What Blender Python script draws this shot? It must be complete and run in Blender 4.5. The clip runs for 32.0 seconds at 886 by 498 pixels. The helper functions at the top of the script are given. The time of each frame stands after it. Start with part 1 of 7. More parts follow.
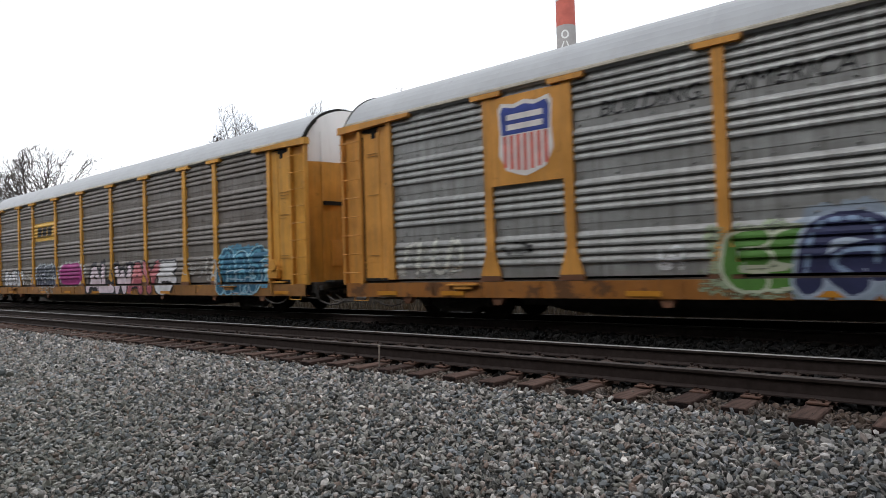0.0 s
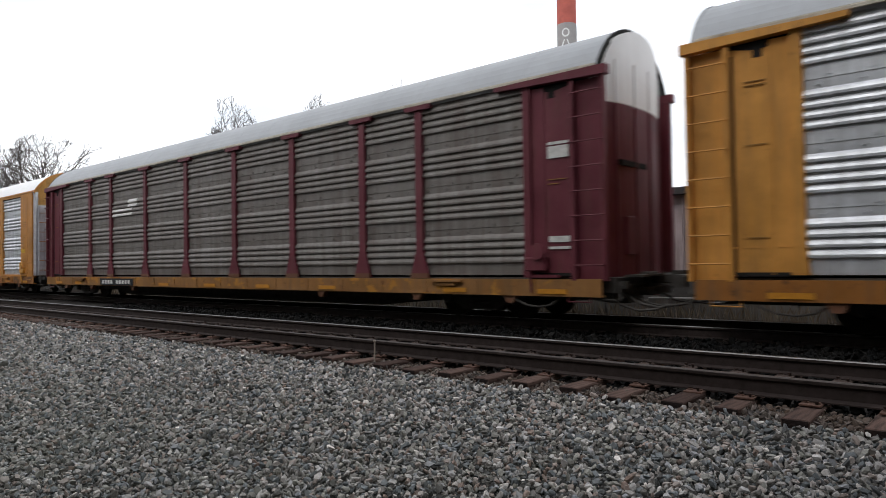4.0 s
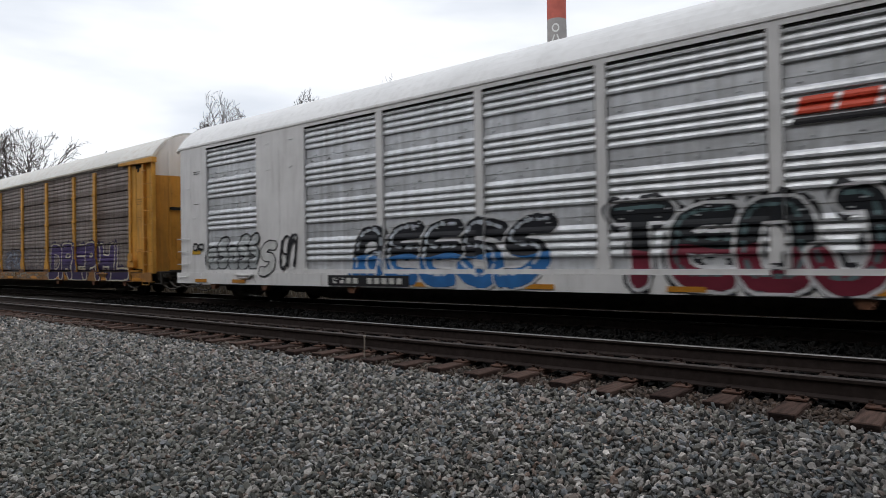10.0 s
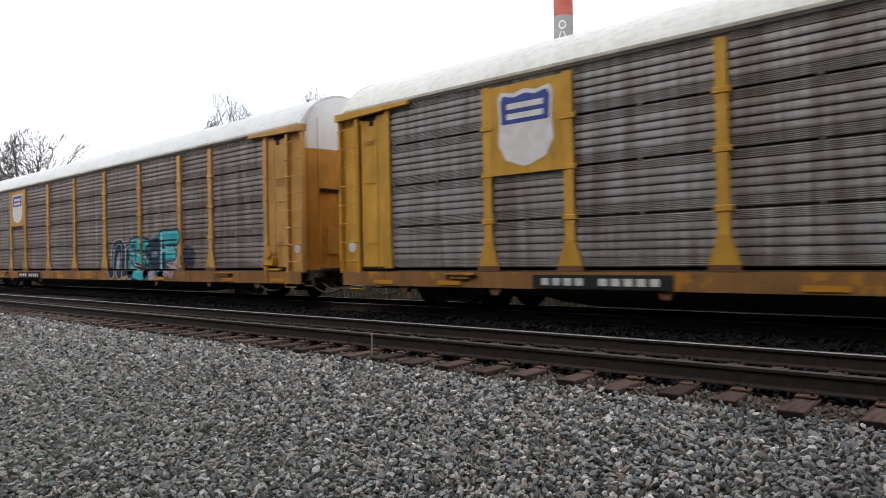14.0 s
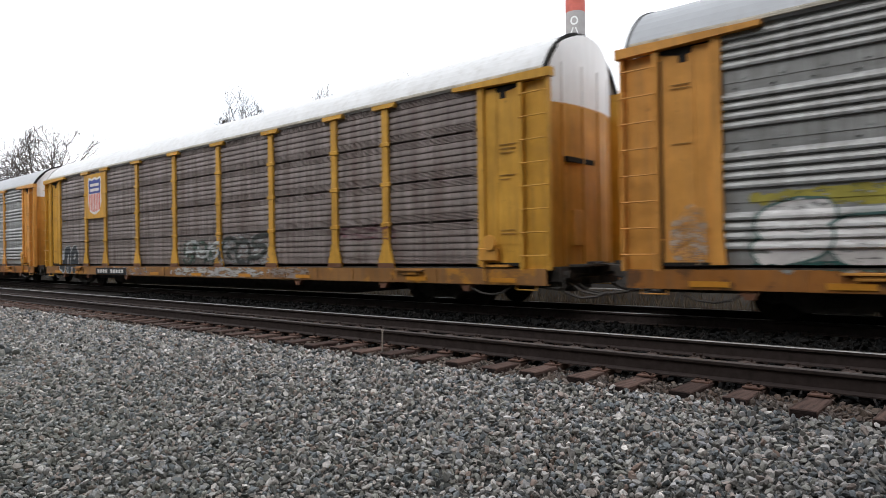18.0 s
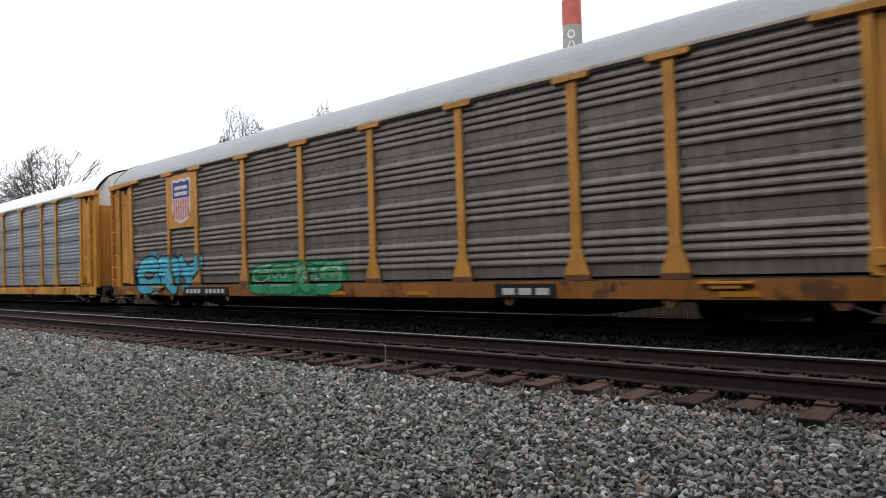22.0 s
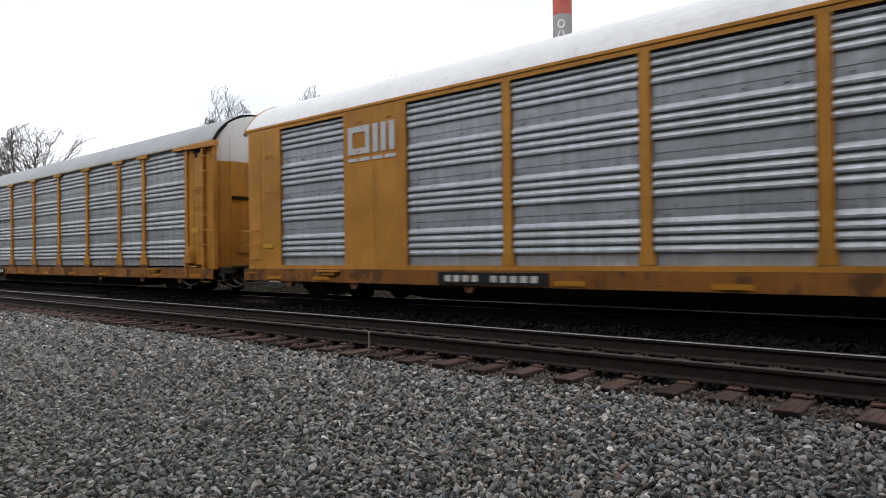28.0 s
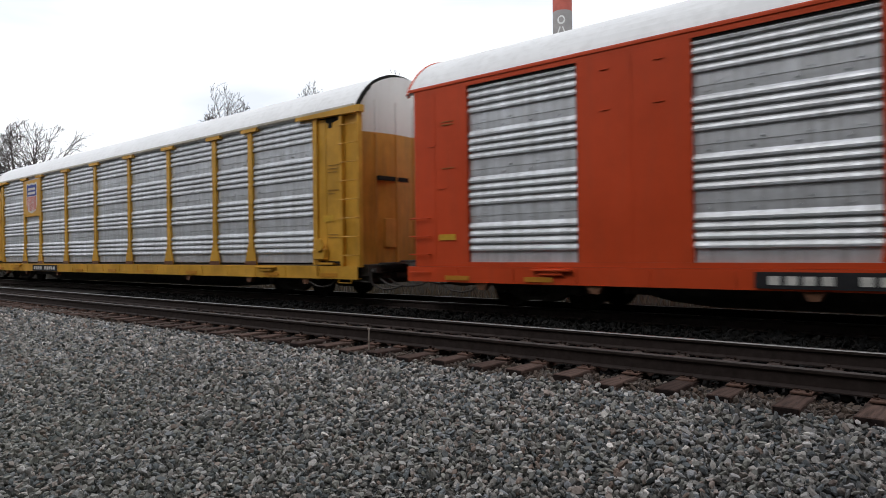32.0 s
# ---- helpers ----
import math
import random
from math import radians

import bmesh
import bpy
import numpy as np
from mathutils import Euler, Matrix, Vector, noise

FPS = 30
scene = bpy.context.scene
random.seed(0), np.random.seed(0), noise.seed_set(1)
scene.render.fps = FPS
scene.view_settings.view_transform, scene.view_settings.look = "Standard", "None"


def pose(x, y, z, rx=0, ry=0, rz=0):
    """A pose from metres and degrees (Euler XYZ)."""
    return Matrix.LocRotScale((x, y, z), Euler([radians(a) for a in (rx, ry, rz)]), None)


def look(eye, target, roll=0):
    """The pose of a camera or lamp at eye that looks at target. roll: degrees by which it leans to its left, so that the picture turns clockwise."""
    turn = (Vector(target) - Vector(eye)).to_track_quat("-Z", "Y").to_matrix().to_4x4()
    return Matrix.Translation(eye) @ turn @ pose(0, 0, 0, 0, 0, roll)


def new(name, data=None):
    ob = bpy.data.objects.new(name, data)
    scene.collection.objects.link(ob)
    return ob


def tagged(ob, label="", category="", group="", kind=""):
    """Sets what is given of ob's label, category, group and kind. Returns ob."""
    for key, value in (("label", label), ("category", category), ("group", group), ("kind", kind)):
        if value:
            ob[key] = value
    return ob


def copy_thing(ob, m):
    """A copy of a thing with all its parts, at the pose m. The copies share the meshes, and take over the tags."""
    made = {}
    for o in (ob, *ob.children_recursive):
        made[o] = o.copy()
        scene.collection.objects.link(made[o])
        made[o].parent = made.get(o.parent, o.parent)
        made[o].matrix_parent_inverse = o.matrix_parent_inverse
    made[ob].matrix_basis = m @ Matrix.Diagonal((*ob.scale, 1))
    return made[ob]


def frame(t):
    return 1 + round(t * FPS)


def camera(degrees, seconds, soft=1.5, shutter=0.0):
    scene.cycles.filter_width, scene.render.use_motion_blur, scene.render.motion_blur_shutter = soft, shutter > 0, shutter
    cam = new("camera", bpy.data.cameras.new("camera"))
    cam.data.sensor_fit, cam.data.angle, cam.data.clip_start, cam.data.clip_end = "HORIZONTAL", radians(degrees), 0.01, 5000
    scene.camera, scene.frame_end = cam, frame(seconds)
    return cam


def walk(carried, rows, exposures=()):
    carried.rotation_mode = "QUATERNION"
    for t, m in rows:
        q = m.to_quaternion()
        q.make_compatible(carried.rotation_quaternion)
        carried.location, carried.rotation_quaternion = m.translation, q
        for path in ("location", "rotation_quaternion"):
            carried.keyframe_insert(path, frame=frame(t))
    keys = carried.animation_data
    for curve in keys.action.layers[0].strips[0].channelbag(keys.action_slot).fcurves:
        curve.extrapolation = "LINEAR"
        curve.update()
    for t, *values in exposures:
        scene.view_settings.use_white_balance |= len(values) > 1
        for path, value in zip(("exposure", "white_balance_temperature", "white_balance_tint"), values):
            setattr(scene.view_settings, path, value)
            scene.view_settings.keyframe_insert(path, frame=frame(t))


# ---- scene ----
import collections

# ---------------- camera ----------------
cam = camera(67.0, 32.0, soft=0.9, shutter=0.18)
EYE = 1.187
CAMERA_ROWS = [
    (0, 40.90, 1.51, 1.80), (0.5, 40.87, 1.35, 1.79), (1, 40.11, 1.39, 1.70), (1.5, 40.31, 1.20, 1.78), (2, 40.40, 0.94, 1.77), (2.5, 40.69, 1.05, 1.49),
    (3, 40.51, 0.96, 0.77), (3.5, 40.65, 1.18, 0.82), (5.5, 40.42, 1.19, 1.12), (6, 40.51, 1.11, 1.14), (6.5, 40.66, 0.93, 1.05), (7, 40.88, 0.98, 1.29),
    (7.5, 40.34, 0.60, 1.56), (8, 40.29, 0.74, 1.47), (8.5, 40.40, 1.08, 1.43), (9, 40.27, 1.18, 1.48), (9.5, 40.28, 1.14, 1.16), (10, 39.76, 0.77, 0.87),
    (10.5, 39.55, 0.82, 0.77), (11, 39.87, 0.83, 1.06), (11.5, 40.16, 0.76, 1.23), (12, 40.02, 0.71, 0.90), (12.5, 40.05, 0.53, 1.02), (13, 40.17, 0.83, 1.11),
    (13.5, 40.09, 0.80, 1.08), (14, 40.36, 0.60, 1.03), (14.5, 39.98, 0.64, 0.98), (16.5, 40.46, 0.85, 1.21), (17, 40.28, 0.87, 0.92), (17.5, 41.15, 0.30, 0.99),
    (18, 41.27, 0.32, 0.85), (18.5, 41.41, 0.40, 0.65), (19, 41.35, 0.30, 0.70), (19.5, 41.51, 0.28, 1.09), (20, 41.21, 0.43, 1.02), (20.5, 41.08, 0.32, 1.09),
    (21, 41.34, 0.16, 0.72), (21.5, 41.92, 1.40, 1.64), (22, 41.43, 1.54, 1.84), (22.5, 41.72, 1.33, 1.31), (23, 41.59, 1.16, 1.23), (23.5, 41.06, 1.69, 1.10),
    (24, 40.52, 1.81, 1.15), (24.5, 40.29, 2.07, 1.09), (25, 40.48, 1.67, 1.10), (25.5, 40.61, 1.29, 1.17), (27.5, 40.52, 1.32, 1.08), (28, 40.16, 0.45, 0.72),
    (28.5, 40.08, -0.13, 0.95), (29, 40.23, -0.18, 1.38), (29.5, 40.17, 0.25, 1.07), (30, 40.15, 0.18, 1.17), (30.5, 40.27, 0.01, 1.17), (31, 40.19, 0.16, 1.01),
    (31.5, 40.20, 0.16, 0.73), (32, 40.14, 0.16, 0.71),
]
EXPOSURES = [(0, 0.18), (1, 0.13), (2, 0.18), (3, 0.03), (6, 0.08), (7, -0.02), (8, 0.29), (9, 0.08), (10, -0.3), (11, -0.33), (12, 0.34), (13, 0.38), (14, 0.33), (17, 0.43), (20, 0.52), (22, 0.18), (23, 0.13), (24, -0.22), (25, -0.27), (27, -0.12), (28, -0.03), (29, 0.26), (30, 0.08), (31, 0.0), (32, -0.13)]
walk(cam, [(t, pose(0, 0, EYE, 90 + pitch, roll, yaw)) for t, yaw, pitch, roll in CAMERA_ROWS], EXPOSURES)

# the plan, in metres: rail tops at z = 0, tracks along x, the train rolls towards +x
NEAR_TRACK, FAR_TRACK, GAUGE = 7.99, 12.57, 1.505
CAR_PITCH = 28.33


def train_at(t):
    """Distance of the first car's middle along the track; the train slows a little."""
    return 0.634 + 16.3986 * t - 0.0163 * t ** 2 + 0.00013 * t ** 3


# ---------------- light ----------------
SUN_ELEVATION, SUN_ROTATION = radians(48), radians(205)
world = bpy.data.worlds.new("overcast_sky")
scene.world = world
world.use_nodes = True
wn, wl = world.node_tree.nodes, world.node_tree.links
wn.clear()
w_out = wn.new("ShaderNodeOutputWorld")
w_bg = wn.new("ShaderNodeBackground")
w_sky = wn.new("ShaderNodeTexSky")
w_sky.sky_type, w_sky.sun_disc = "NISHITA", False
w_sky.sun_elevation, w_sky.sun_rotation = SUN_ELEVATION, SUN_ROTATION
w_co = wn.new("ShaderNodeTexCoord")
w_map = wn.new("ShaderNodeMapping")
w_map.inputs["Scale"].default_value = (1.0, 1.0, 4.2)
w_noise = wn.new("ShaderNodeTexNoise")
w_noise.inputs["Scale"].default_value = 2.3
w_noise.inputs["Detail"].default_value = 5.0
w_noise.inputs["Roughness"].default_value = 0.5
w_ramp = wn.new("ShaderNodeValToRGB")
w_ramp.color_ramp.elements[0].position, w_ramp.color_ramp.elements[0].color = 0.34, (10.2, 10.8, 11.8, 1)
w_ramp.color_ramp.elements[1].position, w_ramp.color_ramp.elements[1].color = 0.58, (14.3, 14.6, 15.2, 1)
w_mix = wn.new("ShaderNodeMix")
w_mix.data_type = "RGBA"
w_mix.inputs[0].default_value = 0.93
wl.new(w_co.outputs["Generated"], w_map.inputs["Vector"])
wl.new(w_map.outputs["Vector"], w_noise.inputs["Vector"])
wl.new(w_noise.outputs["Fac"], w_ramp.inputs["Fac"])
wl.new(w_sky.outputs["Color"], w_mix.inputs[6])
wl.new(w_ramp.outputs["Color"], w_mix.inputs[7])
wl.new(w_mix.outputs[2], w_bg.inputs["Color"])
w_bg.inputs["Strength"].default_value = 0.1
wl.new(w_bg.outputs["Background"], w_out.inputs["Surface"])

sun_data = bpy.data.lights.new("sun", "SUN")
sun_data.energy, sun_data.angle, sun_data.color = 0.6, radians(25), (1.0, 0.97, 0.93)
sun = new("sun", sun_data)
sun.matrix_world = look((-20, -40, 60), (-5, 8, 0))
tagged(sun, kind="structure")

# ---------------- materials ----------------


def shader(name):
    m = bpy.data.materials.new(name)
    m.use_nodes = True
    nt = m.node_tree
    return m, nt.nodes, nt.links, nt.nodes["Principled BSDF"]


def coords(nodes, links, scale=(1, 1, 1), kind="Object", at=(0, 0, 0)):
    co, mp = nodes.new("ShaderNodeTexCoord"), nodes.new("ShaderNodeMapping")
    mp.inputs["Scale"].default_value = scale
    mp.inputs["Location"].default_value = at
    links.new(co.outputs[kind], mp.inputs["Vector"])
    return mp.outputs["Vector"]


def noisy(nodes, links, vector, scale, detail=4.0, rough=0.6):
    n = nodes.new("ShaderNodeTexNoise")
    n.inputs["Scale"].default_value, n.inputs["Detail"].default_value, n.inputs["Roughness"].default_value = scale, detail, rough
    links.new(vector, n.inputs["Vector"])
    return n.outputs["Fac"]


def stepped(nodes, links, fac, lo, hi, a=0.0, b=1.0):
    r = nodes.new("ShaderNodeMapRange")
    r.inputs["From Min"].default_value, r.inputs["From Max"].default_value = lo, hi
    r.inputs["To Min"].default_value, r.inputs["To Max"].default_value = a, b
    links.new(fac, r.inputs["Value"])
    return r.outputs["Result"]


def mixed(nodes, links, fac, a, b):
    m = nodes.new("ShaderNodeMix")
    m.data_type = "RGBA"
    for socket, value in ((m.inputs[0], fac), (m.inputs[6], a), (m.inputs[7], b)):
        if isinstance(value, (int, float)):
            socket.default_value = value
        elif isinstance(value, tuple):
            socket.default_value = (*value[:3], 1)
        else:
            links.new(value, socket)
    return m.outputs[2]


def bumped(nodes, links, bsdf, height, strength, distance):
    b = nodes.new("ShaderNodeBump")
    b.inputs["Strength"].default_value, b.inputs["Distance"].default_value = strength, distance
    links.new(height, b.inputs["Height"])
    links.new(b.outputs["Normal"], bsdf.inputs["Normal"])


def product(nodes, links, a, b):
    m = nodes.new("ShaderNodeMath")
    m.operation = "MULTIPLY"
    for socket, value in ((m.inputs[0], a), (m.inputs[1], b)):
        if isinstance(value, (int, float)):
            socket.default_value = value
        else:
            links.new(value, socket)
    return m.outputs[0]


def paint(name, colour, rough=0.5, grime=(0.12, 0.085, 0.055), grime_part=0.45, rust=0.2, fade=0.22, metal=0.0, patch=None, patch_part=0.0, runs=1.0):
    """Weathered paint on steel: two scales of fading, streaks of grime and spots of rust."""
    m, n, l, bsdf = shader(name)
    rnd = n.new("ShaderNodeObjectInfo")
    shift = n.new("ShaderNodeVectorMath")
    shift.operation = "MULTIPLY_ADD"
    co = n.new("ShaderNodeTexCoord")
    l.new(rnd.outputs["Random"], shift.inputs[1])
    shift.inputs[0].default_value = (31, 17, 23)
    l.new(co.outputs["Object"], shift.inputs[2])
    streak = n.new("ShaderNodeMapping")
    streak.inputs["Scale"].default_value = (7.0, 7.0, 0.7)
    l.new(shift.outputs[0], streak.inputs["Vector"])
    pale = tuple(min(1, c * (1 + fade) + fade * 0.06) for c in colour)
    dark = tuple(c * (1 - fade) for c in colour)
    base = mixed(n, l, stepped(n, l, noisy(n, l, shift.outputs[0], 0.9, 5), 0.3, 0.7), dark, pale)
    base = mixed(n, l, product(n, l, stepped(n, l, noisy(n, l, streak.outputs["Vector"], 1.0, 6, 0.65), 0.48, 0.75), grime_part), base, grime)
    wash = n.new("ShaderNodeMapping")
    wash.inputs["Scale"].default_value = (26.0, 26.0, 0.9)
    l.new(shift.outputs[0], wash.inputs["Vector"])
    base = mixed(n, l, product(n, l, stepped(n, l, noisy(n, l, wash.outputs["Vector"], 1.0, 5, 0.6), 0.5, 0.72), grime_part * 0.75 * runs), base, tuple(c * 0.45 + g * 0.3 for c, g in zip(colour, grime)))
    base = mixed(n, l, product(n, l, stepped(n, l, noisy(n, l, shift.outputs[0], 3.4, 6, 0.7), 0.55, 0.7), 0.28 * runs), base, pale)
    spots = stepped(n, l, noisy(n, l, shift.outputs[0], 5.0, 7, 0.7), 0.68 - 0.3 * rust, 0.76 - 0.2 * rust)
    base = mixed(n, l, product(n, l, spots, min(1.0, rust * 3)), base, (0.14, 0.055, 0.022))
    if patch is not None:
        base = mixed(n, l, stepped(n, l, noisy(n, l, shift.outputs[0], 1.9, 7, 0.65), 0.62 - 0.25 * patch_part, 0.67 - 0.25 * patch_part), base, patch)
    l.new(base, bsdf.inputs["Base Color"])
    fine = noisy(n, l, shift.outputs[0], 40.0, 3)
    l.new(stepped(n, l, fine, 0.2, 0.8, rough - 0.1, rough + 0.15), bsdf.inputs["Roughness"])
    bsdf.inputs["Metallic"].default_value = metal
    bsdf.inputs["Specular IOR Level"].default_value = 0.28
    bumped(n, l, bsdf, noisy(n, l, shift.outputs[0], 14.0, 4), 0.12, 0.01)
    return m


def sheet(name, colour, metal=0.75, rough=0.42, dirt=(0.10, 0.085, 0.07), dirt_part=0.4, streaks=0.45, rust=0.0):
    """Corrugated galvanised sheet: spangle, rain streaks and grime."""
    m, n, l, bsdf = shader(name)
    rnd = n.new("ShaderNodeObjectInfo")
    shift = n.new("ShaderNodeVectorMath")
    shift.operation = "MULTIPLY_ADD"
    co = n.new("ShaderNodeTexCoord")
    l.new(rnd.outputs["Random"], shift.inputs[1])
    shift.inputs[0].default_value = (29, 13, 37)
    l.new(co.outputs["Object"], shift.inputs[2])
    streak, level = n.new("ShaderNodeMapping"), n.new("ShaderNodeMapping")
    streak.inputs["Scale"].default_value = (5.5, 5.5, 0.42)
    level.inputs["Scale"].default_value = (0.35, 0.35, 5.0)
    l.new(shift.outputs[0], streak.inputs["Vector"])
    l.new(shift.outputs[0], level.inputs["Vector"])
    base = mixed(n, l, stepped(n, l, noisy(n, l, shift.outputs[0], 1.3, 5), 0.3, 0.7), tuple(c * 0.82 for c in colour), tuple(min(1, c * 1.12) for c in colour))
    base = mixed(n, l, product(n, l, stepped(n, l, noisy(n, l, streak.outputs["Vector"], 1.0, 6, 0.65), 0.42, 0.64), streaks), base, dirt)
    base = mixed(n, l, product(n, l, stepped(n, l, noisy(n, l, level.outputs["Vector"], 1.0, 5, 0.6), 0.45, 0.7), dirt_part), base, dirt)
    base = mixed(n, l, product(n, l, stepped(n, l, noisy(n, l, shift.outputs[0], 6.5, 6, 0.7), 0.46, 0.58), 0.30), base, tuple(c * 0.62 for c in colour))
    wash = n.new("ShaderNodeMapping")
    wash.inputs["Scale"].default_value = (15.0, 15.0, 0.5)
    l.new(shift.outputs[0], wash.inputs["Vector"])
    base = mixed(n, l, product(n, l, stepped(n, l, noisy(n, l, wash.outputs["Vector"], 1.0, 5, 0.6), 0.50, 0.66), streaks), base, dirt)
    # pale bloom left by the rain between the streaks
    pale = tuple(min(1.0, c * 1.35) for c in colour)
    base = mixed(n, l, product(n, l, stepped(n, l, noisy(n, l, wash.outputs["Vector"], 0.6, 6, 0.7), 0.56, 0.68), 0.5), base, pale)
    if rust > 0:
        run = n.new("ShaderNodeMapping")
        run.inputs["Scale"].default_value = (2.6, 2.6, 0.22)
        l.new(shift.outputs[0], run.inputs["Vector"])
        base = mixed(n, l, product(n, l, stepped(n, l, noisy(n, l, run.outputs["Vector"], 1.0, 7, 0.68), 0.50, 0.62), rust), base, (0.095, 0.050, 0.033))
    one = mixed(n, l, product(n, l, rnd.outputs["Random"], 0.22), base, dirt)
    l.new(one, bsdf.inputs["Base Color"])
    grey = stepped(n, l, noisy(n, l, streak.outputs["Vector"], 1.0, 6, 0.65), 0.44, 0.74, metal, metal * (1 - streaks))
    l.new(grey, bsdf.inputs["Metallic"])
    l.new(stepped(n, l, noisy(n, l, shift.outputs[0], 22.0, 4), 0.25, 0.75, rough - 0.08, rough + 0.14), bsdf.inputs["Roughness"])
    bumped(n, l, bsdf, noisy(n, l, shift.outputs[0], 9.0, 4), 0.15, 0.01)
    return m


def plain(name, colour, rough=0.6, metal=0.0, spread=0.12, scale=6.0, gloss=None):
    m, n, l, bsdf = shader(name)
    v = coords(n, l)
    base = mixed(n, l, stepped(n, l, noisy(n, l, v, scale, 5), 0.3, 0.7), tuple(c * (1 - spread) for c in colour), tuple(min(1, c * (1 + spread)) for c in colour))
    l.new(base, bsdf.inputs["Base Color"])
    bsdf.inputs["Roughness"].default_value, bsdf.inputs["Metallic"].default_value = rough, metal
    # the darkest colours get little gloss
    bsdf.inputs["Specular IOR Level"].default_value = gloss if gloss is not None else (0.16 if max(colour) < 0.06 else 0.4)
    return m


def spray(name, colour, worn=0.0):
    """Spray paint; a worn coat lets the sheet show through in spots and rubbed streaks."""
    m, n, l, bsdf = shader(name)
    v = coords(n, l)
    tone = stepped(n, l, noisy(n, l, v, 3.0, 5), 0.3, 0.7)
    l.new(mixed(n, l, tone, tuple(c * 0.78 for c in colour), tuple(min(1, c * 1.2) for c in colour)), bsdf.inputs["Base Color"])
    bsdf.inputs["Roughness"].default_value, bsdf.inputs["Specular IOR Level"].default_value = 0.6, 0.25
    if worn > 0:
        rubbed = coords(n, l, (2.2, 2.2, 7.0))
        hole = stepped(n, l, noisy(n, l, rubbed, 1.6, 6, 0.7), 0.30 + 0.30 * worn, 0.42 + 0.36 * worn)
        l.new(stepped(n, l, hole, 0.0, 1.0, 0.15 * (1 - worn), 1.0 - 0.35 * worn), bsdf.inputs["Alpha"])
    return m


# ballast
def stone_material(name, lo, hi, dusty=0.0, rusty=0.0):
    m, n, l, bsdf = shader(name)
    geo = n.new("ShaderNodeNewGeometry")
    ramp = n.new("ShaderNodeValToRGB")
    e = ramp.color_ramp.elements
    tones = ((0.0, lo, 1, 1.02, 0.94), (0.14, hi * 0.32, 0.86, 1.0, 1.06), (0.28, hi * 0.13, 1, 0.99, 0.93), (0.42, hi * 0.48, 1, 1.03, 0.92), (0.55, hi * 0.22, 1, 0.95, 0.88),
             (0.68, hi * 0.66, 1.0, 1.0, 0.95), (0.78, hi * 0.36, 1, 0.74, 0.60), (0.85, hi * 0.74, 1, 0.99, 0.93), (0.94, hi * 0.40, 0.88, 0.97, 1.06), (1.0, hi * 1.15, 1, 0.97, 0.9))
    for tone in tones[1:-1]:
        e.new(tone[0])
    for x, (p, v, r, g, b) in zip(e, tones):
        x.position, x.color = p, (v * r * 1.015, v * g * 0.965, v * b * 0.965, 1)
    l.new(geo.outputs["Random Per Island"], ramp.inputs["Fac"])
    v = coords(n, l)
    base = mixed(n, l, stepped(n, l, noisy(n, l, v, 60.0, 4), 0.3, 0.75, 0.0, 0.45), ramp.outputs["Color"], (hi * 0.09, hi * 0.088, hi * 0.085))
    # stone dust, thicker away from the track and in patches
    sep = n.new("ShaderNodeSeparateXYZ")
    l.new(v, sep.inputs[0])
    dust = product(n, l, stepped(n, l, sep.outputs["Y"], 1.6, 5.7, 1.0, 0.05), stepped(n, l, noisy(n, l, v, 0.7, 5), 0.3, 0.7, 0.25, 0.75))
    dust = product(n, l, dust, stepped(n, l, sep.outputs["X"], -5.5, -0.5, 1.0, 0.12))
    base = mixed(n, l, product(n, l, dust, dusty), base, (0.220, 0.238, 0.195))
    # darker bluish stones towards +x in patches; dimmer light there is painted in too
    east_dark = product(n, l, stepped(n, l, sep.outputs["X"], -2.4, 0.3, 0.0, 1.0), stepped(n, l, noisy(n, l, v, 1.1, 4), 0.25, 0.6, 0.45, 1.0))
    base = mixed(n, l, product(n, l, east_dark, 0.62), base, (hi * 0.045, hi * 0.048, hi * 0.052))
    # rust that wheels and rails shed
    base = mixed(n, l, product(n, l, stepped(n, l, noisy(n, l, v, 3.0, 5), 0.3, 0.65, 0.3, 1.0), rusty), base, (0.105, 0.066, 0.046))
    l.new(base, bsdf.inputs["Base Color"])
    bsdf.inputs["Roughness"].default_value = 0.85
    bsdf.inputs["Specular IOR Level"].default_value = 0.15
    bumped(n, l, bsdf, noisy(n, l, v, 120.0, 3), 0.3, 0.005)
    return m


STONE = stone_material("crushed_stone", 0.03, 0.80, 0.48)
# near-black stone: track grime plus painted shade between rails and under the train
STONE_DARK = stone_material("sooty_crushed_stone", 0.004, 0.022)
STONE_RUST = stone_material("rust_tinted_crushed_stone", 0.02, 0.40, 0.0, 0.75)


def ground_material():
    m, n, l, bsdf = shader("stony_ground")
    v = coords(n, l)
    vor = n.new("ShaderNodeTexVoronoi")
    vor.inputs["Scale"].default_value = 22.0
    l.new(v, vor.inputs["Vector"])
    tone = n.new("ShaderNodeValToRGB")
    # dark tones put the shade between the stones into the ground's colour
    tone.color_ramp.elements[0].color, tone.color_ramp.elements[1].color = (0.015, 0.015, 0.015, 1), (0.09, 0.088, 0.083, 1)
    sep = n.new("ShaderNodeSeparateColor")
    l.new(vor.outputs["Color"], sep.inputs["Color"])
    l.new(sep.outputs["Red"], tone.inputs["Fac"])
    base = mixed(n, l, stepped(n, l, noisy(n, l, v, 0.6, 5), 0.35, 0.7, 0.0, 0.5), tone.outputs["Color"], (0.045, 0.043, 0.039))
    l.new(base, bsdf.inputs["Base Color"])
    bsdf.inputs["Roughness"].default_value = 0.95
    bsdf.inputs["Specular IOR Level"].default_value = 0.1
    bumped(n, l, bsdf, vor.outputs["Distance"], 0.9, 0.04)
    return m


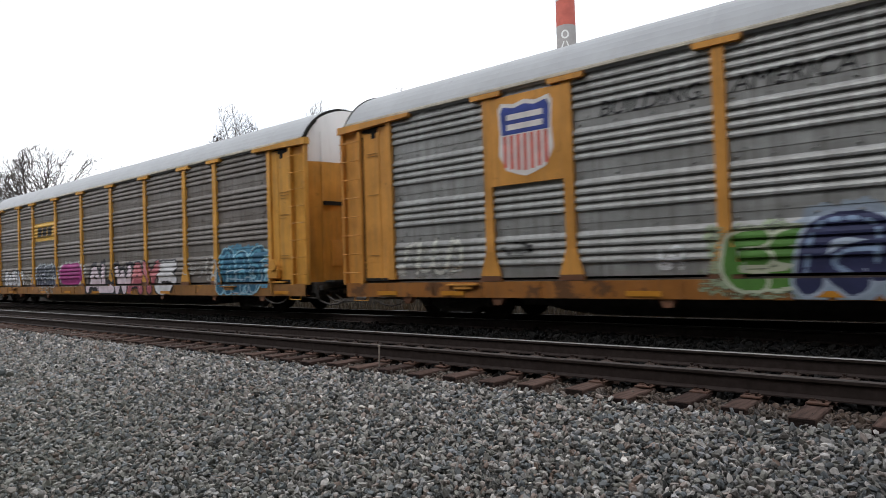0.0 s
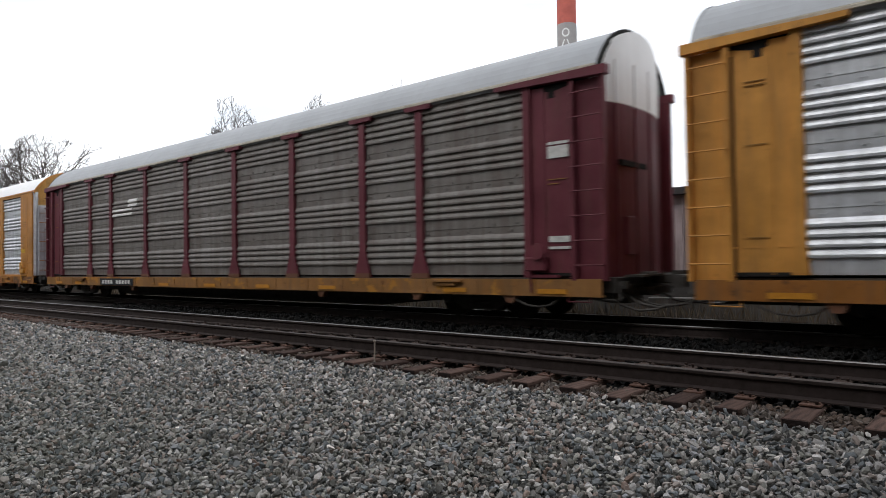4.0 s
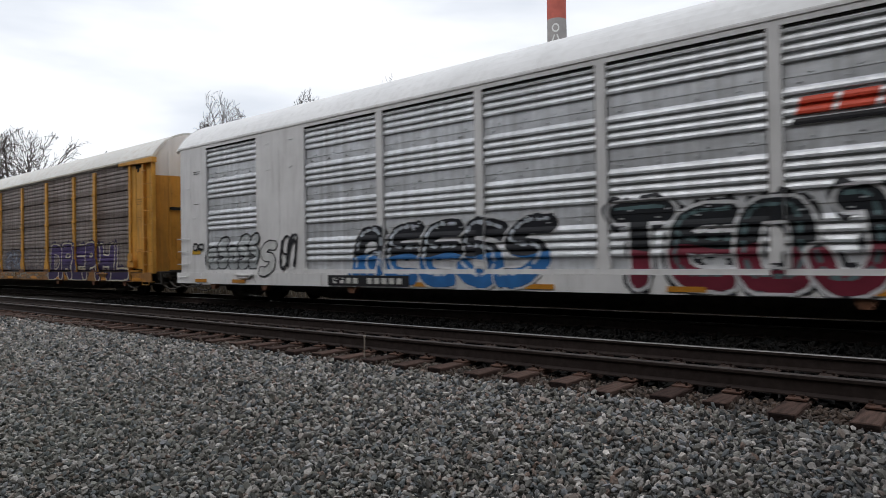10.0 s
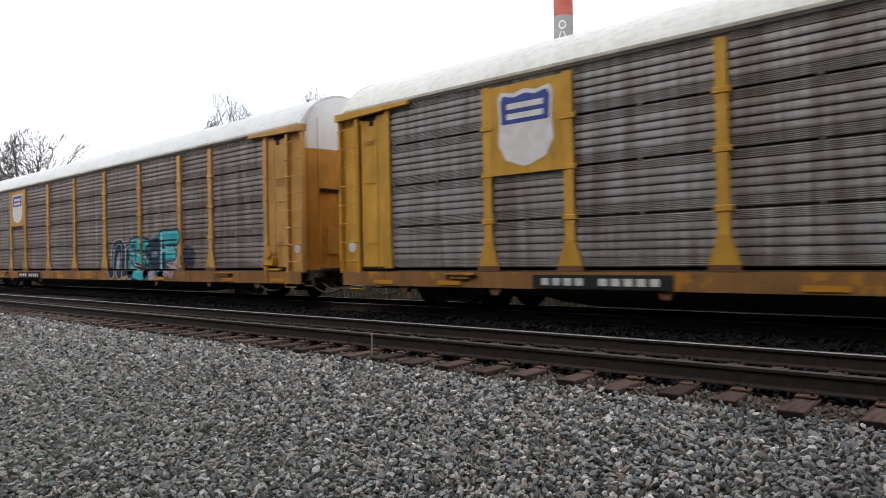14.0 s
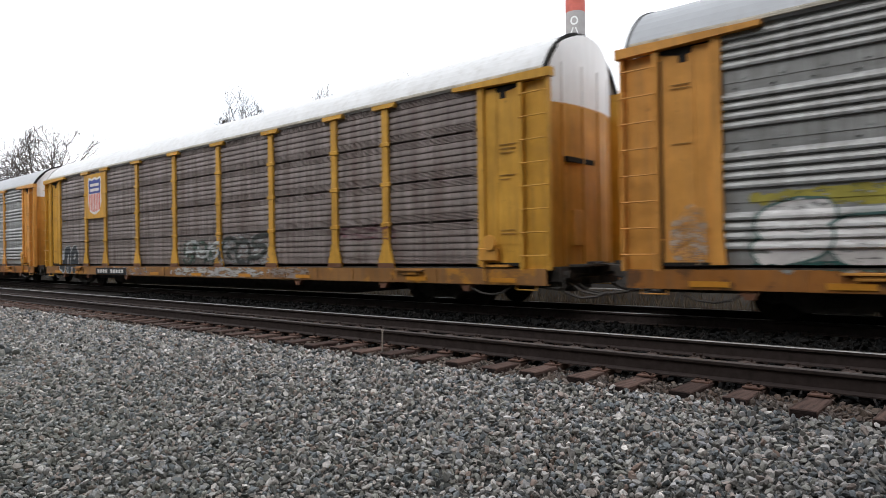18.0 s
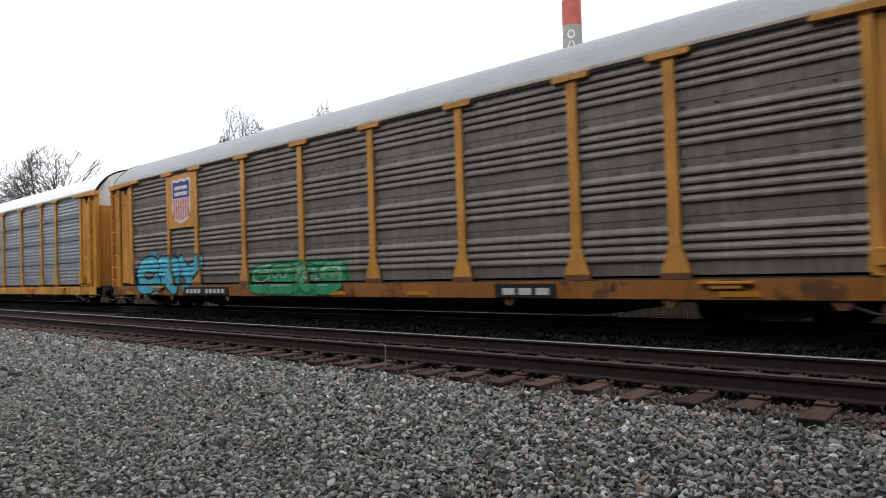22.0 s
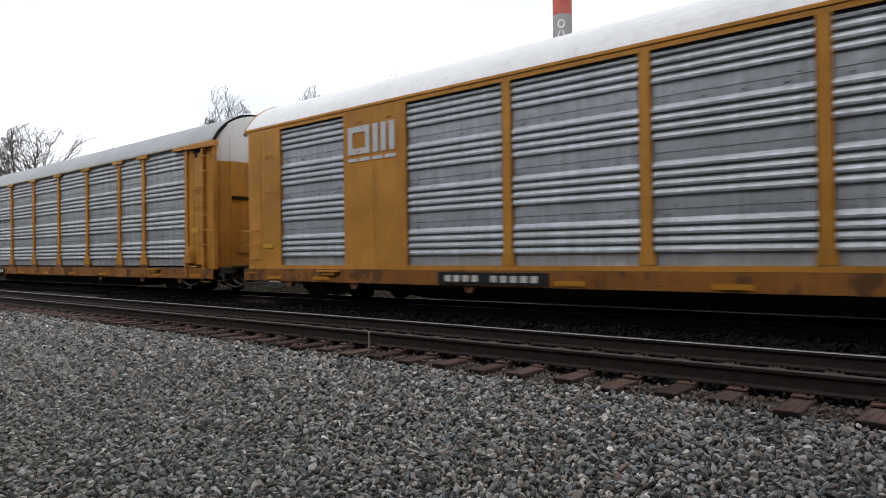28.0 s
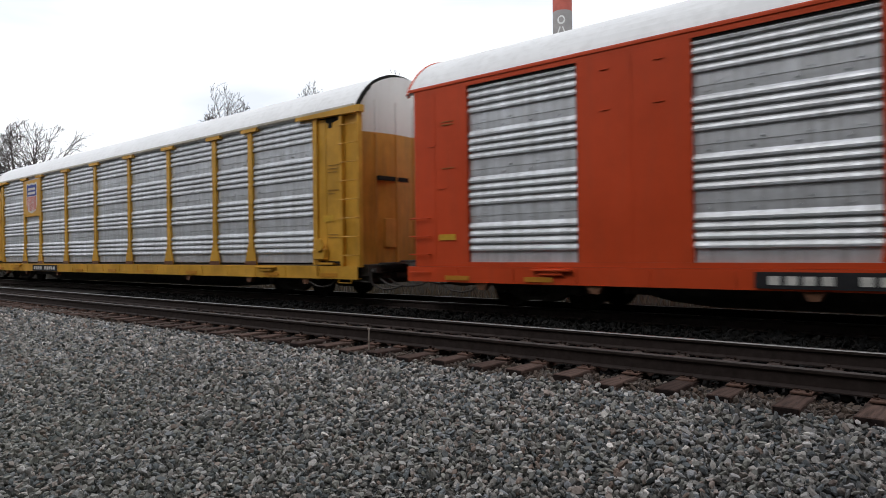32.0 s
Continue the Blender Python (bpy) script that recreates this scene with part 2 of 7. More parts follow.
GROUND = ground_material()
# bed colour holds track grime and the shade around rails and train
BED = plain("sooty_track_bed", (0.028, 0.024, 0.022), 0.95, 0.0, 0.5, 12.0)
RAIL_RUST = plain("rusty_rail_steel", (0.040, 0.030, 0.0275), 0.75, 0.2, 0.3, 9.0)
RAIL_TOP = plain("polished_rail_head", (0.21, 0.205, 0.20), 0.48, 0.9, 0.25, 3.0)
RAIL_DULL = plain("dull_rail_head", (0.065, 0.054, 0.05), 0.55, 0.5, 0.2, 20.0)
# far ties and plates: darkened versions, the train's shade put into their colour
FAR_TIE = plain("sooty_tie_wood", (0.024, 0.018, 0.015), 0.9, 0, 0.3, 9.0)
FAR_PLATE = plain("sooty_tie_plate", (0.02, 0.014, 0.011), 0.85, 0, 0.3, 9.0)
PLATE = plain("rusty_tie_plate", (0.115, 0.062, 0.045), 0.85, 0.1, 0.45, 14.0)
RAIL_PLATE = plain("soot_brown_tie_plate", (0.075, 0.052, 0.044), 0.8, 0.1, 0.4, 14.0)
SPIKE = plain("dark_rail_spike", (0.035, 0.022, 0.018), 0.8, 0.2, 0.3, 20.0)


def wood_tie():
    m, n, l, bsdf = shader("weathered_tie_wood")
    v = coords(n, l, (14, 1.2, 14))
    rnd = n.new("ShaderNodeObjectInfo")
    tone = mixed(n, l, rnd.outputs["Random"], (0.058, 0.036, 0.030), (0.135, 0.086, 0.070))
    base = mixed(n, l, stepped(n, l, noisy(n, l, v, 2.0, 6), 0.42, 0.72), tone, (0.024, 0.016, 0.014))
    ends = n.new("ShaderNodeSeparateXYZ")
    l.new(coords(n, l), ends.inputs[0])
    # the sawn end face is coloured nearly black
    end_dark = stepped(n, l, ends.outputs["Y"], -1.442, -1.450, 0.0, 0.85)
    base = mixed(n, l, end_dark, base, (0.014, 0.010, 0.010))
    l.new(base, bsdf.inputs["Base Color"])
    bsdf.inputs["Roughness"].default_value = 0.9
    bsdf.inputs["Specular IOR Level"].default_value = 0.15
    bumped(n, l, bsdf, noisy(n, l, v, 3.0, 6), 0.6, 0.02)
    return m


TIE = wood_tie()
BLACK = plain("black_running_gear", (0.062, 0.056, 0.051), 0.7, 0.1, 0.4, 7.0)
WHEEL = plain("worn_wheel_steel", (0.036, 0.03, 0.027), 0.6, 0.4, 0.3, 9.0)
# near-black for slots, notches and the roof lip; paints the shade inside gaps
DARK = plain("dark_gap", (0.02, 0.019, 0.018), 0.9)
WHITE_MARK = plain("white_marking", (0.62, 0.61, 0.58), 0.6, 0, 0.2, 12.0)
BLACK_MARK = plain("black_marking", (0.025, 0.025, 0.028), 0.6, 0, 0.2, 12.0)
RUST_MARK = plain("dark_stencil", (0.30, 0.155, 0.035), 0.7, 0, 0.2, 12.0)
REFLECTOR = plain("amber_reflector", (0.52, 0.22, 0.02), 0.45, 0, 0.15, 12.0)
SIGN_YELLOW = plain("yellow_placard", (0.62, 0.36, 0.03), 0.45, 0, 0.15, 12.0)
BLUE = plain("shield_blue", (0.035, 0.06, 0.27), 0.55, 0, 0.25, 5.0)
RED = plain("shield_red", (0.62, 0.14, 0.11), 0.55, 0, 0.25, 5.0)
SHIELD_WHITE = plain("shield_white", (0.72, 0.68, 0.66), 0.55, 0, 0.12, 5.0)
BRICK_RED = plain("worn_shield_brown", (0.24, 0.085, 0.05), 0.65, 0, 0.3, 5.0)
LOGO_RED = plain("logo_red", (0.66, 0.07, 0.03), 0.5, 0, 0.15, 5.0)

# ---------------- mesh helpers ----------------


def finish(name, bm, smooth=False):
    me = bpy.data.meshes.new(name)
    bm.normal_update()
    bm.to_mesh(me)
    bm.free()
    if smooth:
        for p in me.polygons:
            p.use_smooth = True
    me.materials.append(None)
    return me


def place(name, me, material, parent=None, m=None, label=""):
    """One mesh as one object; alike pieces share the mesh and bring their own material."""
    ob = new(name, me)
    if material is not None:
        ob.material_slots[0].link = "OBJECT"
        ob.material_slots[0].material = material
    if parent is not None:
        ob.parent = parent
    if m is not None:
        ob.matrix_basis = m
    return tagged(ob, label)


def part(name, bm, material, parent, label="", m=None, smooth=False):
    return place(name, finish(name, bm, smooth), material, parent, m, label)


def box(bm, x0, x1, y0, y1, z0, z1, bevel=0.0):
    r = bmesh.ops.create_cube(bm, size=1.0)
    for v in r["verts"]:
        v.co = Vector(((x0 + x1) / 2 + v.co.x * (x1 - x0), (y0 + y1) / 2 + v.co.y * (y1 - y0), (z0 + z1) / 2 + v.co.z * (z1 - z0)))
    if bevel:
        edges = list({e for v in r["verts"] for e in v.link_edges})
        bmesh.ops.bevel(bm, geom=edges, offset=bevel, segments=1, affect="EDGES", clamp_overlap=True)
    return r["verts"]


def rod(bm, a, b, r=0.015, sides=8):
    a, b = Vector(a), Vector(b)
    d = b - a
    m = Matrix.Translation((a + b) / 2) @ d.to_track_quat("Z", "Y").to_matrix().to_4x4()
    bmesh.ops.create_cone(bm, cap_ends=True, segments=sides, radius1=r, radius2=r, depth=d.length, matrix=m)


def tube(bm, points, r=0.02, sides=6):
    """A bent round bar: one ring at each point, joined by quads and closed at both ends."""
    pts = [Vector(p) for p in points]
    u, rings = None, []
    for i, p in enumerate(pts):
        d = (pts[min(i + 1, len(pts) - 1)] - pts[max(i - 1, 0)]).normalized()
        u = d.orthogonal().normalized() if u is None else (u - d * u.dot(d)).normalized()
        v = d.cross(u)
        rings.append([bm.verts.new(p + (u * math.cos(2 * math.pi * j / sides) + v * math.sin(2 * math.pi * j / sides)) * r) for j in range(sides)])
    for a, b in zip(rings, rings[1:]):
        for j in range(sides):
            bm.faces.new((a[j], a[(j + 1) % sides], b[(j + 1) % sides], b[j]))
    bm.faces.new(rings[0][::-1])
    bm.faces.new(rings[-1])


def prism(bm, outline, y0, y1):
    """A flat outline in x and z, with its thickness along y."""
    front = [bm.verts.new((x, y0, z)) for x, z in outline]
    back = [bm.verts.new((x, y1, z)) for x, z in outline]
    bm.faces.new(front)
    bm.faces.new(back[::-1])
    k = len(outline)
    for i in range(k):
        bm.faces.new((front[i], back[i], back[(i + 1) % k], front[(i + 1) % k]))
    bmesh.ops.recalc_face_normals(bm, faces=bm.faces[:])


def extrude_yz(bm, profile, x0, x1, closed=True):
    """A profile in y and z, drawn out along x."""
    a = [bm.verts.new((x0, y, z)) for y, z in profile]
    b = [bm.verts.new((x1, y, z)) for y, z in profile]
    k = len(profile)
    for i in range(k if closed else k - 1):
        j = (i + 1) % k
        bm.faces.new((a[i], a[j], b[j], b[i]))
    if closed:
        bm.faces.new(a[::-1])
        bm.faces.new(b)
    bmesh.ops.recalc_face_normals(bm, faces=bm.faces[:])


# ---------------- ground and tracks ----------------


def smooth_step(a, b, x):
    t = min(1.0, max(0.0, (x - a) / (b - a)))
    return t * t * (3 - 2 * t)


def ground_height(x, y):
    z = -0.535 + 0.17 * smooth_step(2.8, 5.9, y)
    z += 0.065 * smooth_step(5.9, 6.75, y) - 0.065 * smooth_step(9.3, 10.0, y) + 0.10 * smooth_step(10.2, 11.0, y)
    z -= 0.14 * smooth_step(14.1, 15.4, y)
    return z + 0.02 * noise.noise(Vector((x * 0.5, y * 0.5, 0)))


def build_ground():
    def line(fine_lo, fine_hi, step, far):
        xs = list(np.arange(fine_lo, fine_hi + 1e-6, step))
        d, lo, hi = step, fine_lo, fine_hi
        while hi < far:
            d *= 1.6
            lo, hi = lo - d, hi + d
            xs = [lo] + xs + [hi]
        return xs
    xs, ys = line(-32, 8, 0.4, 2500), line(-4, 20, 0.2, 2500)
    verts = [(x, y, ground_height(x, y)) for y in ys for x in xs]
    k = len(xs)
    faces = [(j * k + i, j * k + i + 1, (j + 1) * k + i + 1, (j + 1) * k + i) for j in range(len(ys) - 1) for i in range(k - 1)]
    me = bpy.data.meshes.new("ground")
    me.from_pydata(verts, [], faces)
    for p in me.polygons:
        p.use_smooth = True
    me.materials.append(GROUND)
    tagged(new("ground", me), "grey stony ground that rises to the tracks", kind="structure")


def stone_field(name, label, spots, sizes, seed, material):
    """Crushed stones, each a crooked angular lump, joined as one mass."""
    rng = np.random.default_rng(seed)
    bm = bmesh.new()
    bmesh.ops.create_icosphere(bm, subdivisions=1, radius=1.0)
    base = np.array([v.co[:] for v in bm.verts])
    tri = np.array([[v.index for v in f.verts] for f in bm.faces])
    bm.free()
    n = len(spots)
    v = base[None] * rng.uniform(0.66, 1.2, (n, len(base), 1)) + rng.uniform(-0.10, 0.10, (n, len(base), 3))
    # some faces are split flat
    v[:, :, 2] = np.clip(v[:, :, 2], -0.8, rng.uniform(0.25, 0.9, (n, 1)))
    v = v * rng.uniform((0.85, 0.58, 0.46), (1.4, 1.0, 0.85), (n, 3))[:, None]
    # they lie on their flat sides, turned any way and tipped a little
    turn, tip = rng.uniform(0, 2 * np.pi, n), rng.normal(0, 0.75, (n, 2))
    zero, one = np.zeros(n), np.ones(n)

    def stack(rows):
        return np.array(rows).transpose(2, 0, 1)
    rz = stack([[np.cos(turn), -np.sin(turn), zero], [np.sin(turn), np.cos(turn), zero], [zero, zero, one]])
    rx = stack([[one, zero, zero], [zero, np.cos(tip[:, 0]), -np.sin(tip[:, 0])], [zero, np.sin(tip[:, 0]), np.cos(tip[:, 0])]])
    ry = stack([[np.cos(tip[:, 1]), zero, np.sin(tip[:, 1])], [zero, one, zero], [-np.sin(tip[:, 1]), zero, np.cos(tip[:, 1])]])
    rot = rx @ ry @ rz
    v = np.einsum("nij,nkj->nki", rot, v) * sizes[:, None, None] + spots[:, None]
    f = tri[None] + (np.arange(n) * len(base))[:, None, None]
    me = bpy.data.meshes.new(name)
    me.vertices.add(n * len(base))
    me.vertices.foreach_set("co", v.reshape(-1).astype(np.float32))
    nf = n * len(tri)
    me.loops.add(nf * 3)
    me.loops.foreach_set("vertex_index", f.reshape(-1).astype(np.int32))
    me.polygons.add(nf)
    me.polygons.foreach_set("loop_start", np.arange(0, nf * 3, 3, dtype=np.int32))
    me.polygons.foreach_set("loop_total", np.full(nf, 3, dtype=np.int32))
    me.update(calc_edges=True)
    me.shade_flat()
    me.materials.append(material)
    return tagged(new(name, me), label, "ballast", kind="stuff")


def build_stones():
    rng = np.random.default_rng(5)

    def scatter(x0, x1, y0, y1, cell, keep=lambda x, y: True, layers=2):
        """Stones side by side with dark gaps between, and fewer on top."""
        rows = []
        for layer in range(layers):
            step = cell * (1.0, 1.2, 2.0)[layer]
            nx, ny = int((x1 - x0) / step), int((y1 - y0) / step)
            gx, gy = np.meshgrid(np.arange(nx), np.arange(ny))
            x = x0 + (gx + 0.5 * (gy % 2) + rng.uniform(-0.36, 0.36, gx.shape)) * step
            y = y0 + (gy + rng.uniform(-0.36, 0.36, gx.shape)) * step
            size = cell * rng.uniform(0.38, 0.70, gx.shape) * np.interp(y, (1.3, 6.1), (0.86, 1.04))
            lift = (0.0, 0.65, 1.35)[layer]
            rows += [(px, py, ground_height(px, py) + ps * (lift + rng.uniform(-0.35, 0.35)), ps) for px, py, ps in zip(x.ravel(), y.ravel(), size.ravel()) if keep(px, py)]
        return rows
    in_view = lambda x, y: y > -0.95 * x * 0.28 - 0.4 and y > 0.4
    r = np.array(scatter(-9.2, 0.7, 1.3, 6.62, 0.057, in_view, 3))
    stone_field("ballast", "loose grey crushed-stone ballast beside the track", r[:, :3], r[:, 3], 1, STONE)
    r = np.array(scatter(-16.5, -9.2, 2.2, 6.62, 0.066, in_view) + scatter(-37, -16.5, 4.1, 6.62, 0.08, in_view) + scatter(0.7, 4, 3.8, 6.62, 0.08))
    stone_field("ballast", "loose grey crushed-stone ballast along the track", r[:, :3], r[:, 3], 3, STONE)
    # the trodden verge at the foot of the bank
    r = np.array(scatter(-13, 7, -5.0, 1.3, 0.09) + scatter(0.7, 7, 1.3, 6.62, 0.08) + scatter(-37, -13, -5.0, 4.1, 0.16))
    stone_field("ballast", "scattered grey stones on the verge beside the track", r[:, :3], r[:, 3], 4, STONE)
    r = np.array(scatter(-16, 4, 6.56, 7.18, 0.06) + scatter(-34, -16, 6.56, 7.18, 0.08))
    stone_field("ballast", "rust-tinted crushed stone among the tie ends", r[:, :3], r[:, 3], 6, STONE_RUST)
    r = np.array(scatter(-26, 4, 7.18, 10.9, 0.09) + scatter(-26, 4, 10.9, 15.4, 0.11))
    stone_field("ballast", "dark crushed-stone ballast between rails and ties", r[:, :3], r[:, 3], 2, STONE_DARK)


def rail_mesh(x0, x1):
    p = [(-0.075, -0.20), (0.075, -0.20), (0.075, -0.187), (0.012, -0.165), (0.009, -0.05), (0.036, -0.036), (0.037, -0.008), (0.030, 0.0),
         (-0.030, 0.0), (-0.037, -0.008), (-0.036, -0.036), (-0.009, -0.05), (-0.012, -0.165), (-0.075, -0.187)]
    bm = bmesh.new()
    extrude_yz(bm, p, x0, x1)
    return finish("rail", bm)


def head_mesh(x0, x1, w=0.022):
    bm = bmesh.new()
    extrude_yz(bm, [(-0.036, -0.006), (-0.030, 0.002), (-0.024, 0.004), (w, 0.004), (w, 0.0), (-0.026, 0.0), (-0.034, -0.006)], x0, x1)
    return finish("running_surface", bm)


def build_track(y, near):
    track = tagged(new("railroad_track"), "rusty steel rails spiked to weathered wooden ties" if near else "steel rails on dark ties under the freight train", "railway track", kind="structure")
    track.location = (0, y, 0)
    x0, x1 = -260.0, 60.0
    rail, head = rail_mesh(x0, x1), head_mesh(x0, x1)
    for side in (-1, 1):
        r = place("rail", rail, RAIL_RUST, track, pose(0, side * GAUGE / 2, 0))
        place("running_surface", head, RAIL_DULL if near and side < 0 else RAIL_TOP, r, label="polished top of the rail")
    bm = bmesh.new()
    box(bm, -0.115, 0.115, -1.45, 1.20, -0.41, -0.222, 0.012)
    tie = finish("tie", bm)
    bm = bmesh.new()
    box(bm, -0.095, 0.095, -0.20, 0.20, -0.222, -0.201, 0.004)
    for sx in (-0.05, 0.05):
        for sy in (-0.105, 0.105):
            box(bm, sx - 0.028, sx + 0.028, sy - 0.014, sy + 0.014, -0.202, -0.188, 0.004)
    plate = finish("tie_plate", bm)
    bm = bmesh.new()
    box(bm, -0.011, 0.011, -0.011, 0.011, -0.215, -0.178, 0.002)
    box(bm, -0.019, 0.019, -0.024, 0.020, -0.180, -0.164, 0.004)
    spike = finish("rail_spike", bm)
    rng = random.Random(3)
    bm_far = bmesh.new()
    spacing, first = 0.592, -1.47
    for i in range(-470, 70):
        x = first + spacing * i * -1
        jitter = rng.uniform(-0.05, 0.05)
        if -34 < x < 6:
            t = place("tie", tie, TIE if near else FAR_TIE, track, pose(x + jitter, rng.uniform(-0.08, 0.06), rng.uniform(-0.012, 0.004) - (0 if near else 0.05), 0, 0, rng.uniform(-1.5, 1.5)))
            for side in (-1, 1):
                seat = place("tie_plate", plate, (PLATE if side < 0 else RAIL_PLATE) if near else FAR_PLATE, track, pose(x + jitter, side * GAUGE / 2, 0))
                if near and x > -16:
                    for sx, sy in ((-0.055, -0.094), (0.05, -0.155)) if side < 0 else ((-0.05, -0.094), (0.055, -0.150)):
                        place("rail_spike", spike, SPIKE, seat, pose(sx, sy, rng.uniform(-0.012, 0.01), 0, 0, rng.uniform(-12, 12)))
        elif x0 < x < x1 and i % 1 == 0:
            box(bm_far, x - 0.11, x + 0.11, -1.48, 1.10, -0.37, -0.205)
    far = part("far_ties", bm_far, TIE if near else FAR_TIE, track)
    tagged(far, kind="stuff")
    return track


def build_marker():
    bm = bmesh.new()
    rod(bm, (0, 0, -0.3), (0.01, 0, 0.06), 0.012, 6)
    box(bm, -0.012, 0.03, -0.012, 0.012, 0.05, 0.075, 0.003)
    part("track_stake", bm, plain("pale_stake", (0.30, 0.25, 0.21), 0.8), None, "thin pale stake standing beside the near rail", pose(-7.27, 6.88, -0.02))["category"] = "stake"


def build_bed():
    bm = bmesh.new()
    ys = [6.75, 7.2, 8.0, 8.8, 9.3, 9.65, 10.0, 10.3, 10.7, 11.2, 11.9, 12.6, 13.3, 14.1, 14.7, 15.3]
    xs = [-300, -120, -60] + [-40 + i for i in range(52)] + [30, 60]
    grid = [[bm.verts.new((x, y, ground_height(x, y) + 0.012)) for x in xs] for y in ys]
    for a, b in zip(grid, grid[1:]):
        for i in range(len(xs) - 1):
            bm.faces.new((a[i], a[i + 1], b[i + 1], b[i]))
    ob = part("track_bed", bm, BED, None, "grimy near-black bed of ballast under both tracks, shade painted in")
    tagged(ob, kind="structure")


build_ground()
build_bed()

# ---------------- freight cars ----------------
# A car's own space: x along the train (its front at +x), the side that faces the road at -y, z from the rail top.
SILL_LO, SILL_HI, PANEL_LO, PANEL_HI, EAVE, PEAK = 0.555, 0.87, 0.945, 4.60, 4.62, 5.57
HALF, FLUSH_HALF, SIDE = 13.45, 13.1, 1.55
POSTS = [-8.88, -7.0, -4.22, -1.41, 1.41, 4.22, 7.0, 8.88]
BAYS = [(-11.68, -8.88), (-8.88, -7.0), (-7.0, -4.22), (-4.22, -1.41), (-1.41, 1.41), (1.41, 4.22), (4.22, 7.0), (7.0, 8.88), (8.88, 11.68)]
FLUSH_BAYS = [(-11.62, -9.05), (-6.95, -4.30), (-4.10, -1.42), (-1.22, 1.31), (1.51, 4.18), (4.38, 6.95), (9.05, 11.62)]
FLUSH_POSTS = [-4.2, -1.32, 1.41, 4.28]


def profile_a():
    """Groups of four bold ribs with flat lapped bands between."""
    p = [(PANEL_LO, 0.0)]
    for top in (1.69, 2.617, 3.543, 4.47):
        for i in (3, 2, 1, 0):
            z = top - 0.148 * i
            p += [(z - 0.064, 0.0), (z - 0.055, 0.044), (z - 0.016, 0.046), (z + 0.022, 0.030), (z + 0.064, 0.0)]
        if top < 4:
            p += [(top + 0.20, 0.0), (top + 0.205, 0.010)]
    return p + [(PANEL_HI, 0.0)]


def profile_b():
    """Four lapped sheets with an open joint between them: bold ribs across the middle, fine ones above and below."""
    p, h = [], (PANEL_HI - PANEL_LO) / 4
    for s in range(4):
        z0 = PANEL_LO + s * h
        if s:
            p += [(z0 - 0.021, -0.14), (z0 + 0.021, -0.14)]
        p += [(z0 + 0.023, 0.012)]
        for z in (0.045, 0.075, 0.105, 0.135, 0.162):
            p += [(z0 + z - 0.013, 0.010), (z0 + z - 0.010, 0.020), (z0 + z + 0.002, 0.020), (z0 + z + 0.012, 0.010)]
        for z in (0.245, 0.388, 0.531, 0.674):
            p += [(z0 + z - 0.069, -0.004), (z0 + z - 0.060, 0.024), (z0 + z - 0.020, 0.026), (z0 + z + 0.050, 0.016), (z0 + z + 0.058, -0.004)]
        for z in (0.757, 0.785, 0.813, 0.841, 0.869):
            p += [(z0 + z - 0.013, 0.010), (z0 + z - 0.010, 0.020), (z0 + z + 0.002, 0.020), (z0 + z + 0.012, 0.010)]
        p += [(z0 + h - 0.023, 0.012)]
    return p


PROFILES = {"a": profile_a(), "b": profile_b()}
BASE_Y = 1.47
cache = {}


def cached(key, make, smooth=False):
    if key not in cache:
        bm = bmesh.new()
        make(bm)
        cache[key] = finish(key[0], bm, smooth)
    return cache[key]


def panel_mesh(width, kind):
    def make(bm):
        p = PROFILES[kind]
        front = [(-BASE_Y - d, z) for z, d in p]
        extrude_yz(bm, front + [(-BASE_Y + 0.16, PANEL_HI), (-BASE_Y + 0.16, PANEL_LO)], -width / 2, width / 2)
        if kind == "b":
            # clips that bridge the open joints
            for s in (1, 2, 3):
                z = PANEL_LO + s * (PANEL_HI - PANEL_LO) / 4
                for x in (0.12 - width / 2, 0.0, width / 2 - 0.12):
                    box(bm, x - 0.03, x + 0.03, -BASE_Y - 0.034, -BASE_Y, z - 0.026, z + 0.026)
        n = max(3, round(width / 0.62))
        bands = (1.82, 1.95, 2.745, 2.875, 3.67, 3.80) if kind == "a" else ()
        for j, z in enumerate(bands):
            for i in range(n):
                x = width * ((i + (0.35, 0.6)[j % 2]) / n - 0.5)
                box(bm, x - 0.035, x + 0.035, -BASE_Y - 0.026, -BASE_Y, z - 0.012, z + 0.012)
    return cached(("side_panel", round(width, 3), kind), make)


def post_mesh(collars):
    def make(bm):
        prism(bm, [(-0.10, PANEL_LO), (0.10, PANEL_LO), (0.10, 4.5), (-0.10, 4.5)], -1.557, -1.44)
        if collars:
            for i in range(1, 4):
                z = PANEL_LO + i * (PANEL_HI - PANEL_LO) / 4
                box(bm, -0.15, 0.15, -1.572, -1.50, z - 0.05, z + 0.05, 0.01)
    return cached(("side_post", collars), make)


def gusset_mesh():
    return cached(("gusset",), lambda bm: prism(bm, [(-0.27, SILL_HI + 0.012), (0.27, SILL_HI + 0.012), (0.25, 1.0), (0.105, 1.45), (-0.105, 1.45), (-0.25, 1.0)], -1.566, -1.52))


def foot_mesh():
    return cached(("gusset_foot",), lambda bm: prism(bm, [(-0.272, SILL_HI + 0.010), (0.272, SILL_HI + 0.010), (0.262, 0.985), (-0.262, 0.985)], -1.570, -1.55))


def cap_mesh():
    return cached(("post_cap",), lambda bm: prism(bm, [(-0.36, 4.505), (0.36, 4.505), (0.40, 4.60), (-0.40, 4.60)], -1.60, -1.47))


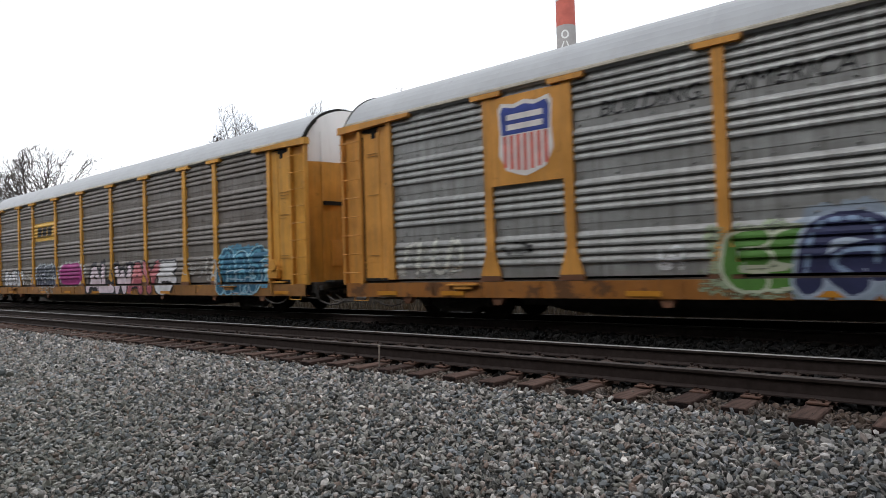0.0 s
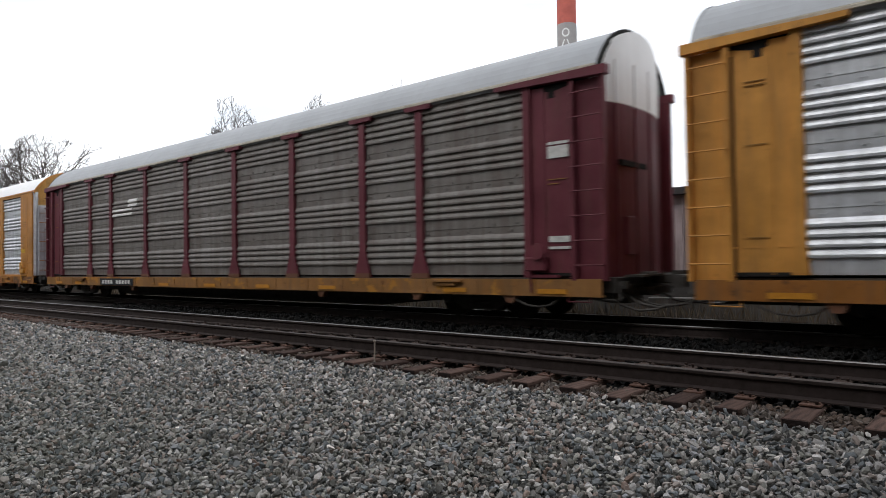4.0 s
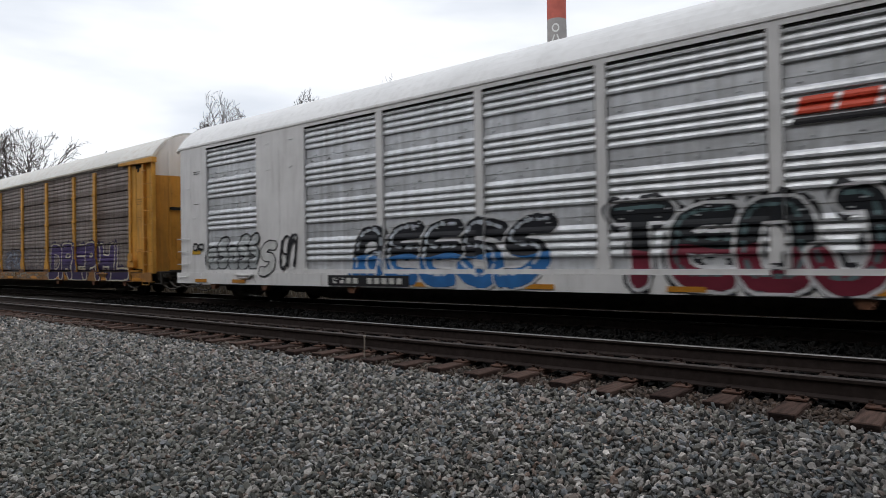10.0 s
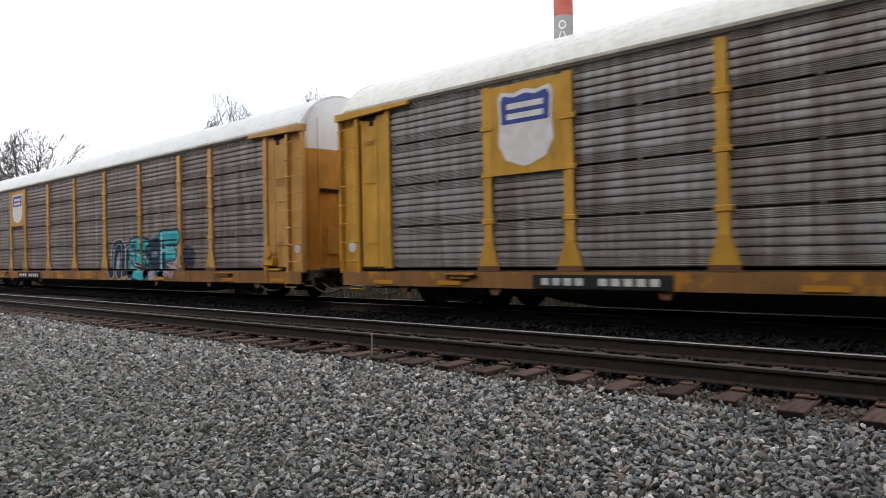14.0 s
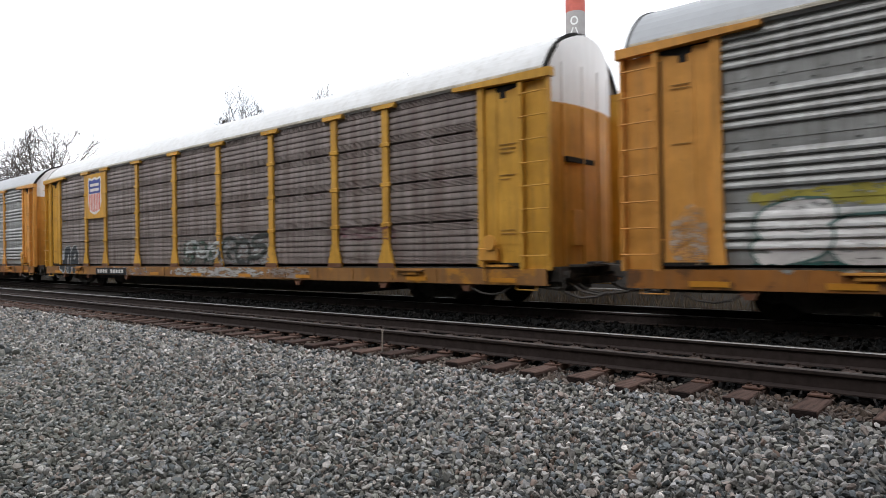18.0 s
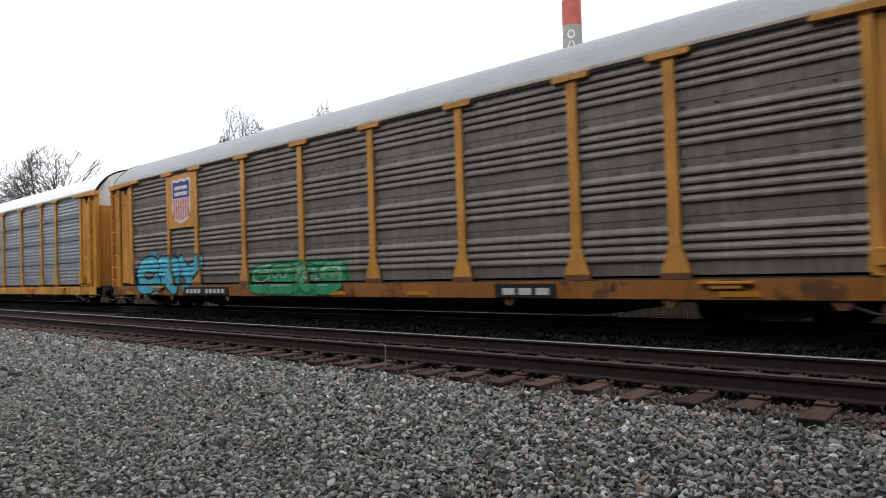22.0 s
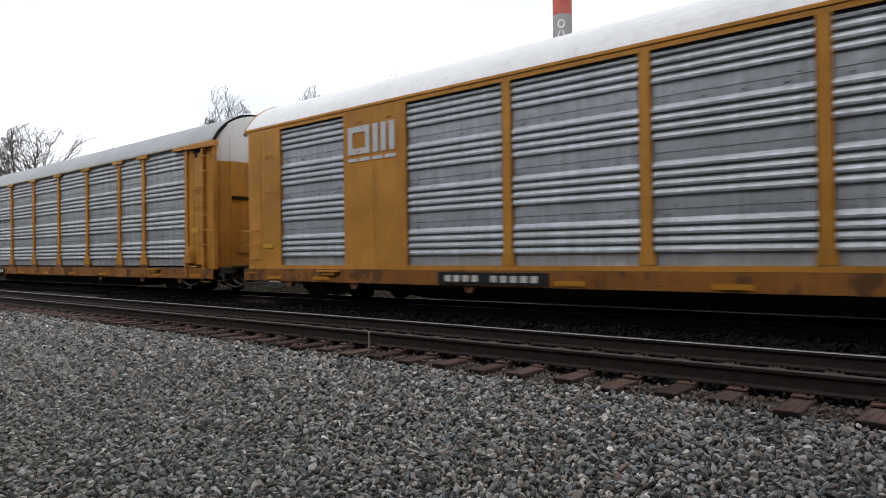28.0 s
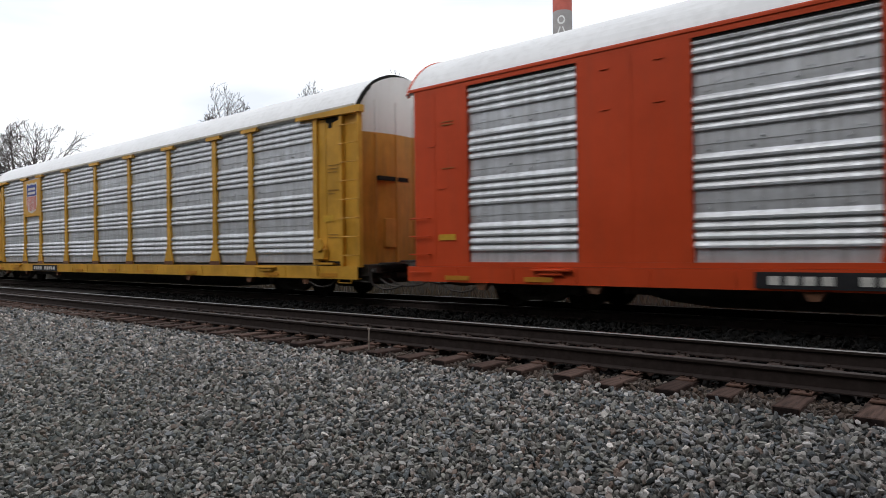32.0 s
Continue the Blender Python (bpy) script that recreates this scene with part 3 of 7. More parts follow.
def arch(k=20, eave=EAVE, peak=PEAK, half=SIDE):
    rise = peak - eave
    r = (half * half + rise * rise) / (2 * rise)
    a = math.asin(half / r)
    return [(r * math.sin(t), peak - r + r * math.cos(t)) for t in [a * (2 * i / k - 1) for i in range(k + 1)]]


def roof_mesh(length):
    def make(bm):
        outer = arch()
        inner = [(y * 0.975, z - 0.05) for y, z in outer][::-1]
        extrude_yz(bm, outer + inner, -length, length)
    return cached(("roof", length), make)


def roof_rib_mesh():
    def make(bm):
        rib = arch(20, EAVE, PEAK + 0.003, SIDE + 0.002)
        extrude_yz(bm, rib + [(y * 0.985, z - 0.02) for y, z in rib][::-1], -0.022, 0.022)
    return cached(("roof_rib",), make)


def end_face(z0, z1, arched):
    """One end of the car: a pair of gently bulging doors."""
    def make(bm):
        k = 12
        cols = []
        for i in range(k + 1):
            y = -1.46 + 2.92 * i / k
            x = HALF - 0.28 + 0.30 * (1 - abs(y / 1.46) ** 2.6)
            top = z1
            if arched:
                rise = PEAK - 0.06 - EAVE
                r = (SIDE * SIDE + rise * rise) / (2 * rise)
                top = PEAK - 0.06 - r + math.sqrt(r * r - y * y)
            cols.append([bm.verts.new((x - dx, y, z)) for dx, z in ((0, z0), (0, top), (0.05, top), (0.05, z0))])
        for a, b in zip(cols, cols[1:]):
            for i in range(4):
                bm.faces.new((a[i], b[i], b[(i + 1) % 4], a[(i + 1) % 4]))
        bm.faces.new(cols[0])
        bm.faces.new(cols[-1][::-1])
        bmesh.ops.recalc_face_normals(bm, faces=bm.faces[:])
    return cached(("end_door", z0, z1, arched), make)


def door_rib_mesh(y, z0, z1):
    x = HALF - 0.28 + 0.30 * (1 - abs(y / 1.46) ** 2.6)
    return cached(("door_rib", y, z0), lambda bm: box(bm, x - 0.02, x + 0.025, y - 0.03, y + 0.03, z0, z1, 0.006))


def sill_mesh():
    def make(bm):
        p = [(-1.575, SILL_LO), (-1.575, SILL_HI), (-1.42, SILL_HI), (-1.42, SILL_HI - 0.03), (-1.545, SILL_HI - 0.03), (-1.545, SILL_LO + 0.03), (-1.45, SILL_LO + 0.03), (-1.45, SILL_LO)]
        extrude_yz(bm, p, -HALF + 0.12, HALF - 0.12)
        for x in np.arange(-11.9, 12, 1.4):
            box(bm, x - 0.02, x + 0.02, -1.590, -1.56, SILL_LO + 0.03, SILL_HI - 0.02)
    return cached(("side_sill",), make)


def floor_mesh():
    def make(bm):
        box(bm, -HALF + 0.3, HALF - 0.3, -1.44, 1.44, 0.80, 0.90)
        box(bm, -HALF + 0.2, HALF - 0.2, -0.33, 0.33, 0.42, 0.80)
        for x in np.arange(-7.7, 7.8, 1.1):
            box(bm, x - 0.05, x + 0.05, -1.42, 1.42, 0.56, 0.80)
        box(bm, -2.2, 2.6, -0.95, -0.45, 0.30, 0.62)
        for s in (-1, 1):
            box(bm, -8.3, 8.3, s * 1.2 - 0.06, s * 1.2 + 0.06, 0.40, 0.60)
            box(bm, -7.6, -3.2, s * 0.7 - 0.2, s * 0.7 + 0.2, 0.36, 0.58)
            rod(bm, (-8.0, s * 0.5, 0.34), (8.0, s * 0.5, 0.34), 0.035)
        prism(bm, [(-8.5, 0.56), (-8.2, 0.40), (-7.6, 0.25), (-6.8, 0.17), (6.8, 0.17), (7.6, 0.25), (8.2, 0.40), (8.5, 0.56)], -0.8, 0.8)
        for s in (-1, 1):
            box(bm, s * 10.2 - 0.3, s * 10.2 + 0.3, -1.40, 1.40, 0.55, 0.80)
    return cached(("underframe",), make)


def end_panel_mesh():
    return cached(("corner_panel",), lambda bm: (box(bm, 11.62, 12.52, -1.50, -1.44, PANEL_LO, 4.45), box(bm, 11.9, 11.93, -1.512, -1.49, PANEL_LO, 4.4), box(bm, 11.62, 12.5, -1.506, -1.44, 1.35, 1.37)))


def end_post_mesh():
    def make(bm):
        prism(bm, [(11.42, PANEL_LO), (11.66, PANEL_LO), (11.62, 1.4), (11.62, 4.5), (11.46, 4.5), (11.46, 1.4)], -1.56, -1.44)
    return cached(("corner_post",), make)


def ladder_stile_mesh():
    return cached(("ladder_stile",), lambda bm: (box(bm, 12.50, 12.60, -1.585, -1.42, 0.84, 4.45, 0.008), box(bm, 13.14, 13.21, -1.585, -1.45, 0.84, 4.45, 0.008)))


def ladder_back_mesh():
    return cached(("ladder_back",), lambda bm: box(bm, 12.58, 13.16, -1.47, -1.43, 0.86, 4.45))


def rung_mesh():
    def make(bm):
        tube(bm, [(12.55, -1.59, 0), (12.57, -1.645, 0), (13.17, -1.645, 0), (13.19, -1.59, 0)], 0.014, 6)
    return cached(("rung",), make)


def bracket_mesh():
    def make(bm):
        prism(bm, [(11.05, 4.52), (13.28, 4.45), (13.28, 4.62), (11.05, 4.60)], -1.62, -1.45)
    return cached(("corner_bracket",), make)


def brake_mesh():
    def make(bm):
        box(bm, 11.75, 12.2, -1.66, -1.50, 1.02, 1.28, 0.02)
        bmesh.ops.create_cone(bm, cap_ends=True, segments=18, radius1=0.16, radius2=0.15, depth=0.03, matrix=Matrix.Translation((12.05, -1.69, 1.38)) @ pose(0, 0, 0, 90))
        box(bm, 11.7, 12.45, -1.60, -1.42, 0.90, 0.95)
        rod(bm, (11.85, -1.63, 1.02), (11.85, -1.60, 0.62), 0.02)
    return cached(("hand_brake",), make)


def coupler_mesh():
    def make(bm):
        box(bm, HALF - 0.75, HALF + 0.18, -0.24, 0.24, 0.62, 0.98, 0.02)
        box(bm, HALF + 0.15, HALF + 0.67, -0.085, 0.085, 0.76, 0.94, 0.03)
        prism_pts = [(HALF + 0.64, 0.70), (HALF + 0.855, 0.70), (HALF + 0.855, 1.0), (HALF + 0.64, 1.0)]
        prism(bm, prism_pts, -0.17, 0.11)
        for y in (-1.05, -0.75, 0.5):
            tube(bm, [(HALF - 0.1, y, 0.66), (HALF + 0.15, y, 0.55), (HALF + 0.4, y, 0.42), (HALF + 0.68, y, 0.37), (HALF + 0.90, y, 0.39)], 0.028, 6)
        tube(bm, [(HALF - 0.35, -1.5, 0.52), (HALF + 0.05, -1.4, 0.50), (HALF + 0.12, -0.8, 0.58), (HALF + 0.2, -0.3, 0.66)], 0.018, 6)
        rod(bm, (HALF - 0.5, -1.48, 0.8), (HALF - 0.5, 1.48, 0.8), 0.05)
        box(bm, HALF - 0.35, HALF + 0.10, -0.95, -0.40, 0.42, 0.66, 0.02)
        box(bm, HALF + 0.02, HALF + 0.30, -0.60, 0.60, 0.56, 0.70, 0.02)
        rod(bm, (HALF + 0.12, -1.35, 0.74), (HALF + 0.12, 0.2, 0.74), 0.022)
        rod(bm, (HALF + 0.12, -1.35, 0.74), (HALF + 0.16, -1.38, 0.50), 0.022)
        rod(bm, (HALF + 0.45, -0.16, 0.98), (HALF + 0.30, -0.20, 0.62), 0.025)
        tube(bm, [(HALF - 0.2, -1.2, 0.58), (HALF + 0.1, -1.22, 0.40), (HALF + 0.4, -1.18, 0.30), (HALF + 0.7, -1.15, 0.33), (HALF + 0.9, -1.1, 0.42)], 0.03, 6)
    return cached(("coupler",), make)


def step_mesh():
    def make(bm):
        tube(bm, [(12.62, -1.52, 0.86), (12.62, -1.54, 0.46), (13.08, -1.54, 0.46), (13.08, -1.52, 0.86)], 0.018, 6)
    return cached(("sill_step",), make)


def flush_side_mesh():
    """A smooth side with openings for the ribbed panels."""
    def make(bm):
        def slab(x0, x1, z0, z1, y0=-1.555, y1=-1.46):
            box(bm, x0, x1, y0, y1, z0, z1)
        slab(-FLUSH_HALF, FLUSH_HALF, 4.52, 4.61)
        slab(-FLUSH_HALF, FLUSH_HALF, SILL_HI + 0.004, PANEL_LO + 0.02)
        z0, z1 = PANEL_LO + 0.021, 4.519
        for a, b in ((-FLUSH_HALF, -11.62), (-9.05, -6.95), (6.95, 9.05), (11.62, FLUSH_HALF)):
            slab(a, b, z0, z1)
        for x in FLUSH_POSTS:
            slab(x - 0.10, x + 0.10, z0, z1)
        for x in FLUSH_POSTS:
            prism(bm, [(x - 0.16, PANEL_LO + 0.03), (x + 0.16, PANEL_LO + 0.03), (x + 0.09, 1.35), (x - 0.09, 1.35)], -1.562, -1.50)
        for x in (-8.0, 8.0, -12.5, 12.5):
            box(bm, x - 0.012, x + 0.012, -1.562, -1.54, PANEL_LO + 0.05, 4.45)
        for x, z in ((-8.5, 3.6), (-7.5, 3.6), (8.5, 3.6), (7.5, 3.6), (8.5, 4.3), (7.5, 4.3), (-7.5, 4.3), (-8.5, 4.3), (12.0, 2.2), (12.9, 3.0), (-12.3, 2.5), (-12.6, 3.4)):
            box(bm, x - 0.09, x + 0.09, -1.575, -1.55, z - 0.012, z + 0.012)
    return cached(("side_frame_sheet",), make)


def wheelset_mesh():
    def make(bm):
        turn = pose(0, 0, 0, 90)
        rod(bm, (0, -1.0, 0), (0, 1.0, 0), 0.075, 10)
        for s in (-1, 1):
            for y, r, d in ((0.752, 0.42, 0.10), (0.69, 0.445, 0.035)):
                bmesh.ops.create_cone(bm, cap_ends=True, segments=28, radius1=r, radius2=r, depth=d, matrix=Matrix.Translation((0, s * y, 0)) @ turn)
            bmesh.ops.create_cone(bm, cap_ends=True, segments=16, radius1=0.13, radius2=0.13, depth=0.16, matrix=Matrix.Translation((0, s * 0.83, 0)) @ turn)
            for i in range(5):
                a = 2 * math.pi * i / 5
                bmesh.ops.create_cone(bm, cap_ends=True, segments=6, radius1=0.035, radius2=0.035, depth=0.03, matrix=Matrix.Translation((0.25 * math.cos(a), s * 0.805, 0.25 * math.sin(a))) @ turn)
    return cached(("wheelset",), make)


def side_frame_mesh():
    def make(bm):
        p = [(-1.15, 0.48), (-1.02, 0.60), (-0.62, 0.60), (-0.38, 0.72), (0.38, 0.72), (0.62, 0.60), (1.02, 0.60), (1.15, 0.48), (1.02, 0.33), (0.72, 0.33), (0.42, 0.17), (-0.42, 0.17), (-0.72, 0.33), (-1.02, 0.33)]
        prism(bm, p, -1.10, -0.93)
        for s in (-1, 1):
            bmesh.ops.create_cone(bm, cap_ends=True, segments=14, radius1=0.14, radius2=0.11, depth=0.14, matrix=Matrix.Translation((s * 0.865, -1.12, 0.42)) @ pose(0, 0, 0, 90))
        for s in (-0.17, 0, 0.17):
            for k in range(5):
                bmesh.ops.create_cone(bm, cap_ends=True, segments=10, radius1=0.07, radius2=0.07, depth=0.03, matrix=Matrix.Translation((s, -1.13, 0.28 + 0.075 * k)))
    return cached(("side_frame",), make)


def bolster_mesh():
    return cached(("bolster",), lambda bm: (box(bm, -0.22, 0.22, -1.1, 1.1, 0.34, 0.56, 0.03), box(bm, -0.9, -0.6, -0.5, 0.5, 0.35, 0.45), box(bm, 0.6, 0.9, -0.5, 0.5, 0.35, 0.45)))


def build_truck():
    """Two wheelsets between cast side frames; the wheelsets turn as the train rolls."""
    truck = place("truck", bolster_mesh(), BLACK)
    for s in (0, 180):
        place("side_frame", side_frame_mesh(), BLACK, truck, pose(0, 0, 0, 0, 0, s))
    sets = [place("wheelset", wheelset_mesh(), WHEEL, truck, pose(x, 0, 0.42)) for x in (-0.865, 0.865)]
    return truck, sets


# ---- lettering and spray paint ----
words = {}


def prepare_words(items):
    """Turn short words into flat meshes of unit height, plain and swollen."""
    made = []
    for word, swell, bold in items:
        cu = bpy.data.curves.new("lettering", "FONT")
        cu.body, cu.size, cu.offset, cu.resolution_u = word, 1.0, swell, 3
        cu.space_character = 0.95 if bold else 1.0
        made.append(((word, swell), new("lettering", cu)))
    bpy.context.view_layer.update()
    deps = bpy.context.evaluated_depsgraph_get()
    for key, ob in made:
        me = bpy.data.meshes.new_from_object(ob.evaluated_get(deps))
        words[key] = ([tuple(v.co)[:2] for v in me.vertices], [tuple(p.vertices) for p in me.polygons])
        bpy.data.meshes.remove(me)
        cu = ob.data
        bpy.data.objects.remove(ob)
        bpy.data.curves.remove(cu)


def word_shape(word, swell, x0, x1, z0, z1, lean=0.0, wave=0.0):
    """The word's triangles in a car's x and z, stretched to the box of its plain form."""
    vs, fs = words[(word, swell)]
    ref = words[(word, 0.0)][0]
    ax, bx = min(v[0] for v in ref), max(v[0] for v in ref)
    az, bz = min(v[1] for v in ref), max(v[1] for v in ref)
    out = []
    for x, z in vs:
        u, w = (x - ax) / (bx - ax), (z - az) / (bz - az)
        out.append((x0 + (x1 - x0) * u + lean * w * (z1 - z0), z0 + (z1 - z0) * w + wave * math.sin(u * 9.0)))
    return out, fs


def islands(shape):
    """The separate pieces of a flat shape."""
    vs, fs = shape
    root = list(range(len(vs)))

    def find(i):
        while root[i] != i:
            root[i] = root[root[i]]
            i = root[i]
        return i
    for f in fs:
        for i in f[1:]:
            root[find(i)] = find(f[0])
    groups = collections.defaultdict(list)
    for f in fs:
        groups[find(f[0])].append(f)
    for group in groups.values():
        used = sorted({i for f in group for i in f})
        at = {i: k for k, i in enumerate(used)}
        yield [vs[i] for i in used], [tuple(at[i] for i in f) for f in group]


def drape(car, name, shape, material, spec, lift=0.004, label="", kind=""):
    """Lay a flat shape on the ribs, posts and sill of a car's side."""
    vs, fs = shape
    bm = bmesh.new()
    bv = [bm.verts.new((x, 0, z)) for x, z in vs]
    for f in fs:
        if len(set(f)) > 2:
            try:
                bm.faces.new([bv[i] for i in f])
            except ValueError:
                pass
    zs = [v[1] for v in vs]
    xs = [v[0] for v in vs]
    prof = PROFILES[spec["sheet_kind"]]
    posts = POSTS if spec["style"] == "old" else []
    cuts = [((0, 0, z), (0, 0, 1)) for z, d in prof if min(zs) < z < max(zs)]
    cuts += [((0, 0, z), (0, 0, 1)) for z in (SILL_LO + 0.006, SILL_HI + 0.004, PANEL_LO) if min(zs) < z < max(zs)]
    cuts += [((x + s, 0, 0), (1, 0, 0)) for x in posts for s in (-0.28, -0.19, -0.101, 0.101, 0.19, 0.28) if min(xs) < x + s < max(xs)]
    cuts += [((0, 0, z), (0, 0, 1)) for z in (1.0, 1.22, 1.46) if posts and min(zs) < z < max(zs)]
    flat = [] if spec["style"] == "old" else [(-13.3, -11.62), (-9.05, -6.95), (-4.30, -4.10), (-1.42, -1.22), (1.31, 1.51), (4.18, 4.38), (6.95, 9.05), (11.62, 13.3)]
    cuts += [((x, 0, 0), (1, 0, 0)) for ab in flat for x in ab if min(xs) < x < max(xs)]
    for co, no in cuts:
        bmesh.ops.bisect_plane(bm, geom=bm.verts[:] + bm.edges[:] + bm.faces[:], plane_co=co, plane_no=no)
    pz, pd = [z for z, d in prof], [d for z, d in prof]
    verts, faces, seen = [], [], {}
    for f in bm.faces:
        c = f.calc_center_median()
        if spec["style"] == "old" and SILL_HI + 0.004 < c.z < PANEL_LO and not any(abs(c.x - x) < 0.1 for x in posts):
            continue
        if c.z < SILL_LO + 0.006:
            continue
        if c.z < SILL_HI + 0.004:
            y = 1.592
        elif any(abs(c.x - x) < 0.1 for x in posts):
            y = 1.577
        elif c.z < 1.46 and any(abs(c.x - x) < 0.29 - 0.40 * max(0.0, c.z - 1.0) for x in posts):
            y = 1.577
        elif any(a < c.x < b for a, b in flat):
            y = 1.566
        elif abs(c.x) > 11.5:
            y = 1.565 if abs(c.x) < 12.5 else 1.60
        else:
            y = None
        loop = []
        for v in f.verts:
            d = y if y is not None else BASE_Y + float(np.interp(v.co.z, pz, pd))
            key = (round(v.co.x, 4), round(d, 4), round(v.co.z, 4))
            if key not in seen:
                seen[key] = len(verts)
                verts.append((v.co.x, -d - lift, v.co.z))
            loop.append(seen[key])
        if len(set(loop)) == len(loop):
            faces.append(tuple(loop))
    bm.free()
    me = bpy.data.meshes.new(name)
    me.from_pydata(verts, [], faces)
    me.materials.append(None)
    return tagged(place(name, me, material, car, None, label), kind=kind)


def blob(x0, x1, z0, z1, seed, rough=0.14, k=44):
    """A ragged cloud that fills a box."""
    rng = random.Random(seed)
    ph = [rng.uniform(0, 6.28) for _ in range(4)]
    pts = []
    for i in range(k):
        a = 2 * math.pi * i / k
        r = 1 + rough * (math.sin(3 * a + ph[0]) + 0.7 * math.sin(7 * a + ph[1]) + 0.5 * math.sin(13 * a + ph[2]))
        c, s = math.cos(a), math.sin(a)
        e = (abs(c) ** 4 + abs(s) ** 4) ** -0.25
        pts.append(((x0 + x1) / 2 + (x1 - x0) / 2 * c * e * min(r, 1.06), (z0 + z1) / 2 + (z1 - z0) / 2 * s * e * min(r, 1.06)))
    n = len(pts)
    return pts + [((x0 + x1) / 2, (z0 + z1) / 2)], [(i, (i + 1) % n, n) for i in range(n)]


def merged(shapes):
    vs, fs = [], []
    for v, f in shapes:
        k = len(vs)
        vs += v
        fs += [tuple(i + k for i in g) for g in f]
    return vs, fs


def bar(x0, x1, z0, z1, lean=0.0):
    h = z1 - z0
    return [(x0, z0), (x1, z0), (x1 + lean * h, z1), (x0 + lean * h, z1)], [(0, 1, 2, 3)]


# Stroke letters on a grid of ten by ten: points as two digits, strokes parted by a slash, a tilde where they bend softly.
GLYPHS = {
    "A": "00 39 59 90/23 73", "B": "00 09/~09 79 97 55 05/~05 85 93 90 00", "C": "~88 69 29 06 03 20 70 92", "D": "00 09/~09 59 97 92 50 00",
    "E": "89 09 00 90/05 75", "F": "00 09 99/05 65", "G": "~88 59 19 05 00 60 92 94/94 54", "H": "00 09/90 99/05 95", "J": "~39 79 93 70 20 03",
    "K": "00 09/99 15 90", "L": "09 00 90", "N": "00 09 90 99", "O": "~59 19 05 10 50 90 95 89 49", "P": "00 09/~09 89 96 74 04",
    "R": "00 09/~09 89 96 74 04/44 90", "S": "~98 59 09 05 55 94 90 40 02", "T": "09 99/49 40", "W": "09 20 47 70 99", "Y": "09 44 99/44 40",
    "Z": "09 99 05/~05 85 93 70 10 02", "a": "~00 08 49 98 92/~94 54 32 60", "b": "~99 39 06 35 85 93 50 00", "c": "~90 96 79 29 06 03 20 60",
    "d": "00 07 39 69 97 90/03 93", "e": "~95 05 08 39 89/~05 02 30 90", "f": "~08 39 79 96 63/63 60", "o": "~45 15 03 10 50 90 93 85 45",
    "u": "~09 03 20 60 92 99", "w": "~09 02 30 46/~46 60 92 99", "h": "00 08 29/~05 39 79 97 90", "y": "~09 05 34 84/~99 94 70 20 02",
}


def strokes_of(key):
    """The letter's bends as short lines in a unit box."""
    out = []
    for stroke in GLYPHS[key].split("/"):
        pts = [(int(p[0]) / 9, int(p[1]) / 9) for p in stroke.strip("~").split()]
        if stroke[0] == "~":
            for _ in range(2):
                soft = [pts[0]]
                for a, b in zip(pts, pts[1:]):
                    soft += [(0.75 * a[0] + 0.25 * b[0], 0.75 * a[1] + 0.25 * b[1]), (0.25 * a[0] + 0.75 * b[0], 0.25 * a[1] + 0.75 * b[1])]
                pts = soft + [pts[-1]]
        out += list(zip(pts, pts[1:]))
    return out


def levels_on(spec, z0, z1):
    """Heights at which a coat of paint must bend to lie on the side's ribs, and steps between."""
    knots = {round(z, 4) for z, d in PROFILES[spec["sheet_kind"]]} | {SILL_LO + 0.006, SILL_HI + 0.004, PANEL_LO, 1.0, 1.22, 1.46}
    zs = sorted({z0, z1} | {z for z in knots if z0 < z < z1})
    out = [zs[0]]
    for z in zs[1:]:
        n = max(1, math.ceil((z - out[-1]) / 0.026))
        a = out[-1]
        out += [a + (z - a) * (i + 1) / n for i in range(n)]
    return out


def depth_on(spec, x, z):
    """How far the side stands out there; None where the ribbed sheet decides, False where nothing is."""
    posts = POSTS if spec["style"] == "old" else []
    if z < SILL_LO + 0.006 or (spec["style"] == "old" and SILL_HI + 0.004 < z < PANEL_LO and not any(abs(x - p) < 0.1 for p in posts)):
        return False
    if z < SILL_HI + 0.004:
        return 1.592
    if any(abs(x - p) < 0.1 for p in posts) or (z < 1.46 and any(abs(x - p) < 0.29 - 0.40 * max(0.0, z - 1.0) for p in posts)):
        return 1.577
    if spec["style"] == "flush":
        return 1.566 if any(a < x < b for a, b in FLAT_PARTS) else None
    return (1.565 if abs(x) < 12.5 else 1.60) if abs(x) > 11.5 else None


FLAT_PARTS = [(-13.3, -11.62), (-9.05, -6.95), (-4.30, -4.10), (-1.42, -1.22), (1.31, 1.51), (4.18, 4.38), (6.95, 9.05), (11.62, 13.3)]


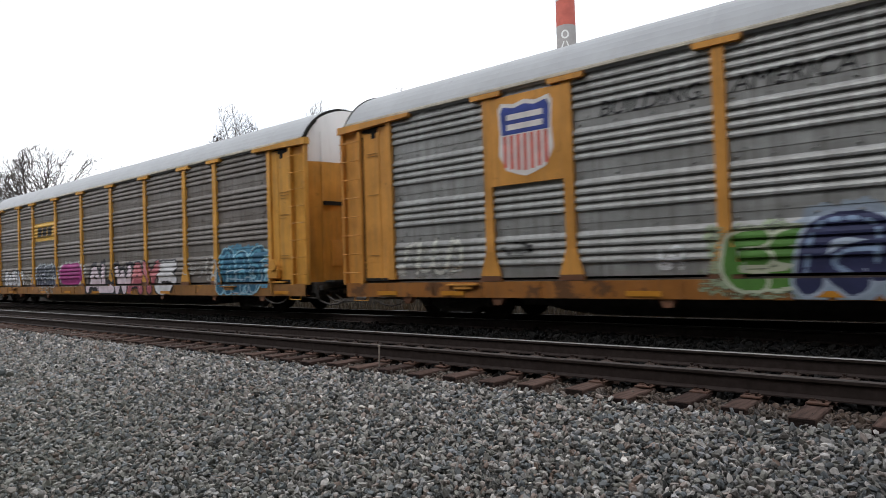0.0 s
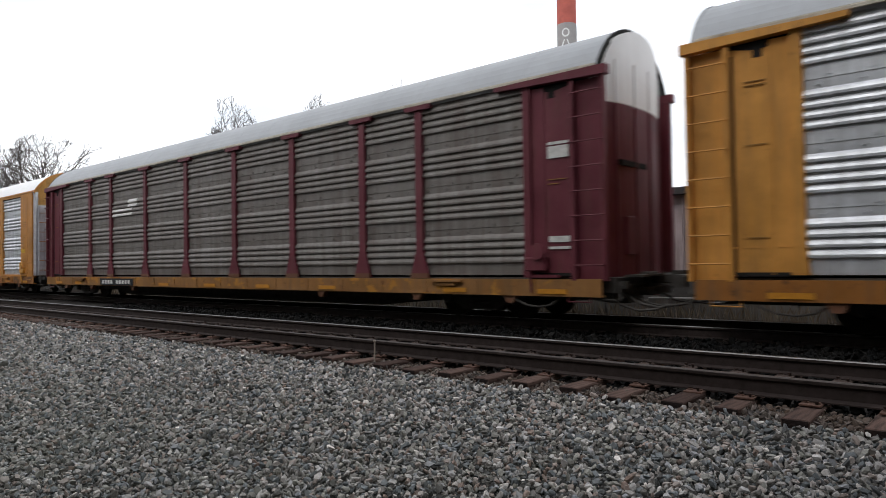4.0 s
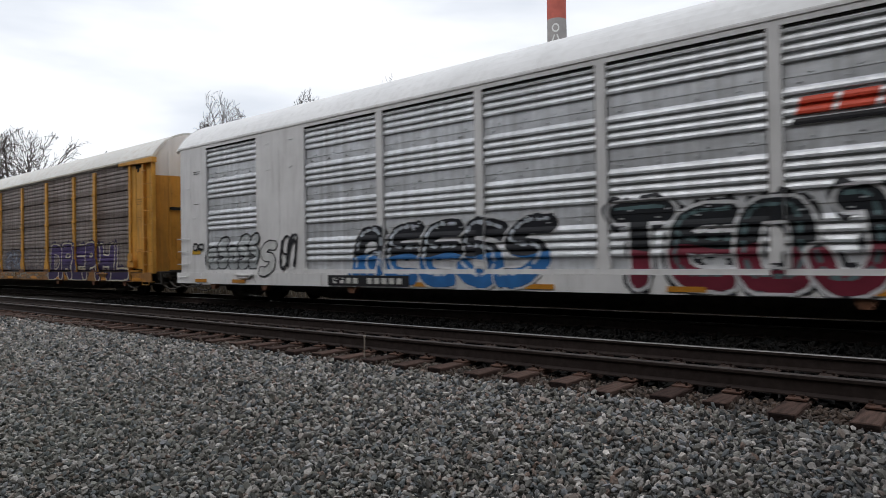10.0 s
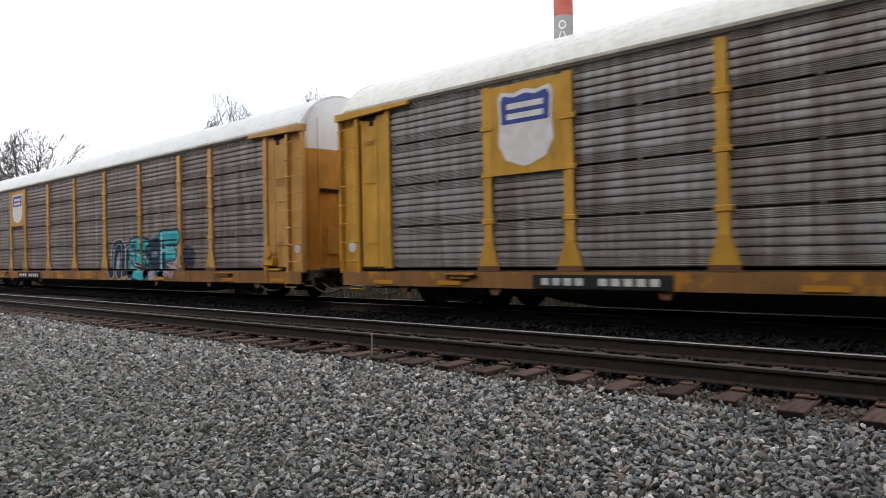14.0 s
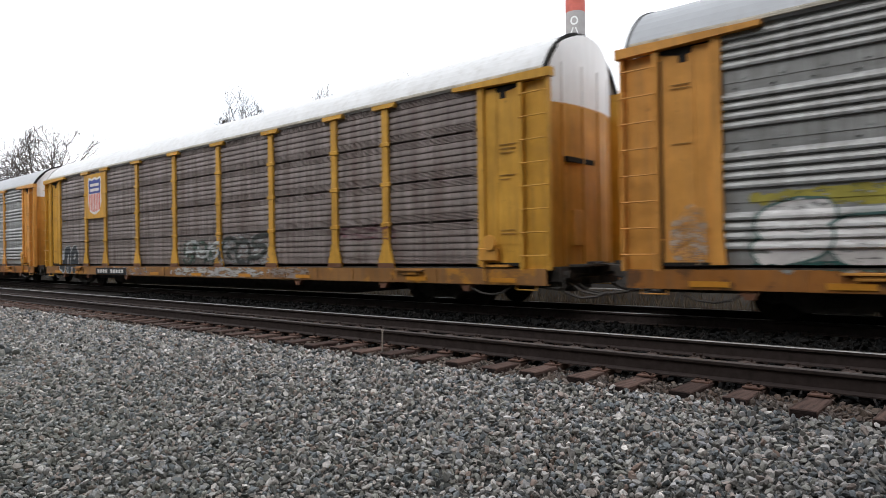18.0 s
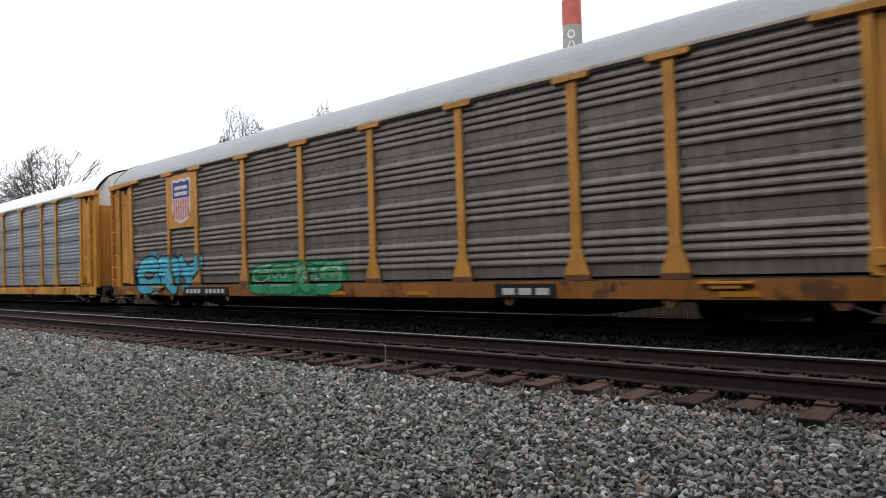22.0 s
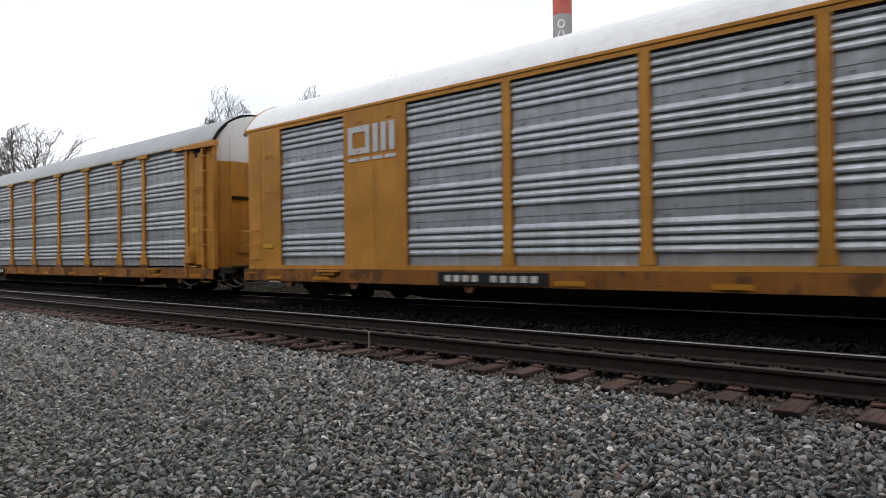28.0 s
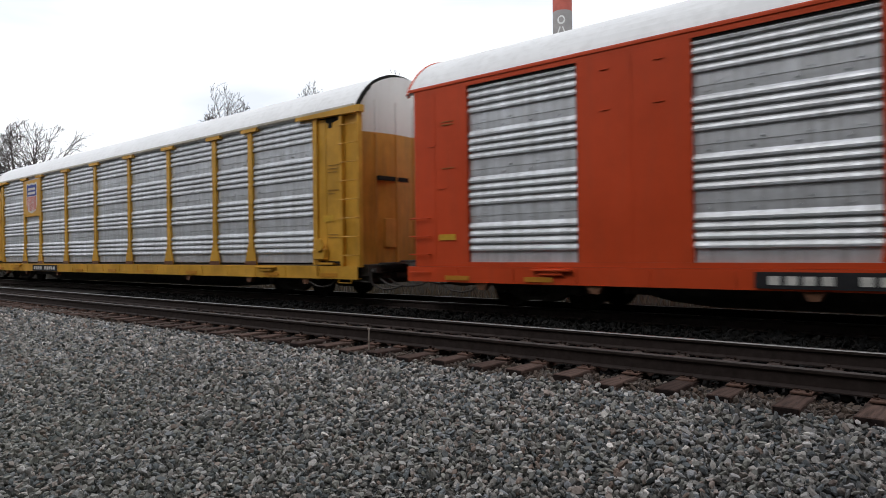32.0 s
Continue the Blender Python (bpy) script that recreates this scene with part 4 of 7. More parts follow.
def coat(car, spec, name, field, x0, x1, z0, z1, material, lift, label=""):
    """A coat of paint wherever field(x, z) is below nought, laid on ribs, posts and sill in thin level bands."""
    zs, xs = levels_on(spec, max(z0, 0.57), z1), np.arange(x0, x1 + 0.012, 0.012)
    cuts = [p + s for p in POSTS for s in (-0.28, -0.19, -0.101, 0.101, 0.19, 0.28)] if spec["style"] == "old" else [v for ab in FLAT_PARTS for v in ab]
    cuts = sorted(c for c in cuts + [-11.5, 11.5] if x0 < c < x1)
    prof = PROFILES[spec["sheet_kind"]]
    pz, pd = [z for z, d in prof], [d for z, d in prof]

    def spans(row):
        inside = row < 0
        edge = np.flatnonzero(inside[1:] != inside[:-1])
        at = [float(xs[i] + (xs[i + 1] - xs[i]) * row[i] / (row[i] - row[i + 1])) for i in edge]
        if inside[0]:
            at = [float(xs[0])] + at
        if inside[-1]:
            at = at + [float(xs[-1])]
        return list(zip(at[::2], at[1::2]))
    grid = field(xs[None, :], np.array(zs)[:, None])
    mids = field(xs[None, :], np.array([(a + b) / 2 for a, b in zip(zs, zs[1:])])[:, None])
    rows, verts, faces = [spans(r) for r in grid], [], []
    for i, (za, zb) in enumerate(zip(zs, zs[1:])):
        lo, hi = rows[i], rows[i + 1]
        if len(lo) != len(hi) or any(min(a[1], b[1]) - max(a[0], b[0]) < 0.004 for a, b in zip(lo, hi)):
            lo = hi = spans(mids[i])
        for (a, b), (c, d) in zip(lo, hi):
            stops = [None] + [q for q in cuts if max(a, c) < q < min(b, d)] + [None]
            for s, e in zip(stops, stops[1:]):
                quad = ((a if s is None else s, za), (b if e is None else e, za), (d if e is None else e, zb), (c if s is None else s, zb))
                y = depth_on(spec, sum(p[0] for p in quad) / 4, (za + zb) / 2)
                if y is False:
                    continue
                k = len(verts)
                verts += [(x, -(y if y is not None else BASE_Y + float(np.interp(z, pz, pd))) - lift, z) for x, z in quad]
                faces.append((k, k + 1, k + 2, k + 3))
    if not faces:
        return None
    me = bpy.data.meshes.new(name)
    me.from_pydata(verts, [], faces)
    me.materials.append(None)
    return place(name, me, material, car, None, label)


def wobble(x, z, seed, size=0.02):
    return size * (np.sin(9 * x + seed) * np.sin(11 * z + 2 * seed) + 0.6 * np.sin(23 * x - 1.7 * seed + 13 * z))


def letter_field(lines, seed):
    """Distance to a letter's strokes, a little uneven as a spray can leaves it."""
    def field(x, z):
        best = None
        for (ax, az), (bx, bz) in lines:
            dx, dz = bx - ax, bz - az
            t = np.clip(((x - ax) * dx + (z - az) * dz) / (dx * dx + dz * dz + 1e-9), 0, 1)
            ox, oz = x - ax - t * dx, z - az - t * dz
            # a slanted cap cuts the strokes' ends to corners
            d = np.maximum(np.hypot(ox, oz), np.maximum(0.86 * np.abs(ox + 0.75 * oz), 1.02 * np.abs(oz - 0.25 * ox)))
            best = d if best is None else np.minimum(best, d)
        return best + wobble(x, z, seed, 0.008)
    return field


def spray_piece(k, text, x0, x1, z0, z1, fill, edge, width=0.13, rim=0.05, halo=None, low=None, shine=None, lean=0.06, worn=0.0, rise=0.0, crowd=1.12):
    """On car k: letters in a box of its side, each an outline under a fill, in their paints."""
    car, spec, n = CARS[k], SPECS[k], len(text)
    rng = random.Random(100 + len(tags))
    tags.append(k)
    fields, w = [], (x1 - x0) / n
    for i, key in enumerate(text):
        mid = x0 + w * (i + 0.5)
        half = max(0.04, w * crowd / 2 - width)
        lo = z0 + width + rng.uniform(0, 0.05) * (z1 - z0)
        hi = max(lo + 0.15, z1 - width - rng.uniform(0, 0.10) * (z1 - z0) + rise * (i + 0.5) / n)
        tilt = lean + rng.uniform(-0.10, 0.10)
        put = lambda p: (mid + (2 * p[0] - 1) * half + tilt * (hi - lo) * (p[1] - 0.5), lo + (hi - lo) * p[1])
        lines = [(put(a), put(b)) for a, b in strokes_of(key)]
        fields.append((letter_field(lines, rng.uniform(0, 6)), mid - w * 0.9 - rim - 0.1, mid + w * 0.9 + rim + 0.1, lines))
    top = z1 + rise + rim + 0.1
    if halo:
        colour, grow = halo
        everything = lambda x, z: np.minimum.reduce([f(x, z) for f, a, b, q in fields]) - width - rim - grow + 2.4 * wobble(x, z, k)
        coat(car, spec, "spray_cloud", everything, x0 - 0.25, x1 + 0.25, z0 - grow - 0.05, top + grow, spray_of(colour, worn), 0.002)
    order = list(range(n))
    rng.shuffle(order)
    for j, i in enumerate(order):
        f, a, b, lines = fields[i]
        lift = 0.0034 + 0.0022 * (j % 6)
        if edge:
            coat(car, spec, "spray_outline", lambda x, z: f(x, z) - width - rim, a, b, z0 - rim, top, spray_of(edge, worn), lift)
        coat(car, spec, "spray_letter", lambda x, z: f(x, z) - width, a, b, z0, top, spray_of(fill, worn), lift + 0.0007)
        if low:
            cut = z0 + (z1 - z0) * 0.48
            coat(car, spec, "spray_second_tone", lambda x, z: np.maximum(f(x, z) - width + 0.006, z - cut - 0.05 * np.sin(5 * x)), a, b, z0, top, spray_of(low, worn), lift + 0.0013)
        if shine:
            s, g = width * 0.45, width * 0.16 + 0.008
            glint = letter_field([((p[0] - s * 0.6, p[1] + s), (q[0] - s * 0.6, q[1] + s)) for p, q in lines[::2]], i)
            coat(car, spec, "spray_highlight", lambda x, z: np.maximum(glint(x, z) - g, f(x, z) - width + 0.01), a, b, z0, top, spray_of(shine, worn), lift + 0.0018)


def spray_patch(k, x0, x1, z0, z1, colour, worn=0.4, seed=1, soft=0.3, lift=0.0022):
    """A rubbed patch of paint with a ragged edge."""
    cx, cz, a, b = (x0 + x1) / 2, (z0 + z1) / 2, (x1 - x0) / 2, (z1 - z0) / 2
    shape = lambda x, z: (np.abs((x - cx) / a) ** 3.2 + np.abs((z - cz) / b) ** 3.2) - 1 + soft * (np.sin(5.1 * x + seed) * np.sin(7 * z + 2 * seed) + 0.7 * np.sin(13 * x + 3 * seed + 4 * z) + 0.5 * np.sin(29 * x - 17 * z + seed))
    coat(CARS[k], SPECS[k], "spray_patch", shape, x0 - 0.2, x1 + 0.2, z0, z1 + 0.05, spray_of(colour, worn), lift)


def scrawl(k, x0, x1, z0, z1, count, colour, width=0.03, seed=1, worn=0.0):
    """A quick tag of thin looping strokes that cannot be read."""
    rng, keys = random.Random(seed), "abcdefouwhy"
    lines, w = [], (x1 - x0) / count
    for i in range(count):
        lo, hi, wide = z0 + rng.uniform(0, 0.25) * (z1 - z0), z1 - rng.uniform(0, 0.25) * (z1 - z0), w * rng.uniform(0.8, 1.1)
        for a, b in strokes_of(rng.choice(keys)):
            lines.append(tuple((x0 + w * i + wide * p[0] + 0.2 * (hi - lo) * p[1], lo + (hi - lo) * p[1]) for p in (a, b)))
    f = letter_field(lines, seed)
    coat(CARS[k], SPECS[k], "spray_scrawl", lambda x, z: f(x, z) - width, x0 - 0.15, x1 + 0.35, z0 - 0.06, z1 + 0.06, spray_of(colour, worn), 0.0165)


SPRAYS = {}


def spray_of(colour, worn=0.0):
    if (colour, worn) not in SPRAYS:
        SPRAYS[(colour, worn)] = spray("spray_paint", colour, worn)
    return SPRAYS[(colour, worn)]


def shield(car, spec, paint_mat, x0, x1, z0, z1, state="fresh"):
    """The painted plate with a striped shield, without its lettering."""
    bm = bmesh.new()
    prism(bm, [(-8.88, z0), (-7.0, z0), (-7.0, z1), (-8.88, z1)], -1.552, -1.50)
    part("logo_plate", bm, paint_mat, car)
    w, h, cx, cz = x1 - x0, (z1 - z0) * 0.80, (x0 + x1) / 2, (z0 + z1) / 2 + 0.02
    b, t, mid = cz - h / 2, cz + h / 2, cz + h * 0.10

    def piece(name, pts, mat, y):
        bm = bmesh.new()
        prism(bm, pts, y, -1.55)
        part(name, bm, mat, car)
    colours = {"fresh": (BLUE, SHIELD_WHITE, RED), "worn": (BLUE, SHIELD_WHITE, BRICK_RED), "brown": (BRICK_RED, SHIELD_WHITE, BRICK_RED), "half": (BLUE, SHIELD_WHITE, None)}[state]
    g = 0.44
    rim = [(-0.5, 0.42), (-0.44, 0.5), (-0.2, 0.46), (0, 0.5), (0.2, 0.46), (0.44, 0.5), (0.5, 0.42), (0.47, 0.1), (0.5, -0.2), (0.36, -0.42), (0.14, -0.49), (0, -0.52), (-0.14, -0.49), (-0.36, -0.42), (-0.5, -0.2), (-0.47, 0.1)]
    piece("shield_rim", [(cx + w * u * 0.94, cz + h * v * 1.04) for u, v in rim], SHIELD_WHITE if state == "fresh" or state == "half" else (BRICK_RED if state == "brown" else SHIELD_WHITE), -1.556)
    piece("shield_chief", [(cx + w * u * g * 2, cz + h * v) for u, v in ((-0.46, 0.06), (0.46, 0.06), (0.48, 0.38), (0.42, 0.46), (0.2, 0.42), (0, 0.46), (-0.2, 0.42), (-0.42, 0.46), (-0.48, 0.38))], colours[0], -1.560)
    for i in range(2):
        z = cz + h * (0.30 - 0.14 * i)
        piece("shield_lettering_bar", [(cx - w * 0.31, z - h * 0.04), (cx + w * 0.31, z - h * 0.04), (cx + w * 0.31, z + h * 0.04), (cx - w * 0.31, z + h * 0.04)], SHIELD_WHITE, -1.564)
    if state == "worn":
        for i, (a, b, c, d) in enumerate(((-0.36, 0.30, -0.30, 0.05), (-0.18, 0.36, 0.02, 0.34), (-0.40, -0.1, -0.1, 0.26))):
            pts = blob(cx + w * a, cx + w * b, cz + h * c, cz + h * d, 40 + i, 0.16, 26)[0][:-1]
            piece("bare_primer", pts, BRICK_RED, -1.566 - 0.001 * i)
    elif state == "brown":
        piece("old_white", blob(cx - w * 0.30, cx + w * 0.26, cz - h * 0.36, cz + h * 0.04, 51, 0.2, 26)[0][:-1], SHIELD_WHITE, -1.566)
        piece("dark_stain", blob(cx - w * 0.36, cx + w * 0.34, cz + h * 0.02, cz + h * 0.36, 52, 0.15, 26)[0][:-1], BLACK_MARK, -1.567)
    elif colours[2] is not None:
        for i in range(7):
            u = (i - 3) * 0.125
            low = -0.46 + 0.30 * abs(u) ** 1.6
            piece("shield_stripe", [(cx + w * (u - 0.034) * 0.94, cz + h * low), (cx + w * (u + 0.034) * 0.94, cz + h * low), (cx + w * (u + 0.034) * 0.94, cz + h * 0.045), (cx + w * (u - 0.034) * 0.94, cz + h * 0.045)], colours[2], -1.560)


def flat_mark(car, name, pts, mat, y=-1.568, thick=0.01):
    bm = bmesh.new()
    prism(bm, pts, y, y + thick)
    return part(name, bm, mat, car)


def rect(x0, x1, z0, z1):
    return [(x0, z0), (x1, z0), (x1, z1), (x0, z1)]


WHEELS = ([], [])
FLIP = pose(0, 0, 0, 0, 0, 180)
REFLECTORS = [-11.9, -9.9, -5.6, -2.8, 0.1, 2.9, 5.7, 9.9, 12.3]


PATCHES = {"upper": [(11.93, 2.95), (12.48, 2.92), (12.46, 4.15), (12.10, 4.20), (11.95, 3.9)],
           "lower": [(11.95, 1.0), (12.45, 1.02), (12.42, 2.12), (12.2, 2.22), (11.72, 2.14), (11.70, 1.3)],
           "edge": [(11.66, 1.5), (11.80, 1.6), (11.76, 2.6), (11.83, 3.4), (11.67, 3.5)]}


def build_car(index, spec, truck, old_end="ladder"):
    """One enclosed autorack: frame, trucks, ribbed sides, roof and ends."""
    car = tagged(new("autorack_freight_car"), spec["label"], "railroad car", "cars of the freight train")
    P, S, R = spec["paint"], spec["sheet"], spec["roof"]
    kind = spec["sheet_kind"]
    place("underframe", floor_mesh(), BLACK, car)
    roof = place("roof", roof_mesh(HALF - 0.12), R, car)
    for i in range(19):
        place("roof_rib", roof_rib_mesh(), R, roof, pose((HALF - 0.32) * (i / 9 - 1), 0, 0))
    # dark box drawn in as the shadow line under the roof edge
    eave = cached(("eave_gap",), lambda bm: box(bm, -HALF + 0.3, HALF - 0.3, -1.50, 1.50, 4.585, 4.615))
    place("eave_gap", eave, DARK, car)
    for s, turn in enumerate((pose(0, 0, 0), FLIP)):
        rail = cached(("eave_rail",), lambda bm: (box(bm, -HALF + 0.2, HALF - 0.2, -1.572, -1.50, 4.612, 4.668, 0.006), box(bm, -HALF + 0.2, HALF - 0.2, -1.556, -1.50, 4.668, 4.684)))
        place("eave_rail", rail, EAVE_PAINT if spec["style"] == "old" else P, car, turn)
        place("side_sill", sill_mesh(), spec.get("sill", P_SIDE_SILL if P in YELLOWS else P), car, turn)
        if spec["style"] == "old":
            for a, b in BAYS:
                place("side_panel", panel_mesh(b - a, kind), S, car, turn @ pose((a + b) / 2, 0, 0))
            for x in POSTS:
                post = place("side_post", post_mesh(spec.get("collars", kind == "b")), spec.get("post", P), car, turn @ pose(x, 0, 0))
                gusset = place("gusset", gusset_mesh(), spec.get("gusset", spec.get("post", P)), post)
                place("gusset_foot", foot_mesh(), P_BROWN, gusset)
                if spec.get("caps", True):
                    place("post_cap", cap_mesh(), P, post)
            for e in (1, -1):
                flip = turn if e == 1 else turn @ Matrix.Diagonal((-1, 1, 1, 1))
                def both(me, name, mat, label=""):
                    if e == 1:
                        return place(name, me, mat, car, turn, label)
                    key = ("mirrored", me.name)
                    if key not in cache:
                        c = me.copy()
                        c.transform(Matrix.Diagonal((-1, 1, 1, 1)))
                        c.flip_normals()
                        cache[key] = c
                    return place(name, cache[key], mat, car, turn, label)
                both(end_panel_mesh(), "corner_panel", spec.get("corner", P))
                both(end_post_mesh(), "corner_post", spec.get("post", P))
                both(bracket_mesh(), "corner_bracket", P)
                both(cached(("corner_notch",), lambda bm: prism(bm, [(11.92, 4.452), (11.92, 4.36), (12.02, 4.34), (12.02, 4.22), (12.16, 4.22), (12.16, 4.34), (12.5, 4.40), (12.5, 4.452)], -1.508, -1.47)), "corner_notch", DARK)
                both(cached(("corner_slit",), lambda bm: box(bm, 12.455, 12.505, -1.505, -1.46, 0.95, 4.3)), "corner_slit", DARK)
                for key, x0, x1, z0, z1 in (("foot", 11.68, 12.48, 0.925, 0.985),):
                    both(cached(("corner_gap", key), lambda bm: box(bm, x0, x1, -1.512, -1.46, z0, z1)), "corner_gap", DARK)
                if "patches" in spec:
                    for key, pts in PATCHES.items():
                        both(cached(("corner_patch", key), lambda bm: prism(bm, pts, -1.5045, -1.49)), "corner_patch", spec["patches"], "rust-brown primer patch")
                both(ladder_back_mesh(), "ladder_back", spec.get("back", P))
                both(ladder_stile_mesh(), "ladder_stile", spec.get("stile", P))
                both(step_mesh(), "sill_step", P)
                for i in range(8):
                    r = both(rung_mesh(), "rung", spec.get("stile", P))
                    r.matrix_basis = r.matrix_basis @ pose(0, 0, 1.12 + 0.44 * i)
                if e == 1:
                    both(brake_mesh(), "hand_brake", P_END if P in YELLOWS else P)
        else:
            place("side_frame_sheet", flush_side_mesh(), P, car, turn)
            for a, b in FLUSH_BAYS:
                place("panel_gap", cached(("panel_gap", round(b - a, 3)), lambda bm: (box(bm, (a - b) / 2, (b - a) / 2, -1.53, -1.47, 4.485, 4.52), box(bm, (b - a) / 2 - 0.025, (b - a) / 2, -1.535, -1.47, 0.97, 4.485))), DARK, car, turn @ pose((a + b) / 2, 0, 0))
                place("side_panel", panel_mesh(b - a, kind), S, car, turn @ pose((a + b) / 2, 0, 0))
            for e in (1, -1):
                for i in range(4):
                    bm_key = cached(("grab_iron", e), lambda bm: tube(bm, [(e * 12.65, -1.55, 0), (e * 12.65, -1.62, 0), (e * 13.2, -1.62, 0), (e * 13.2, -1.55, 0)], 0.014, 6))
                    place("grab_iron", bm_key, P, car, turn @ pose(0, 0, 0.75 + 0.38 * i))
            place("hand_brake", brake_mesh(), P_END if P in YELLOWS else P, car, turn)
    low, high = end_face(0.90, 4.06, False), end_face(4.06, 4.62, True)
    def make_lip(bm):
        ring = arch(20, EAVE - 0.02, PEAK + 0.02, SIDE + 0.01)
        extrude_yz(bm, ring + [(y * 0.955, z - 0.07) for y, z in ring][::-1], HALF - 0.17, HALF - 0.11)
    lip = cached(("roof_lip",), make_lip)
    if spec["style"] == "old":
        hood_slot = cached(("hood_slot",), lambda bm: box(bm, HALF - 0.05, HALF + 0.035, -1.30, -0.30, 4.46, 4.56))
        slot = cached(("end_slot",), lambda bm: box(bm, HALF - 0.05, HALF + 0.035, -0.95, 0.1, 2.92, 3.02))
        hatch = cached(("end_hatch",), lambda bm: box(bm, HALF - 0.1, HALF + 0.03, -0.75, -0.35, 1.3, 2.0, 0.01))
    for e, turn in ((1, pose(0, 0, 0)), (-1, FLIP)):
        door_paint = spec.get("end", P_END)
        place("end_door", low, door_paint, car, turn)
        place("end_top", high, spec.get("end_top", R_HOOD), car, turn)
        for y in (-0.95, -0.32, 0.32, 0.95):
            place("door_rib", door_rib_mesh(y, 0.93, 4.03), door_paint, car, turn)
            place("door_rib", door_rib_mesh(y, 4.09, 4.85), spec.get("end_top", R_HOOD), car, turn)
        place("coupler", coupler_mesh(), BLACK, car, turn)
        place("end_sill", cached(("end_sill",), lambda bm: (box(bm, HALF - 0.6, HALF + 0.06, -1.36, 1.36, 0.62, 0.90, 0.01), box(bm, HALF + 0.08, HALF + 0.42, -1.05, 1.05, 0.90, 0.94), box(bm, HALF - 0.3, HALF - 0.02, -1.30, -0.9, 0.46, 0.62), box(bm, HALF - 0.05, HALF + 0.2, -1.25, -1.05, 0.70, 0.82))), BLACK, car, turn)
        place("roof_lip", lip, spec.get("lip", DARK if spec["style"] == "old" else P), car, turn)
        if spec["style"] == "old":
            place("end_slot", slot, DARK, car, turn)
            if spec.get("hood_slot"):
                place("hood_slot", hood_slot, DARK, car, turn)
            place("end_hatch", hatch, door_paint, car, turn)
        else:
            bm_key = cached(("end_channel",), lambda bm: (box(bm, HALF - 0.15, HALF + 0.04, -1.40, -1.05, 0.92, 4.0, 0.02), box(bm, HALF - 0.34, HALF - 0.02, -1.50, -1.40, 0.92, 4.6)))
            place("end_channel", bm_key, spec.get("channel", S), car, turn)
            for i in range(7):
                grip = cached(("end_rung",), lambda bm: tube(bm, [(HALF + 0.03, -1.37, 0), (HALF + 0.09, -1.35, 0), (HALF + 0.09, -1.08, 0), (HALF + 0.03, -1.06, 0)], 0.013, 6))
                place("end_rung", grip, P, car, turn @ pose(0, 0, 1.15 + 0.42 * i))
    for x in (-10.2, 10.2):
        t = copy_thing(truck, pose(x, 0, 0))
        t.parent = car
        for ob in t.children:
            if ob.name.startswith("wheelset"):
                WHEELS[0 if ob.location.x < 0 else 1].append(ob)
    bracket = cached(("sill_bracket",), lambda bm: prism(bm, [(-0.16, SILL_LO), (0.16, SILL_LO), (0.10, 0.46), (0.07, 0.40), (-0.07, 0.40), (-0.10, 0.46)], -1.54, -1.40))
    for x in (-11.3, -8.75, -5.2, 5.4, 8.75, 11.3):
        place("sill_bracket", bracket, P_BROWN, car, pose(x, 0, 0))
    hose = cached(("brake_hose",), lambda bm: tube(bm, [(-0.55, -1.50, 0.60), (-0.45, -1.50, 0.46), (-0.22, -1.49, 0.36), (0.05, -1.48, 0.33), (0.30, -1.47, 0.38), (0.48, -1.46, 0.50), (0.52, -1.44, 0.62)], 0.022, 6))
    for x in (-11.9, 11.9):
        place("brake_hose", hose, BLACK, car, pose(x, 0, 0))
    ledge = cached(("sill_ledge",), lambda bm: (box(bm, -0.42, 0.42, -1.66, -1.57, 0.80, 0.84, 0.005), box(bm, -0.25, 0.25, -1.63, -1.57, 0.72, 0.80, 0.01)))
    for x in (-9.6, 9.7):
        place("sill_ledge", ledge, spec.get("sill", P), car, pose(x, 0, 0))
    amber = cached(("reflector",), lambda bm: box(bm, -0.32, 0.32, -1.598, -1.585, 0.60, 0.69))
    for x in REFLECTORS:
        place("reflector", amber, REFLECTOR, car, pose(x, 0, 0))
    # the reporting marks, on a black field, as bars
    if spec.get("number", True):
        x, z = (-7.8, 0.62) if spec["style"] == "old" else (-6.0, 0.63)
        flat_mark(car, "number_field", rect(x, x + 2.75, z - 0.045, z + 0.20), BLACK_MARK, -1.602)
        for i in range(10):
            if i != 4:
                a = x + 0.2 + 0.24 * i
                flat_mark(car, "number_bar", rect(a, a + 0.16, z + 0.01, z + 0.14), WHITE_MARK, -1.608, 0.004)
    # stencilled data as bars on the corner panels
    dark = spec.get("stencil", RUST_MARK)
    for z, w in ((3.30, 0.5), (3.22, 0.5), (3.14, 0.42), (2.70, 0.5), (2.62, 0.3), (1.62, 0.45), (1.55, 0.45)):
        flat_mark(car, "stencil_bar", rect(12.0, 12.0 + w * 0.8, z, z + 0.014), dark, -1.572 if spec["style"] == "flush" else -1.520)
    for z, w in ((3.86, 0.4), (3.80, 0.4), (2.9, 0.4), (1.5, 0.4)):
        flat_mark(car, "stencil_bar", rect(-12.3, -12.3 + w * 0.8, z, z + 0.014), dark, -1.572 if spec["style"] == "flush" else -1.520)
    return car

